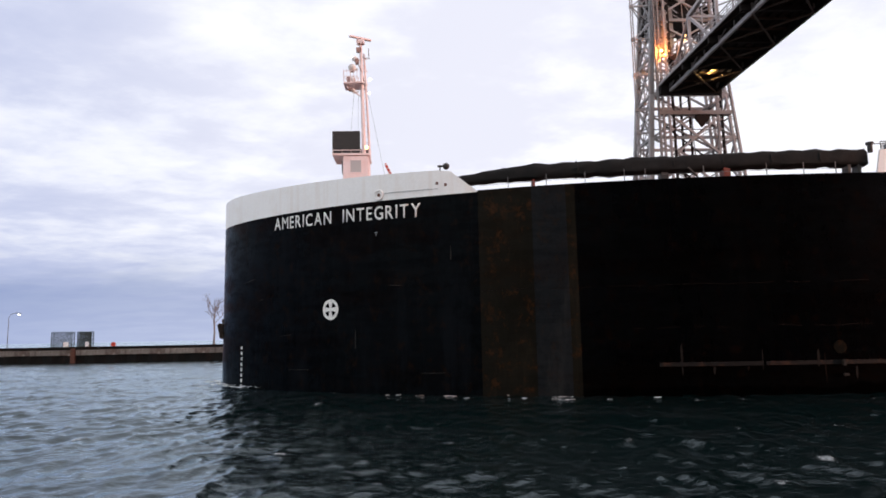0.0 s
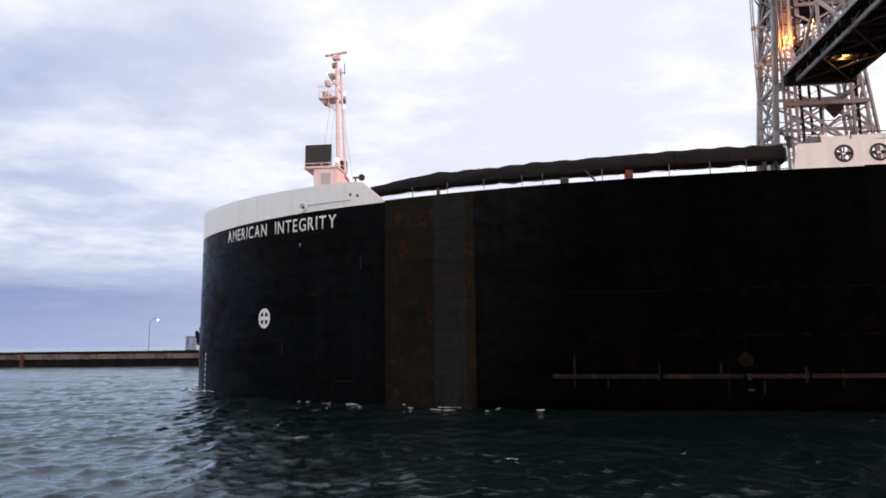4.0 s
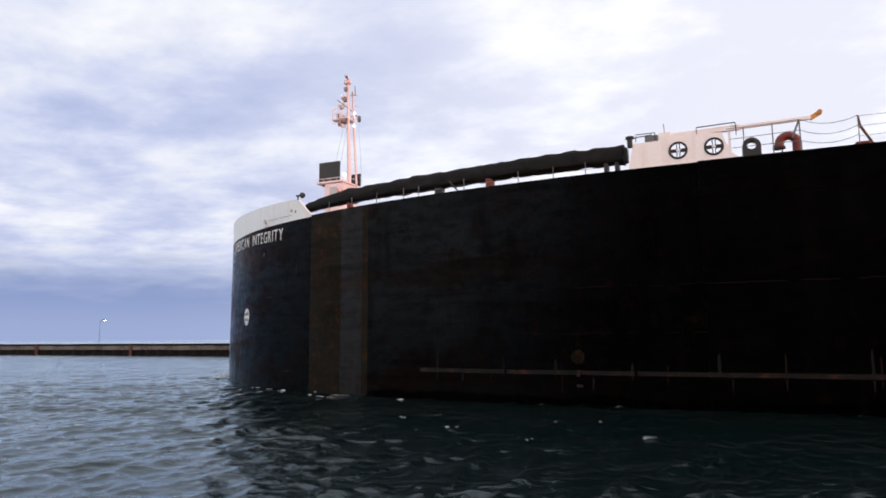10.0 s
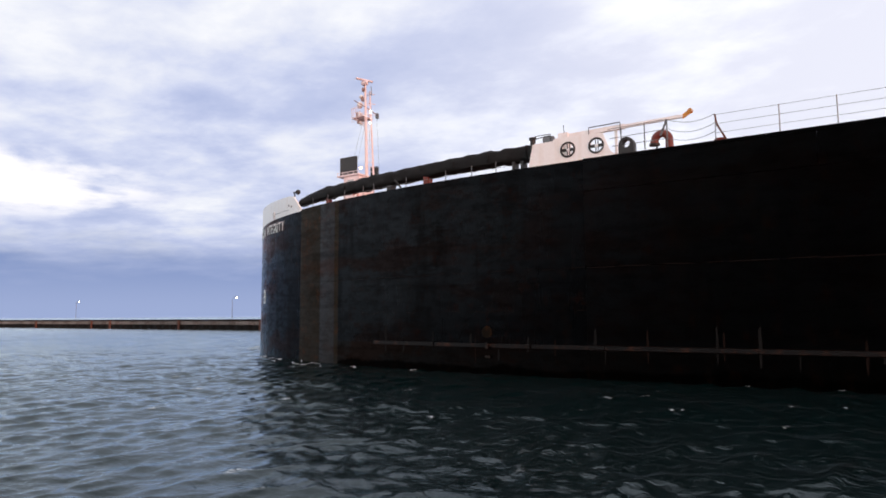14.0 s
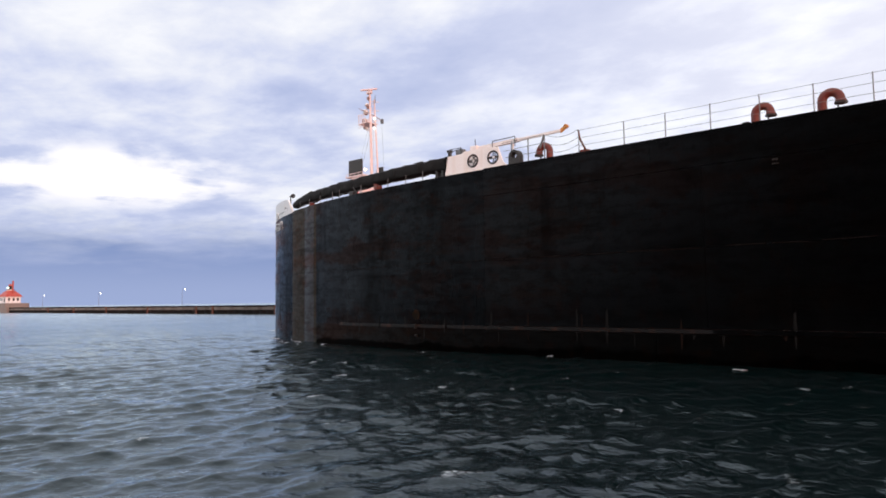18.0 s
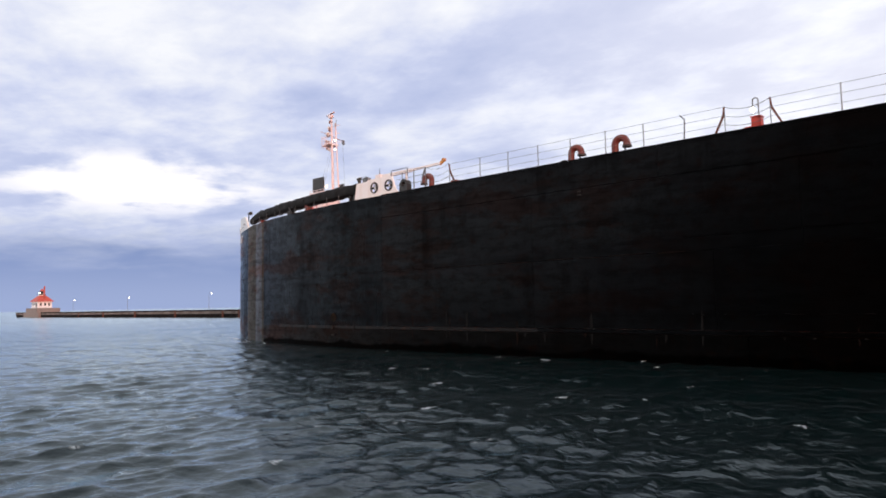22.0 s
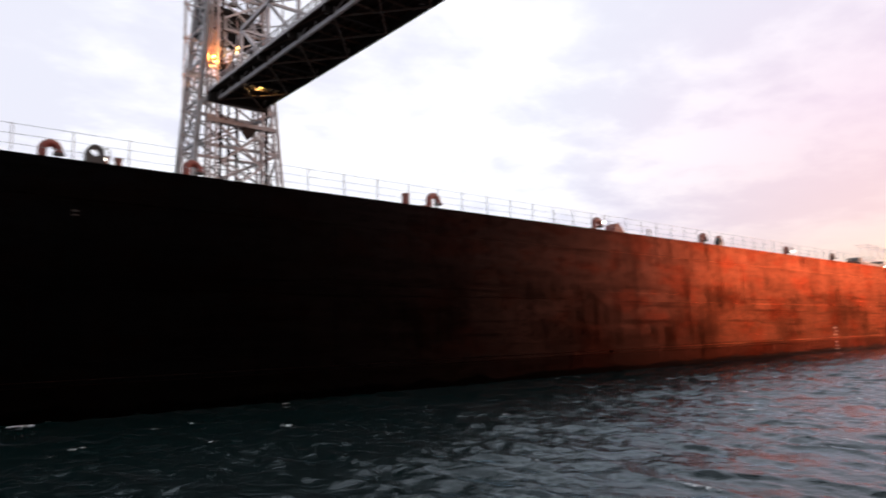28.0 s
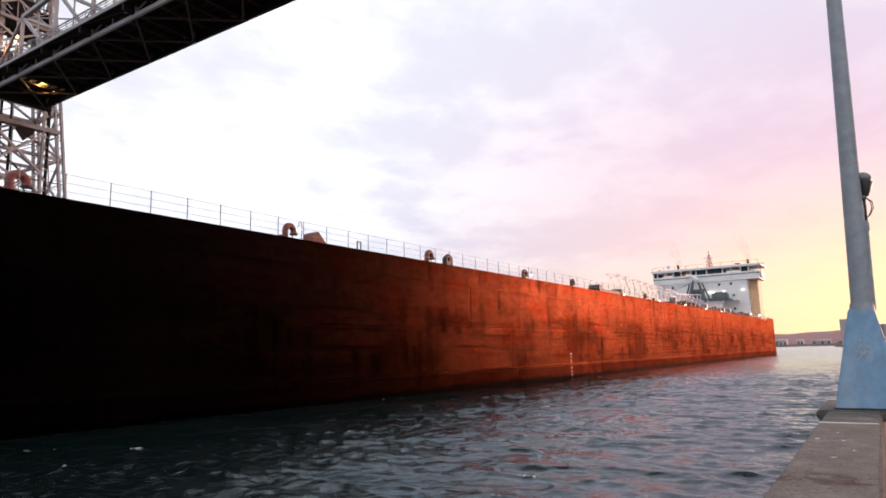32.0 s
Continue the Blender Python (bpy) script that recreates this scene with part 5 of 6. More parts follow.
def build_after_house():
    front, back = 276.0, 290.5
    house = part("after_house", boxed((front, 3.4, DECK - 0.1), (back, 27.4, 21.2), 0.06), "white", ship, "large white after deckhouse with wheelhouse wings")
    part("wheelhouse", boxed((front - 0.4, 0.2, 20.5), (front + 9, 28.2, 22.7), 0.05), "white", house)
    part("wheelhouse_sill", boxed((front - 0.55, 0.1, 22.0), (front - 0.38, 28.3, 22.2), 0.02), "steel", house)
    wh = part("wheelhouse_top", boxed((front - 1.0, -0.4, 24.0), (front + 9.5, 28.6, 24.6), 0.05), "white", house)
    # windows that one sees the sky through, and dark blinds and consoles between them
    for a, b, clear in ((0.6, 2.6, 1), (2.9, 4.6, 0), (4.9, 7.2, 1), (7.4, 9.2, 1), (9.5, 13.4, 0), (13.7, 16.2, 0), (16.5, 17.6, 0), (17.9, 20.3, 1), (20.6, 22.4, 0), (22.7, 24.6, 1), (24.9, 27.0, 1), (27.3, 28.0, 0)):
        pane = part("window_pane", boxed((front + 0.2, a, 22.7), (front + 0.23, b, 24.0)), "pane" if clear else "glass", house, "clear wheelhouse window" if clear else "dark wheelhouse window")
        pane.visible_shadow = not clear
        beam("window_post", house, (front + 0.1, b + 0.15, 22.65), (front + 0.1, b + 0.15, 24.05), 0.26, 0.35, "grey_white")
        if not clear:
            part("console", boxed((front + 2.5, a - 0.2, 22.7), (front + 5.5, b + 0.2, 23.9)), "black", house)
    for y in (-0.1, 28.4):
        part("wing_bulwark", boxed((front + 0.6, y - 0.1, 21.0), (front + 6, y + 0.1, 22.9), 0.02), "grey_white", house)
    for x, y, z, w, h in ((front + 3, 2.9, 24.6, 0.6, 1.6), (front + 3.5, 5.4, 24.6, 1.2, 0.9), (front + 3.0, 21.6, 24.6, 0.55, 1.7), (front + 2.5, 26.9, 24.6, 0.3, 0.7)):
        part("roof_post", boxed((x, y, z), (x + w, y + w, z + h), 0.02), "black" if w < 1 else "redbright", house)
    part("roof_dome", ball(rod(bmesh.new(), (front + 3, 24.6, 24.5), (front + 3, 24.6, 25.6), 0.12), (front + 3, 24.6, 26.0), 0.55), "grey_white", house)
    mast = part("after_mast", rod(bmesh.new(), (front + 3, 13.2, 24.5), (front + 3, 13.2, 29.6), 0.16, 0.08), "redbright", house, "short red lattice radar mast")
    for dy in (-0.9, 0.9):
        beam("mast_leg", mast, (front + 3, 13.2 + dy, 24.5), (front + 3, 13.2 + dy * 0.25, 28.4), 0.14, 0.14, "redbright")
        for k in range(4):
            beam("mast_lacing", mast, (front + 3, 13.2 + dy * (0.95 - 0.18 * k), 24.8 + 0.9 * k), (front + 3, 13.2 - dy * (0.80 - 0.18 * k), 25.6 + 0.9 * k), 0.09, 0.09, "redbright")
    part("mast_table", boxed((front + 2.4, 12.2, 26.6), (front + 3.6, 14.2, 26.75)), "grey_white", mast)
    part("scanner", boxed((front + 2.4, 12.0, 27.4), (front + 2.7, 14.6, 27.65)), "grey_white", mast)
    for y in (4.2, 23.5):
        part("funnel", boxed((front + 9.6, y - 1.2, 21.1), (front + 13, y + 1.2, 25.0), 0.25), "black", house, "black funnel")
    # its orange is evening glow held in the paint colour
    part("side_tower", boxed((front + 3.0, 1.2, DECK), (front + 8.0, 3.39, 20.5), 0.05), "orange_lit", house, "stair tower on the house side")
    # decks and doors on the front
    part("boat_deck", boxed((front - 2.2, 5.5, 14.9), (front, 14.0, 15.1), 0.02), "grey_white", house)
    for k in range(7):
        beam("rail_post", house, (front - 2.1, 5.6 + 1.4 * k, 15.1), (front - 2.1, 5.6 + 1.4 * k, 16.1), 0.07, 0.07, "grey_white")
    beam("rail", house, (front - 2.1, 5.6, 16.1), (front - 2.1, 14.0, 16.1), 0.07, 0.07, "grey_white")
    for y, z in ((7.5, 19.6), (10.5, 19.6), (23.0, 19.6), (25.5, 19.6), (7.0, 12.8), (7.0, 16.4), (25.0, 12.8), (25.0, 15.5)):
        part("port", boxed((front - 0.05, y - 0.3, z - 0.3), (front + 0.02, y + 0.3, z + 0.3), 0.01), "glass", house)
    for x in (front + 3, front + 11):
        for z in (12.5, 15.5, 18.3):
            part("port", boxed((x - 0.35, 3.35, z - 0.35), (x + 0.35, 3.42, z + 0.35)), "glass", house)
    part("lower_house", boxed((front - 6.5, 9.0, DECK - 0.1), (front, 22.0, 12.4), 0.05), "grey_white", ship, "low white house before the wheelhouse block")
    # the A-frame that carries the unloading boom
    frame = part("boom_a_frame", boxed((front - 4.2, 14.2, 12.4), (front - 2.4, 17.8, 13.6), 0.05), "steel", ship, "dark grey unloading boom A-frame")
    for y0 in (12.3, 19.7):
        beam("a_frame_leg", frame, (front - 4, y0, 11.0), (front - 3, 16 + (0.5 if y0 > 16 else -0.5), 21.2), 0.5, 0.5, "steel")
        beam("a_frame_leg", frame, (front - 1, y0 + (1 if y0 < 16 else -1), 11.0), (front - 3, 16 + (0.5 if y0 > 16 else -0.5), 21.6), 0.4, 0.4, "steel")
    beam("a_frame_tie", frame, (front - 3.5, 12.0, 15.5), (front - 3.5, 20.0, 15.5), 0.4, 0.4, "steel")
    beam("a_frame_head", frame, (front - 4.5, 15.0, 20.6), (front - 2, 17.2, 22.2), 0.9, 0.9, "grey_white")
    boom = part("unloading_boom", bar(bmesh.new(), (front - 4, 16, 13.2), (front - 8, 16, 13.0), 2.0, 1.6), "grey_white", ship, "white lattice unloading boom lying along the deck")
    lattice("boom", boom, (front - 8, 14, 13.6), (front - 84, 11, 14.3), 1.8, 2.4, 34, "pink_lit_white", 0.09)
    for x in (front - 30, front - 55, front - 76):
        beam("boom_rest", boom, (x, 13, DECK - 0.1), (x, 13, 12.6), 0.7, 0.7, "steel")
    for y in (12.0, 20.0):
        beam("hoist_wire", boom, (front - 3, 16, 20.5), (front - 40, y * 0.2 + 12.8, 14.6), 0.09, 0.09, "steel")
    part("hoist_house", profile([(front - 2.2, 15.4), (front - 2.2, 17.6), (front - 1.4, 18.6), (front - 0.3, 18.6), (front - 0.3, 15.4)], 14.4, 17.4), "steel", ship, "dark boom hoist house on the A-frame")
    for y0 in (12.6, 19.2):
        beam("hoist_brace", frame, (front - 2.8, y0, 15.4), (front - 2.8, 16 + (1.6 if y0 > 16 else -1.6), 20.2), 0.3, 0.3, "black")
    part("winch_block", boxed((front - 9.5, 8.6, DECK - 0.1), (front - 6.6, 14.8, 14.2), 0.06), "white", ship, "white winch block before the deckhouse")
    part("block_roof", boxed((front - 9.9, 8.2, 14.2), (front - 6.3, 15.2, 14.4), 0.03), "grey_white", ship)
    lattice("boom_root", boom, (front - 7, 15.5, 15.0), (front - 36, 14.5, 13.4), 3.0, 3.2, 12, "grey_white", 0.2)
    for k in range(10):
        beam("roof_rail_post", house, (front - 0.9, 0.2 + 3.1 * k, 24.6), (front - 0.9, 0.2 + 3.1 * k, 25.5), 0.07, 0.07, "redbright")
    beam("roof_rail", house, (front - 0.9, 0.2, 25.5), (front - 0.9, 28.1, 25.5), 0.06, 0.06, "redbright")
    part("wing_light_frame", rod(rod(bmesh.new(), (front + 0.2, -1.2, 23.2), (front + 0.2, -0.3, 23.2), 0.12), (front + 0.2, -1.2, 24.4), (front + 0.2, -0.3, 24.4), 0.12), "redbright", house)
    # working lights on the front of the house
    for y, z in ((4.6, 17.8), (9.4, 17.7), (12.1, 17.5), (13.0, 17.6), (14.7, 17.6), (16.4, 17.6), (18.3, 17.6), (22.8, 17.4), (16.2, 15.3), (16.6, 13.9), (16.6, 12.6), (3.1, 10.9), (1.0, 10.6)):
        part("work_light", ball(bmesh.new(), (front - 0.35 if z > 17 else front - 6.8 if z > 12 else front - 1.2, y, z), 0.15 if z < 17 else 0.18), "lampglow", ship, "lit white working light")
    # a platform with its dark machinery before the house, and gear at its foot
    part("boom_platform", boxed((front - 5.5, 7.0, 15.0), (front - 0.2, 12.6, 15.3), 0.03), "steel", ship, "grey boom platform")
    part("boom_machinery", boxed((front - 4.5, 8.0, 15.3), (front - 1.0, 11.8, 17.2), 0.3), "steel", ship)
    for k in range(8):
        part("winch", rod(bmesh.new(), (front - 8 - 1.1 * k, 3.0 + 0.5 * (k % 3), 10.3), (front - 8 - 1.1 * k, 4.4 + 0.5 * (k % 3), 10.3), 0.6 + 0.15 * (k % 2), n=12), ("black", "steel", "fender")[k % 3], ship)
    # clutter along the after deck
    rng = random.Random(8)
    for k in range(28):
        x = 190 + k * 3.0 + rng.uniform(-0.8, 0.8)
        w, h = rng.uniform(0.4, 1.4), rng.uniform(0.4, 1.3)
        part("deck_fitting", boxed((x, 0.8, DECK - 0.1), (x + w, 1.8, DECK + h), 0.04), rng.choice(("black", "steel", "red", "fender")), ship)
    part("jackstaff", rod(bmesh.new(), (289.5, 2.0, DECK), (289.5, 2.0, 12.6), 0.07), "steel", ship)
    part("after_bulwark", boxed((280.0, 0.0, DECK + 0.044), (STERN, 0.15, DECK + 0.6), 0.02), "hull_red", ship)


build_after_house()


def build_smoke():
    """Thin exhaust over the two funnels: faint rigid puffs that rise and spread."""
    m = bpy.data.materials.new("thin_exhaust")
    m.use_nodes = True
    nt = m.node_tree
    nt.nodes.clear()
    out = nt.nodes.new("ShaderNodeOutputMaterial")
    clear = nt.nodes.new("ShaderNodeBsdfTransparent")
    soot = node(nt, "ShaderNodeBsdfDiffuse", Color=(0.16, 0.10, 0.09, 1))
    mix = nt.nodes.new("ShaderNodeMixShader")
    co = nt.nodes.new("ShaderNodeTexCoord")
    n = node(nt, "ShaderNodeTexNoise", Scale=0.35, Detail=4.0, Roughness=0.6)
    link(nt, co, "Object", n, "Vector")
    sep = nt.nodes.new("ShaderNodeSeparateXYZ")
    link(nt, co, "Object", sep, 0)
    veil = maths(nt, "MULTIPLY", smooth(nt, n.outputs[0], 0.35, 0.65), smooth(nt, sep.outputs[2], 13.0, 0.0))
    nt.links.new(maths(nt, "MULTIPLY", veil, 0.13), mix.inputs[0])
    link(nt, clear, 0, mix, 1)
    link(nt, soot, 0, mix, 2)
    link(nt, mix, 0, out, 0)
    M["smoke"] = m
    rng = random.Random(44)
    for y in (4.2, 23.5):
        fs = [k / 14 for k in range(15)]
        pts = [(3.0 * f * f + rng.uniform(-0.3, 0.3) * f, 6.0 * f * f + rng.uniform(-0.5, 0.5) * f, 13.5 * f) for f in fs]
        veil_ob = part("exhaust_plume", tube(pts, [0.5 + 1.9 * f + rng.uniform(-0.2, 0.2) for f in fs], 14), "smoke", ship, "faint brown funnel exhaust", at=pose(287.3, y, 25.1), shade=True)
        veil_ob.visible_shadow = False


build_smoke()


def build_bow_wave():
    rng = random.Random(21)
    bm = bmesh.new()

    def blot(c, r, stretch, turn):
        n = 9
        vs = []
        for k in range(n):
            a = 2 * math.pi * k / n
            q = r * rng.uniform(0.5, 1.1)
            p = Vector((q * stretch * math.cos(a), q * math.sin(a), 0))
            p.rotate(Euler((0, 0, turn)))
            vs.append(bm.verts.new(Vector(c) + p + Vector((0, 0, rng.uniform(-0.02, 0.03)))))
        bm.faces.new(vs)

    for k in range(36):
        s = rng.uniform(0.2, 7)
        c = on_bow(s, 0.10 + 0.10 * math.exp(-s / 3), rng.uniform(0.1, 0.9))
        blot(c, rng.uniform(0.05, 0.22), 2.0, rng.uniform(0, 3))
    for k in range(22):
        x = rng.uniform(-2, 90) if k % 3 else rng.uniform(-2, 8)
        blot((x, near_side(x) - rng.uniform(0.5, 2.2), rng.uniform(0.02, 0.07)), rng.uniform(0.015, 0.04), rng.uniform(4, 12), rng.uniform(-0.15, 0.15))
    tagged(part("bow_wave", bm, "foam", ship, "white foam along the waterline"), kind="stuff")


build_bow_wave()


# ---- the far pier ----
PIER_Y = 93.0
pier = tagged(thing("south_pier", "long weathered concrete pier on dark sheet piling", "pier"), kind="structure")
pier.matrix_basis = pose(0, PIER_Y, 0, 0, 0, PIER_TURN)


def build_pier():
    part("pier_core", boxed((-351, 0.35, -3), (140, 9, 2.0)), "concrete", pier)
    rng = random.Random(2)
    # cap stones
    for k in range(82):
        x = -352 + 6 * k
        me = UNIT.setdefault(("cap", k % 4), mesh_of("cap_stone", boxed((0.02, 0, 1.04), (5.98, 1.4, 2.10 + 0.02 * (k % 4)), 0.03), "concrete"))
        part("cap_stone", me, None, pier, at=pose(x, rng.uniform(-0.03, 0.03), rng.uniform(-0.02, 0.02)))
    # dark course along the top of the caps, in uneven lengths
    x = -351.0
    while x < 139:
        ln = min(rng.uniform(7.0, 9.5), 140 - x)
        part("timber_wale", boxed((x, -0.10, 1.78 + rng.uniform(-0.03, 0.03)), (x + ln - 0.06, 0.30, 2.17 + rng.uniform(-0.02, 0.02)), 0.03), "piling", pier)
        x += ln
    # sheet piling: folded steel
    n = 700
    bm = bmesh.new()
    prev = None
    for k in range(n):
        x = -352 + 492 * k / n
        y = 0.02 if (k // 2) % 2 else 0.28
        cur = (bm.verts.new((x, y, -2.5)), bm.verts.new((x, y, 1.06 + 0.05 * math.sin(k * 0.37))))
        if prev:
            bm.faces.new((prev[0], cur[0], cur[1], prev[1]))
        prev = cur
    part("sheet_piling", bm, "piling", pier, "black corrugated sheet piling")
    for k, x in enumerate([-46.2, -75.2, -104.4, -130.9, -158.2, -166.5, -194.3, -222.7, -249.1, -273.1]):
        f = part("fender_post", boxed((x - 0.30, -0.24, -1.5), (x + 0.30, 0.04, 2.0), 0.04), "fender", pier, "rusty red fender post with ladder")
        for z in (0.2, 0.6, 1.0, 1.4, 1.8):
            beam("rung", f, (x - 0.28, -0.33, z), (x + 0.28, -0.33, z), 0.06, 0.06, "fender")
    part("deck_edge", boxed((-351, 1.42, 2.0), (140, 9, 2.08)), "concrete", pier)


def pier_lamp(x):
    y = PIER_Y + 3 + x * math.tan(radians(PIER_TURN))
    lampo = thing("pier_lamp", "slim pole lamp on the far pier, lit", "street lamp", "lamps along the far pier")
    lampo.matrix_basis = pose(x, y, 2.08)
    part("pole", rod(bmesh.new(), (-1.3, 0, 0), (-1.3, 0, 4.4), 0.06, 0.035, 8), "steel", lampo)
    part("arm", tube([(-1.3, 0, 4.3), (-1.0, 0, 4.75), (-0.4, 0, 4.95), (0, 0, 4.9)], 0.04, 6), "steel", lampo)
    head = part("lamp_head", boxed((-0.25, -0.15, 4.82), (0.3, 0.15, 4.95), 0.03), "steel", lampo)
    part("bulb", ball(bmesh.new(), (0, 0, 4.72), 0.13), "lampglow", head, "lit white lamp")


build_pier()
for px in (2.0, -55.5, -115.5, -178.5, -234.9, -286.7):
    pier_lamp(px)


def wire_cage(x, w):
    y = PIER_Y + 2.0
    cage = thing("wire_cage", "green wire mesh cage on the far pier", "cage", "cages on the far pier")
    cage.matrix_basis = pose(x, y, 2.1)
    for a in (0, w):
        for b in (0, 0.7):
            beam("post", cage, (a, b, 0), (a, b, 2.12), 0.09, 0.09, "mesh")
    for z in (0.05, 1.05, 2.1):
        for b in (0, 0.7):
            beam("rail", cage, (0, b, z), (w, b, z), 0.07, 0.07, "mesh")
        for a in (0, w):
            beam("rail", cage, (a, 0, z), (a, 0.7, z), 0.07, 0.07, "mesh")
    for k in range(1, 14):
        beam("wire", cage, (w * k / 14, 0, 0.05), (w * k / 14, 0, 2.1), 0.06, 0.045, "mesh")
        beam("wire", cage, (w * k / 14, 0.7, 0.05), (w * k / 14, 0.7, 2.1), 0.03, 0.03, "mesh")
    for k in range(1, 12):
        beam("wire", cage, (0, 0, 0.175 * k), (w, 0, 0.175 * k), 0.04, 0.04, "mesh")
    beam("brace", cage, (0, 0, 0), (w, 0, 2.1), 0.05, 0.05, "mesh")
    part("sign", boxed((w * 0.6, -0.05, 0.1), (w * 0.85, -0.02, 0.75), 0.0), "grey_white", cage)


wire_cage(-50.1, 2.75)
wire_cage(-46.6, 1.85)
buoy = part("life_buoy_box", boxed((-41.9, PIER_Y + 1.5, 2.08), (-41.3, PIER_Y + 2.0, 2.72), 0.12), "redbright")
tagged(buoy, "small bright red life buoy box on the pier", "buoy box")


def build_lighthouse():
    lh = thing("lighthouse", "white lighthouse with red roofs at the pier end, lit", "lighthouse")
    lh.matrix_basis = pose(-326, PIER_Y + 5.0, 0.9) @ Matrix.Diagonal((0.78, 0.78, 0.92, 1))
    part("plinth", boxed((-9.5, -5.0, -3), (9.5, 6.5, 3.3), 0.15), "stone", lh, "grey stone plinth")
    part("plinth_step", boxed((-14, -4.9, -3), (12.0, 6.0, 1.4), 0.1), "stone", lh)
    part("house", boxed((-5.2, -3.4, 3.3), (5.2, 3.6, 6.4), 0.06), "white", lh)
    part("house_band", boxed((-5.3, -3.5, 3.3), (5.3, 3.7, 3.9), 0.04), "grey_white", lh)
    bm = bmesh.new()
    lo = [bm.verts.new(p) for p in ((-6.2, -4.3, 6.35), (6.2, -4.3, 6.35), (6.2, 4.5, 6.35), (-6.2, 4.5, 6.35))]
    hi = [bm.verts.new(p) for p in ((-1.9, -1.5, 9.2), (1.9, -1.5, 9.2), (1.9, 1.7, 9.2), (-1.9, 1.7, 9.2))]
    bm.faces.new(lo[::-1])
    bm.faces.new(hi)
    for k in range(4):
        bm.faces.new((lo[k], lo[(k + 1) % 4], hi[(k + 1) % 4], hi[k]))
    roof = part("roof", bm, "roof", lh, "red hipped roof")
    tower = part("lantern_tower", rod(bmesh.new(), (0, 0, 6.4), (0, 0, 10.0), 1.7, n=10), "white", lh)
    part("gallery", rod(bmesh.new(), (0, 0, 9.6), (0, 0, 9.85), 2.1, n=14), "black", tower)
    part("lantern_room", rod(bmesh.new(), (0, 0, 9.85), (0, 0, 11.3), 1.05, n=10), "glass", tower)
    part("lantern", ball(bmesh.new(), (0.4, -1.3, 10.5), 0.42), "green", tower, "lit lantern")
    part("lantern_roof", rod(bmesh.new(), (0, 0, 11.3), (0, 0, 12.4), 1.3, 0.15, 10), "roof", tower)
    part("signal_mast", boxed((3.6, -0.3, 6.4), (4.3, 0.3, 13.6)), "roof", lh, "red signal mast")
    part("chimney", boxed((-3.4, -0.5, 7.5), (-2.6, 0.3, 9.6), 0.05), "roof", roof)
    part("door", boxed((2.2, -3.5, 3.3), (3.6, -3.38, 5.8)), "black", lh)
    for x in (-4.0, -1.8, 0.4):
        part("window", boxed((x - 0.45, -3.46, 4.4), (x + 0.45, -3.38, 5.7)), "glass", lh)
    for y in (-2.0, 0.2, 2.2):
        part("window", boxed((5.18, y - 0.45, 4.4), (5.26, y + 0.45, 5.7)), "glass", lh)


build_lighthouse()

def build_bare_tree():
    rng = random.Random(31)
    tree = thing("bare_tree", "small leafless tree with fine grey twigs on the pier", "tree")
    tree.matrix_basis = pose(-29.2, PIER_Y + 6.0, 2.05)
    part("trunk", tube([(0, 0, -0.1), (0.05, 0.03, 1.8), (-0.05, 0, 3.6), (0.1, 0.1, 5.4)], [0.16, 0.12, 0.10, 0.07], 8), "bark", tree, shade=True)
    twigs = bmesh.new()

    def grow(p, d, ln, r, depth):
        q = p + d * ln
        rod(twigs, p, q, r, r * 0.7, 5)
        if depth:
            for _ in range(3):
                e = (d + Vector((rng.uniform(-0.7, 0.7), rng.uniform(-0.7, 0.7), rng.uniform(-0.1, 0.5)))).normalized()
                grow(p.lerp(q, rng.uniform(0.5, 1.0)), e, ln * rng.uniform(0.55, 0.8), r * 0.6, depth - 1)

    for k in range(9):
        a = k * 2.4
        grow(Vector((0, 0, 3.0 + 0.28 * k)), Vector((math.cos(a), math.sin(a), 1.1)).normalized(), 1.25, 0.045, 3)
    part("crown", twigs, "bark", tree, "fine bare twigs")


build_bare_tree()

# ---- the near pier ----
near_pier = tagged(thing("north_pier", "concrete canal pier with a low parapet", "pier"), kind="structure")
near_pier.matrix_basis = pose(7.0, 0, 0, 0, 0, 0.7) @ Matrix.Translation((-7.0, 0, 0))


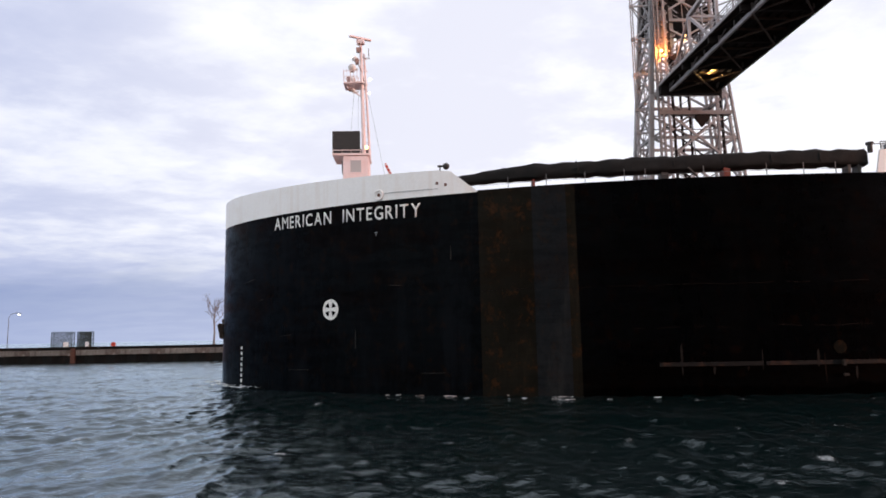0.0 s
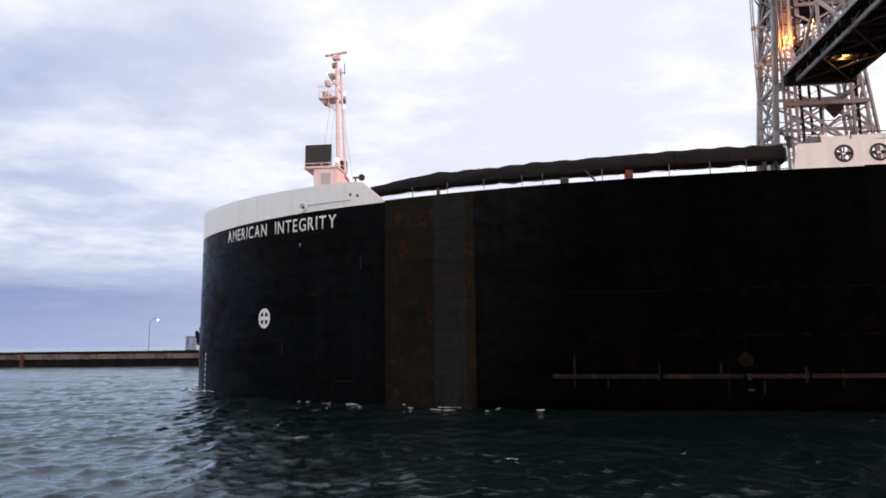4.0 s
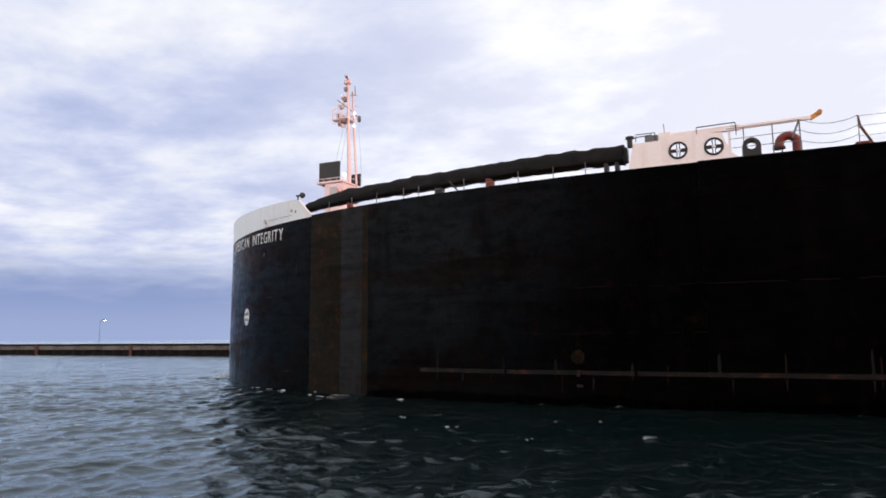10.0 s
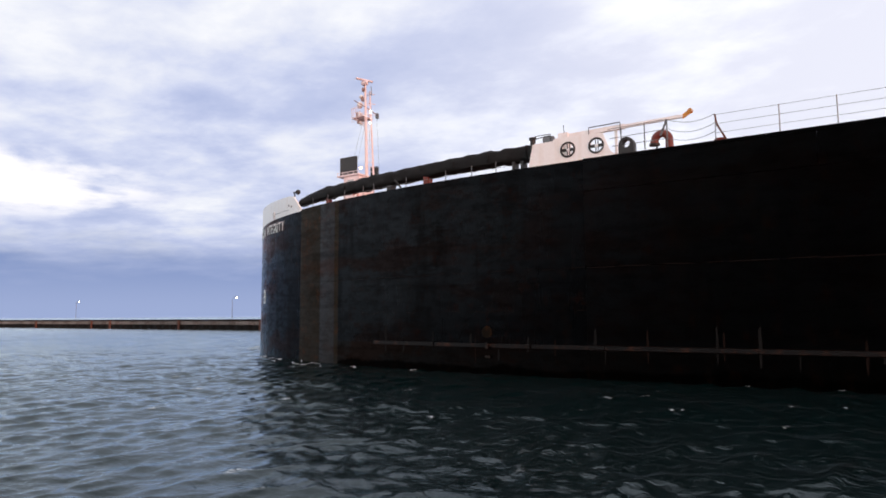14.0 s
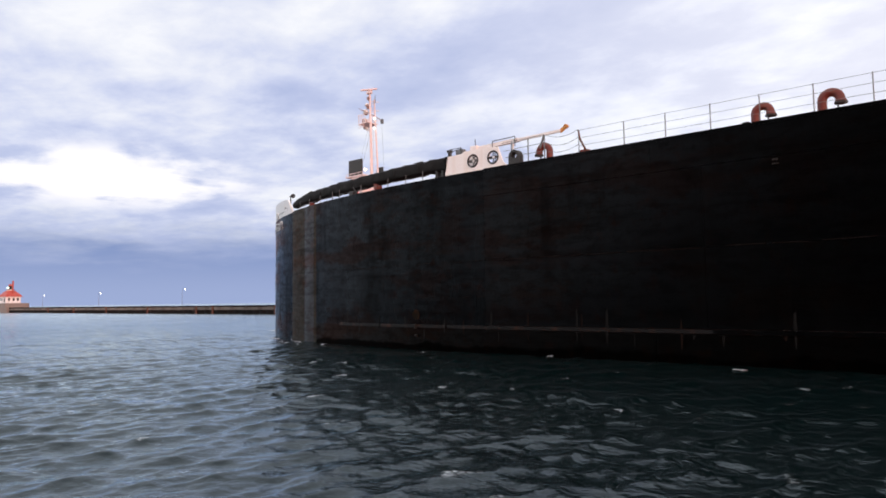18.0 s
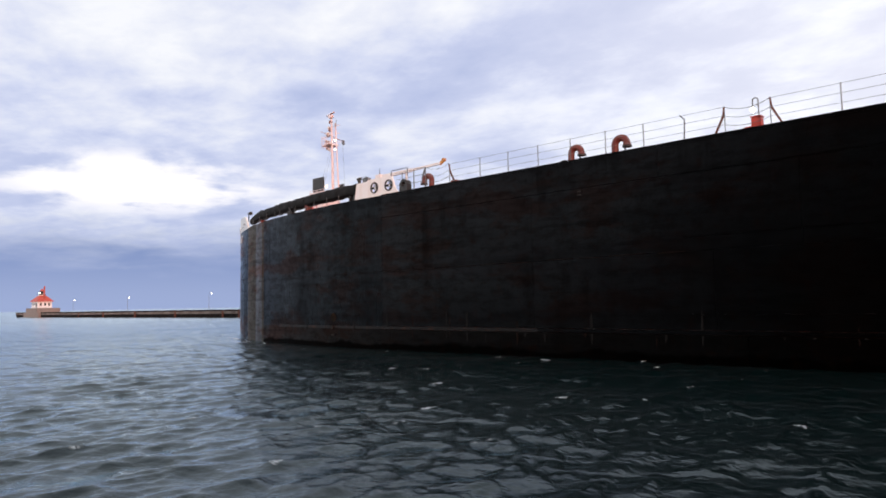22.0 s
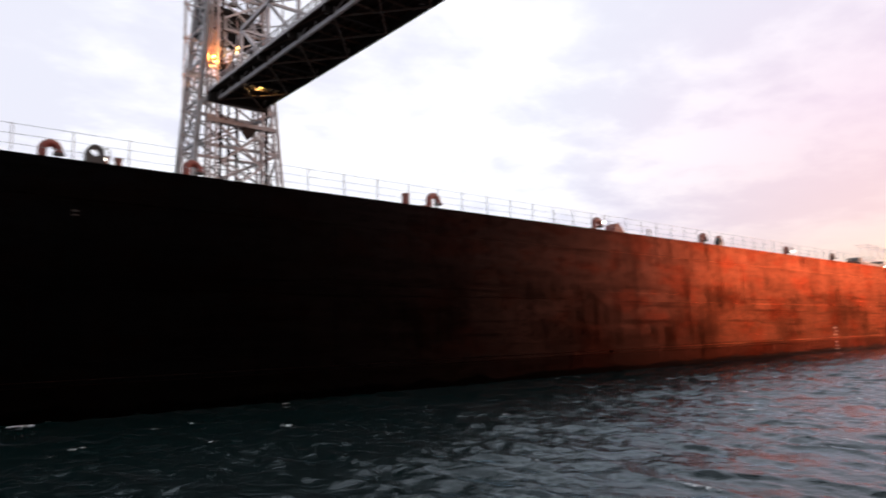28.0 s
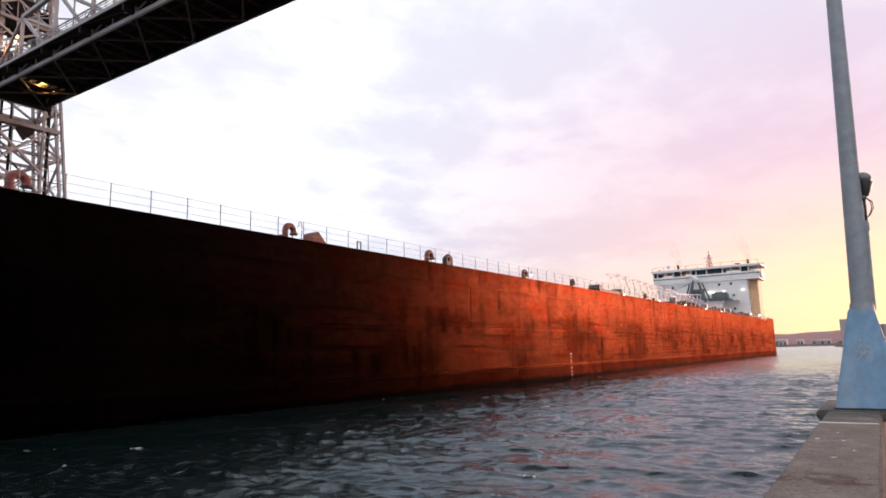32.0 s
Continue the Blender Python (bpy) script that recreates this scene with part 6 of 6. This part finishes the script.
def build_near_pier():
    part("walkway", boxed((-60, -8, -2), (90, -0.30, 1.2)), "parapet", near_pier, "concrete walkway behind the parapet")
    part("quay_wall", boxed((-60, -0.265, -2.5), (90, 0.17, 1.7)), "concrete", near_pier)
    for k in range(25):
        x = -56.4 + 6 * k
        part("coping", boxed((x + 0.008, -0.275, 1.7), (x + 5.992, 0.205, 2.05), 0.018), "parapet", near_pier)
    # thickened seat under the lamp, and a pale painted line
    part("lamp_seat", boxed((9.78, -0.42, 1.96), (11.3, 0.30, 2.062), 0.02), "parapet", near_pier)
    rng = random.Random(9)
    line = bmesh.new()
    for k in range(12):
        y0 = -0.25 + 0.037 * k
        dx = 0.008 * math.sin(k * 1.3) + rng.uniform(-0.004, 0.004)
        box(line, (8.64 + dx, y0, 2.0), (8.67 + dx + rng.uniform(0, 0.012), y0 + 0.0375, 2.0535))
    part("painted_line", line, "letter", near_pier, "wavy white painted line")
    # chips in the concrete
    for x, y, r in ((7.47, 0.13, 0.012), (7.42, -0.04, 0.006), (6.56, -0.02, 0.009), (5.1, 0.06, 0.010), (6.9, -0.12, 0.005), (7.9, 0.02, 0.005)):
        bm = bmesh.new()
        vs = [bm.verts.new((x + r * rng.uniform(0.5, 1.3) * math.cos(a), y + r * 1.8 * rng.uniform(0.5, 1.2) * math.sin(a), 2.0525)) for a in [math.pi * k / 4 for k in range(8)]]
        bm.faces.new(vs)
        ex = bmesh.ops.extrude_face_region(bm, geom=bm.faces[:])
        for v in ex["geom"]:
            if isinstance(v, bmesh.types.BMVert):
                v.co.z -= 0.01
        bmesh.ops.recalc_face_normals(bm, faces=bm.faces)
        part("chip", bm, "letter", near_pier)


build_near_pier()


def build_lamp_post():
    post = thing("lamp_post", "tall grey lamp post on a flared blue steel base", "street lamp")
    post.matrix_basis = pose(10.2, -0.16, 2.062)

    def frustum(z0, a, z1, b, n=4, turn=math.pi / 4):
        bm = bmesh.new()
        lo = [bm.verts.new((a * math.cos(turn + 2 * math.pi * k / n), a * math.sin(turn + 2 * math.pi * k / n), z0)) for k in range(n)]
        hi = [bm.verts.new((b * math.cos(turn + 2 * math.pi * k / n), b * math.sin(turn + 2 * math.pi * k / n), z1)) for k in range(n)]
        bm.faces.new(lo[::-1])
        bm.faces.new(hi)
        for k in range(n):
            bm.faces.new((lo[k], lo[(k + 1) % n], hi[(k + 1) % n], hi[k]))
        bmesh.ops.bevel(bm, geom=bm.edges[:], offset=0.012, segments=2, affect="EDGES")
        return bm

    base = part("base", frustum(0.0, 0.46, 1.04, 0.165), "blue", post, "flared blue painted base with scratched graffiti")
    part("base_plate", boxed((-0.335, -0.335, 0.0), (0.335, 0.335, 0.02), 0.004), "black", base)
    part("pole", rod(bmesh.new(), (0, -0.012, 1.0), (0, -0.21, 8.6), 0.105, 0.045, 24), "pole", post, shade=True)
    part("collar", rod(bmesh.new(), (0, -0.01, 1.0), (0, -0.013, 1.10), 0.125, 0.112, 24), "pole", post, shade=True)
    # scratched scribble on the face that looks down the canal
    rng = random.Random(5)
    pts = []
    for k in range(64):
        a = k * 0.36
        pts.append((0.075 * math.sin(a * 1.31) + 0.035 * math.cos(a * 3.7) + rng.uniform(-0.012, 0.012), 0.60 + 0.075 * math.cos(a * 0.83) + 0.045 * math.sin(a * 2.9) + rng.uniform(-0.012, 0.012)))
    for (y0, z0), (y1, z1) in zip(pts, pts[1:]):
        x0, x1 = -0.3253 + 0.2006 * z0 - 0.003, -0.3253 + 0.2006 * z1 - 0.003
        beam("scratch", base, (x0, y0 * 0.75 + 0.01, z0), (x1, y1 * 0.75 + 0.01, z1), 0.004, 0.0025, "pole_scratch")
    # side fixture: a hooded floodlight on a bracket, its loop of cable, and the conduit that feeds it
    dome = ball(bmesh.new(), (0, 0, 0), 0.078, 18, 12)
    bmesh.ops.transform(dome, matrix=pose(0.03, -0.172, 2.47, 25, 0, 0) @ Matrix.Diagonal((0.9, 1.0, 0.8, 1)), verts=dome.verts)
    fix = part("floodlight", dome, "steel", post, "grey hooded floodlight strapped to the pole", shade=True)

    def sub(name, bm, mat, shade=False):
        return part(name, bm, mat, fix, shade=shade)

    sub("floodlight_body", tube([(0.03, -0.175, 2.47), (0.03, -0.178, 2.40), (0.03, -0.175, 2.33), (0.03, -0.165, 2.27)], [0.060, 0.062, 0.052, 0.034], 16), "black", True)
    sub("hood_rim", tube([(0.03, -0.172 + 0.075 * math.cos(a), 2.44 + 0.03 * math.cos(a)) for a in (0.0, 0.6, 1.2, 1.8, 2.4, 3.0)], 0.012, 8), "steel", True)
    sub("lens_ring", rod(bmesh.new(), (0.03, -0.228, 2.39), (0.03, -0.242, 2.385), 0.040, n=16), "steel", True)
    sub("clamp", boxed((-0.03, -0.18, 2.235), (0.09, -0.05, 2.265), 0.008), "steel")
    sub("bracket", rod(bmesh.new(), (0.03, -0.150, 1.98), (0.03, -0.155, 2.26), 0.014, n=8), "black")
    for w in (0.03, 0.045):
        sub("cable", tube([(0.03, -0.17, 2.25), (0.033, -0.178 - w, 2.20), (0.036, -0.185 - w, 2.13), (0.033, -0.172 - w * 0.5, 2.06), (0.03, -0.152, 2.02)], 0.005, 8), "black", True)
    sub("junction_box", boxed((-0.01, -0.172, 1.88), (0.06, -0.122, 1.99), 0.008), "pole")
    sub("conduit", tube([(0.02, -0.118, 1.02), (0.02, -0.128, 1.5), (0.025, -0.140, 1.90)], 0.024, 10), "pole", True)


build_lamp_post()


# ---- the lift bridge ----
def build_bridge():
    br = thing("lift_bridge", "silver steel vertical lift bridge with its span raised", "bridge")
    E, W, Z = 39.8, 47.2, 39.2
    y0, y1, n = 98.0, -22.0, 14
    step = (y1 - y0) / n
    # stiff bottom chords, deck, side walks
    for x in (E, W):
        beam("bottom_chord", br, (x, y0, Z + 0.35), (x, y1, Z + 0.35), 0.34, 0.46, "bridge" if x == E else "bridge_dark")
    part("roadway", boxed((E - 0.2, y1, Z + 1.40), (W + 0.25, y0, Z + 1.75)), "bridge_dark", br, "dark open steel roadway")
    for lo, hi in ((38.4, 39.6),):
        part("sidewalk", boxed((lo, y1, Z + 1.45), (hi, y0, Z + 1.6)), "bridge_dark", br, "sidewalk bracketed out from the truss")
    beam("edge_girder", br, (38.3, y0, Z + 1.45), (38.3, y1, Z + 1.45), 0.16, 0.40, "bridge")
    for z in (2.0, 2.35, 2.75):
        beam("railing", br, (38.35, y0, Z + z), (38.35, y1, Z + z), 0.06, 0.06, "bridge")
    for k in range(1, 58):
        y = y0 + (y1 - y0) * k / 58
        if y > 20:
            beam("railing_post", br, (38.35, y, Z + 1.5), (38.35, y, Z + 2.75), 0.06, 0.06, "bridge")
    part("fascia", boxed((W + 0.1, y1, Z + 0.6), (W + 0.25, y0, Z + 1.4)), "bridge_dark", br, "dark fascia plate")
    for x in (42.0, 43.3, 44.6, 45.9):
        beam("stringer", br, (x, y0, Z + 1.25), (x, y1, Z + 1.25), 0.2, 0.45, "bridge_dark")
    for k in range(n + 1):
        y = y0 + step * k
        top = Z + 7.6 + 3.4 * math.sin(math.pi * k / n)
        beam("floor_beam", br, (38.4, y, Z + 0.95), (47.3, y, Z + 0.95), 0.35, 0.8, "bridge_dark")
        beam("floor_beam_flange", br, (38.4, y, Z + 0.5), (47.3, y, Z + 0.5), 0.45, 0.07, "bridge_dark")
        if k < n:
            yn = y + step
            tn = Z + 7.6 + 3.4 * math.sin(math.pi * (k + 1) / n)
            beam("lateral", br, (E, y, Z + 0.25), (W, yn, Z + 0.25), 0.2, 0.2, "bridge_rust")
            beam("lateral", br, (W, y, Z + 0.2), (E, yn, Z + 0.2), 0.2, 0.2, "bridge_rust")
            for q in range(1, 3):
                beam("cross_frame", br, (E, y + step * q / 3, Z + 1.0), (W, y + step * q / 3, Z + 1.0), 0.12, 0.3, "bridge_rust")
            beam("walk_brace", br, (38.4, y, Z + 1.3), (E, yn, Z + 1.3), 0.1, 0.1, "bridge_rust")
            beam("web_tie", br, (E, y + step / 2, Z + 0.6), (E, y + step / 2, (top + tn) / 2 - 1.2), 0.14, 0.14, "bridge")
            beam("web_tie", br, (E, y, Z + 4.2), (E, yn, Z + 4.2), 0.12, 0.12, "bridge")
            beam("web_tie", br, (E, yn, Z + 3.9), (E, y, Z + 0.7), 0.14, 0.14, "bridge")
            for x in (E, W):
                if 0 < k:
                    beam("top_chord", br, (x, y, top), (x, yn, tn), 0.5, 0.5, "bridge")
                a, b = ((y, Z + 0.5), (yn, tn)) if k >= n // 2 or k == 0 else ((y, top), (yn, Z + 0.5))
                beam("diagonal", br, (x, a[0], a[1]), (x, b[0], b[1]), 0.35, 0.35, "bridge")
                beam("sub_diagonal", br, (x, y, Z + 3.9), (x, yn, Z + 0.7), 0.18, 0.18, "bridge")
            beam("bracket", br, (38.4, y, Z + 1.3), (E, y, Z + 0.45), 0.14, 0.14, "bridge")
        for x in (E, W):
            if 0 < k < n:
                beam("vertical", br, (x, y, Z + 0.5), (x, y, top), 0.36, 0.36, "bridge")
        if 0 < k < n:
            beam("top_strut", br, (E, y, top), (W, y, top), 0.3, 0.4, "bridge")
            if k < n - 1:
                beam("top_lateral", br, (E, y, top), (W, y + step, top), 0.15, 0.15, "bridge")
    part("end_girder", boxed((38.3, y0 - 0.5, Z - 0.1), (47.9, y0 + 0.5, Z + 1.4), 0.03), "bridge_dark", br)
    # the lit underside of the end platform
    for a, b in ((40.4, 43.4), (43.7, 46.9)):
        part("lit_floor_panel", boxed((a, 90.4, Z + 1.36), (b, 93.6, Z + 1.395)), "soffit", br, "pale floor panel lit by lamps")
    for x, y, z in ((45.9, 93.0, 40.0), (42.6, 92.6, 40.0)):
        part("soffit_lamp", ball(bmesh.new(), (x, y, z + 0.3), 0.10), "amber", br, "lit amber lamp")

    # the tower
    tw = thing("bridge_tower", "tall silver lattice steel tower of the lift bridge", "bridge tower")
    H = 69.0

    def leg(east, south, z):
        f = z / H
        x = (35.6 + 4.0 * f) if east else (54.6 - 7.4 * f)
        y = (110.5 - 5.5 * f) if south else 100.6
        return Vector((x, y, z))

    levels = [0, 9, 17.5, 25.5, 33, 40, 46.5, 52.5, 58.5, 64, 69]
    for e in (True, False):
        for s in (True, False):
            for a, b in zip(levels, levels[1:]):
                if e:
                    beam("leg", tw, leg(e, s, a), leg(e, s, b), 0.72, 0.72, "bridge")
                    continue
                for dx in (-0.42, 0.42):
                    beam("leg", tw, leg(e, s, a) + Vector((dx, 0, 0)), leg(e, s, b) + Vector((dx, 0, 0)), 0.30, 0.5, "bridge")
                for q in range(6):
                    p0, p1 = leg(e, s, a + (b - a) * q / 6), leg(e, s, a + (b - a) * (q + 1) / 6)
                    beam("leg_lacing", tw, p0 + Vector((-0.42, 0, 0)), p1 + Vector((0.42, 0, 0)), 0.1, 0.1, "bridge")
    for a, b in zip(levels, levels[1:]):
        for p, q in (((True, False), (False, False)), ((True, True), (False, True)), ((True, False), (True, True)), ((False, False), (False, True))):
            w = 0.28
            beam("brace", tw, leg(*p, a), leg(*q, b), w, w, "bridge")
            beam("brace", tw, leg(*q, a), leg(*p, b), w, w, "bridge")
            beam("strut", tw, leg(*p, b), leg(*q, b), 0.36, 0.45, "bridge")
            m0, m1 = leg(*p, (a + b) / 2), leg(*q, (a + b) / 2)
            beam("sub_strut", tw, m0, m1, 0.10, 0.12, "bridge_dark")
            mid = (m0 + m1) / 2
            if a > 15:
                beam("hanger", tw, mid, (leg(*p, b) + leg(*q, b)) / 2, 0.13, 0.13, "bridge")
                beam("hanger", tw, mid, (leg(*p, a) + leg(*q, a)) / 2, 0.13, 0.13, "bridge")
                beam("sub_brace", tw, m0, (leg(*p, a) + leg(*q, a)) / 2, 0.11, 0.11, "bridge")
                beam("sub_brace", tw, m1, (leg(*p, a) + leg(*q, a)) / 2, 0.11, 0.11, "bridge")
    # vertical guide columns in front, laced
    for x in (40.6, 48.3, 39.0):
        for dx in (-0.34, 0.34):
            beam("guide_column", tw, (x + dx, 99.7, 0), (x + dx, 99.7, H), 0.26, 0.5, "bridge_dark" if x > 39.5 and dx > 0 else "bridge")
        for k in range(60):
            z = 20 + 0.8 * k
            beam("lacing", tw, (x - 0.34, 99.5, z), (x + 0.34, 99.5, z + (0.5 if k % 2 else -0.5)), 0.10, 0.12, "bridge")
    for a, b in ((35.8, 30.2), (30.2, 24.6)):
        beam("cross_brace", tw, (41.1, 99.6, a), (47.8, 99.6, b), 0.34, 0.3, "bridge")
        beam("cross_brace", tw, (41.1, 99.4, b), (47.8, 99.4, a), 0.34, 0.3, "bridge")
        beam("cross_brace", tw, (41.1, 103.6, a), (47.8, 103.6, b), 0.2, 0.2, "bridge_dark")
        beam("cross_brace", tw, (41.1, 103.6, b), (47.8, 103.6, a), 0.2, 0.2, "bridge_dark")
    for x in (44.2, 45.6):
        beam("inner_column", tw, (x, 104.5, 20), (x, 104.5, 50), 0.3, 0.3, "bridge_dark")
    part("cross_girder", boxed((38.6, 99.4, 36.4), (50.2, 100.1, 37.05), 0.04), "bridge", tw)
    part("gusset", profile([(44.3, 35.9), (44.6, 36.6), (46.9, 36.8), (46.6, 35.6), (45.4, 34.4)], 99.6, 100.0), "bridge_dark", tw, "dark gusset plate")
    # slender outrigger column beside the tower, tied back
    joints = [20.0, 26.5, 33.8, 37.6, 43.4, 49.4, 55.0, 61.0, 67.0]
    for z0, z1 in zip(joints, joints[1:]):
        for dx in (-0.16, 0.16):
            beam("outrigger_column", tw, (35.6 + dx, 101.0, z0), (35.6 + dx, 101.0, z1), 0.12, 0.25, "bridge")
        part("outrigger_joint", boxed((35.3, 100.8, z1 - 0.28), (35.9, 101.2, z1 + 0.28), 0.05), "bridge", tw)
        beam("outrigger_tie", tw, (35.6, 101.0, z1), leg(True, False, z1), 0.22, 0.26, "bridge")
        beam("outrigger_tie", tw, (35.6, 101.0, z1), leg(True, False, z1 - 3.2), 0.14, 0.14, "bridge")
        beam("outrigger_tie", tw, (35.6, 101.0, z1), leg(True, False, z1 + 2.6), 0.14, 0.14, "bridge")
        beam("outrigger_tie", tw, (35.6, 101.0, z1), leg(True, True, z1), 0.14, 0.14, "bridge")
    # cables beside the leg
    for dx in (0, 0.3, 0.6, 0.9):
        beam("hoist_cable", tw, (38.3 + dx, 98.9, 41.0), (38.3 + dx, 98.9, 69.0), 0.05, 0.05, "bridge_dark")
    part("counterweight", boxed((38.9, 100.9, 48.0), (42.3, 103.0, 54.5), 0.05), "bridge", tw, "grey steel counterweight panel")
    part("machinery", boxed((38.9, 103.2, 52.0), (47.5, 106.0, 57.5), 0.1), "bridge_dark", tw, "dark machinery platform")
    rt = random.Random(12)
    for k in range(26):
        x, z, y = rt.uniform(38.5, 48), rt.uniform(49.5, 58), rt.uniform(100.9, 103)
        w, h = rt.uniform(0.3, 1.3), rt.uniform(0.3, 1.5)
        part("machine", boxed((x, y, z), (x + w, y + 0.8, z + h), 0.06), ("bridge_dark", "bridge", "bridge_dark")[k % 3], tw)
    for k in range(14):
        x, z = rt.uniform(38, 47), rt.uniform(48, 57)
        beam("pipe", tw, (x, 100.3, z), (x + rt.uniform(-3, 3), 100.3 + rt.uniform(0, 2), z + rt.uniform(0.5, 3.5)), 0.14, 0.14, ("bridge", "bridge_dark")[k % 2])
    part("lamp_hood", profile([(40.4, 45.5), (42.9, 46.9), (42.9, 45.2), (41.9, 44.8)], 99.0, 100.6), "bridge_dark", tw)
    for x, y, z, r, mat in ((39.3, 98.9, 46.6, 0.20, "sodium"), (39.8, 98.9, 45.9, 0.22, "sodium"), (38.9, 98.9, 45.0, 0.14, "sodium"), (42.95, 98.5, 48.95, 0.26, "amber"), (42.9, 98.5, 48.1, 0.16, "amber")):
        part("tower_lamp", ball(bmesh.new(), (x, y, z), r), mat, tw, "lit orange sodium lamp")
    for name, at, watts, colour in (("sodium_light", (39.3, 98.6, 46.6), 3400, (1.0, 0.26, 0.045)), ("amber_light", (42.9, 98.0, 48.6), 300, (1.0, 0.55, 0.2)), ("soffit_light", (43.6, 92.0, 40.25), 320, (1.0, 0.6, 0.22))):
        data = bpy.data.lights.new(name, "POINT")
        data.energy, data.color, data.shadow_soft_size = watts, colour, 0.25
        new(name, data).location = at
    part("pier_foot", boxed((33, 98.5, -2), (57, 113, 3.2), 0.2), "concrete", tw, "concrete tower foundation")


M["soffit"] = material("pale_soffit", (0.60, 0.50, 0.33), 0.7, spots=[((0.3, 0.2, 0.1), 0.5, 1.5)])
M["bridge_rust"] = material("rusty_bridge_steel", (0.050, 0.028, 0.018), 0.75, 0.1, spots=[((0.04, 0.025, 0.018), 0.6, 0.8)], vary=0.25)
build_bridge()


# ---- the far harbour shore ----
def build_shore():
    bm = bmesh.new()
    rows = []
    rng = random.Random(6)
    for k in range(141):
        yaw = radians(-60 - 75 * k / 140)
        d = 3900
        h = 66 + 20 * noise.noise((k * 0.06, 1.7, 0)) + 7 * noise.noise((k * 0.33, 5.1, 0)) + 1.8 * rng.random()
        x, y = -math.sin(yaw) * d, math.cos(yaw) * d
        rows.append([bm.verts.new((x * f, y * f, z)) for f, z in ((0.94, -2), (0.955, h * 0.35), (0.98, h * 0.8), (1.0, h), (1.03, -2))])
    for a, b in zip(rows, rows[1:]):
        for k in range(4):
            bm.faces.new((a[k], a[k + 1], b[k + 1], b[k]))
    tagged(part("far_hills", bm, "hill"), "wooded hills beyond the harbour, pink haze in their colour", "hills", kind="structure")
    # an unseen dark slope added behind the beholder, to darken what the hull mirrors
    bm = bmesh.new()
    rows = []
    for k in range(67):
        x = -240 + 10 * k
        h = (270 + 36 * noise.noise((k * 0.14, 9.2, 0)) + 5 * rng.random()) * min(1.0, k / 17 + 0.10, (66 - k) / 15 + 0.10)
        rows.append([bm.verts.new((x, y, z)) for y, z in ((-330, -2), (-345, h * 0.3), (-400, h * 0.75), (-460, h), (-520, -2))])
    for a, b in zip(rows, rows[1:]):
        for k in range(4):
            bm.faces.new((a[k], b[k], b[k + 1], a[k + 1]))
    tagged(part("town_hillside", bm, "backdrop"), "unseen dark slope added behind the near pier", "hills", kind="structure")
    bank = part("harbour_bank", boxed((1050, -900, -1), (1100, 220, 3.0), 0.3), "stone")
    tagged(bank, "low stone harbour bank", "harbour bank", kind="structure")
    for k in range(26):
        y = 205 - k * 17 + rng.uniform(-5, 5)
        w, d, h = rng.uniform(8, 16), rng.uniform(10, 24), rng.uniform(2.5, 6.5)
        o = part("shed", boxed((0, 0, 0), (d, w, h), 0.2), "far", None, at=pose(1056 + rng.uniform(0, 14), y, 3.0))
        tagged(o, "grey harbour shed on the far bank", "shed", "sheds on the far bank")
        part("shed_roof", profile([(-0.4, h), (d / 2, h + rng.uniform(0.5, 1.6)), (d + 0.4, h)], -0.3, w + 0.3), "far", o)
        for q in range(2):
            part("shed_door", boxed((-0.08, 1 + q * w / 2, 0), (0.05, 3 + q * w / 2, 3)), "glass", o)
    el = thing("grain_elevator", "pale concrete grain elevator on the harbour front", "grain elevator")
    el.matrix_basis = pose(620, 29, 0)
    part("head_house", boxed((-4, -5.5, -1), (12, 3.5, 21.5), 0.2), "far", el)
    for k in range(5):
        part("silo", rod(bmesh.new(), (2 + 4 * k, -8 - 6 * k, -1), (2 + 4 * k, -8 - 6 * k, 17), 3.2, n=16), "far", el)
    part("apron", boxed((-12, -60, -2), (60, 8, 1.6), 0.2), "stone", el)


build_shore()


# ---- motion ----
SCAN_TURN, SCAN_START = 1.285, 31.7
SCAN_STEP = SCAN_TURN / 6


def motions():
    walk(ship, [(t, pose(x, SHIP_Y, 0, 0, 0, SHIP_TURN)) for t, x in SHIP_WAY])
    for sheet in (water,):
        walk(sheet, [(0, pose(-8, 0, 0)), (16, pose(4, 0, 0)), (32, pose(16, 0, 0))])
    # the radar bar turns steadily
    turns = [k * SCAN_STEP for k in range(int(32 / SCAN_STEP) + 1)] + [32.0]
    walk(scanner, [(t, pose(-3.28, 15.72, 23.35, 0, 0, SCAN_START - 360 * t / SCAN_TURN)) for t in turns])


motions()
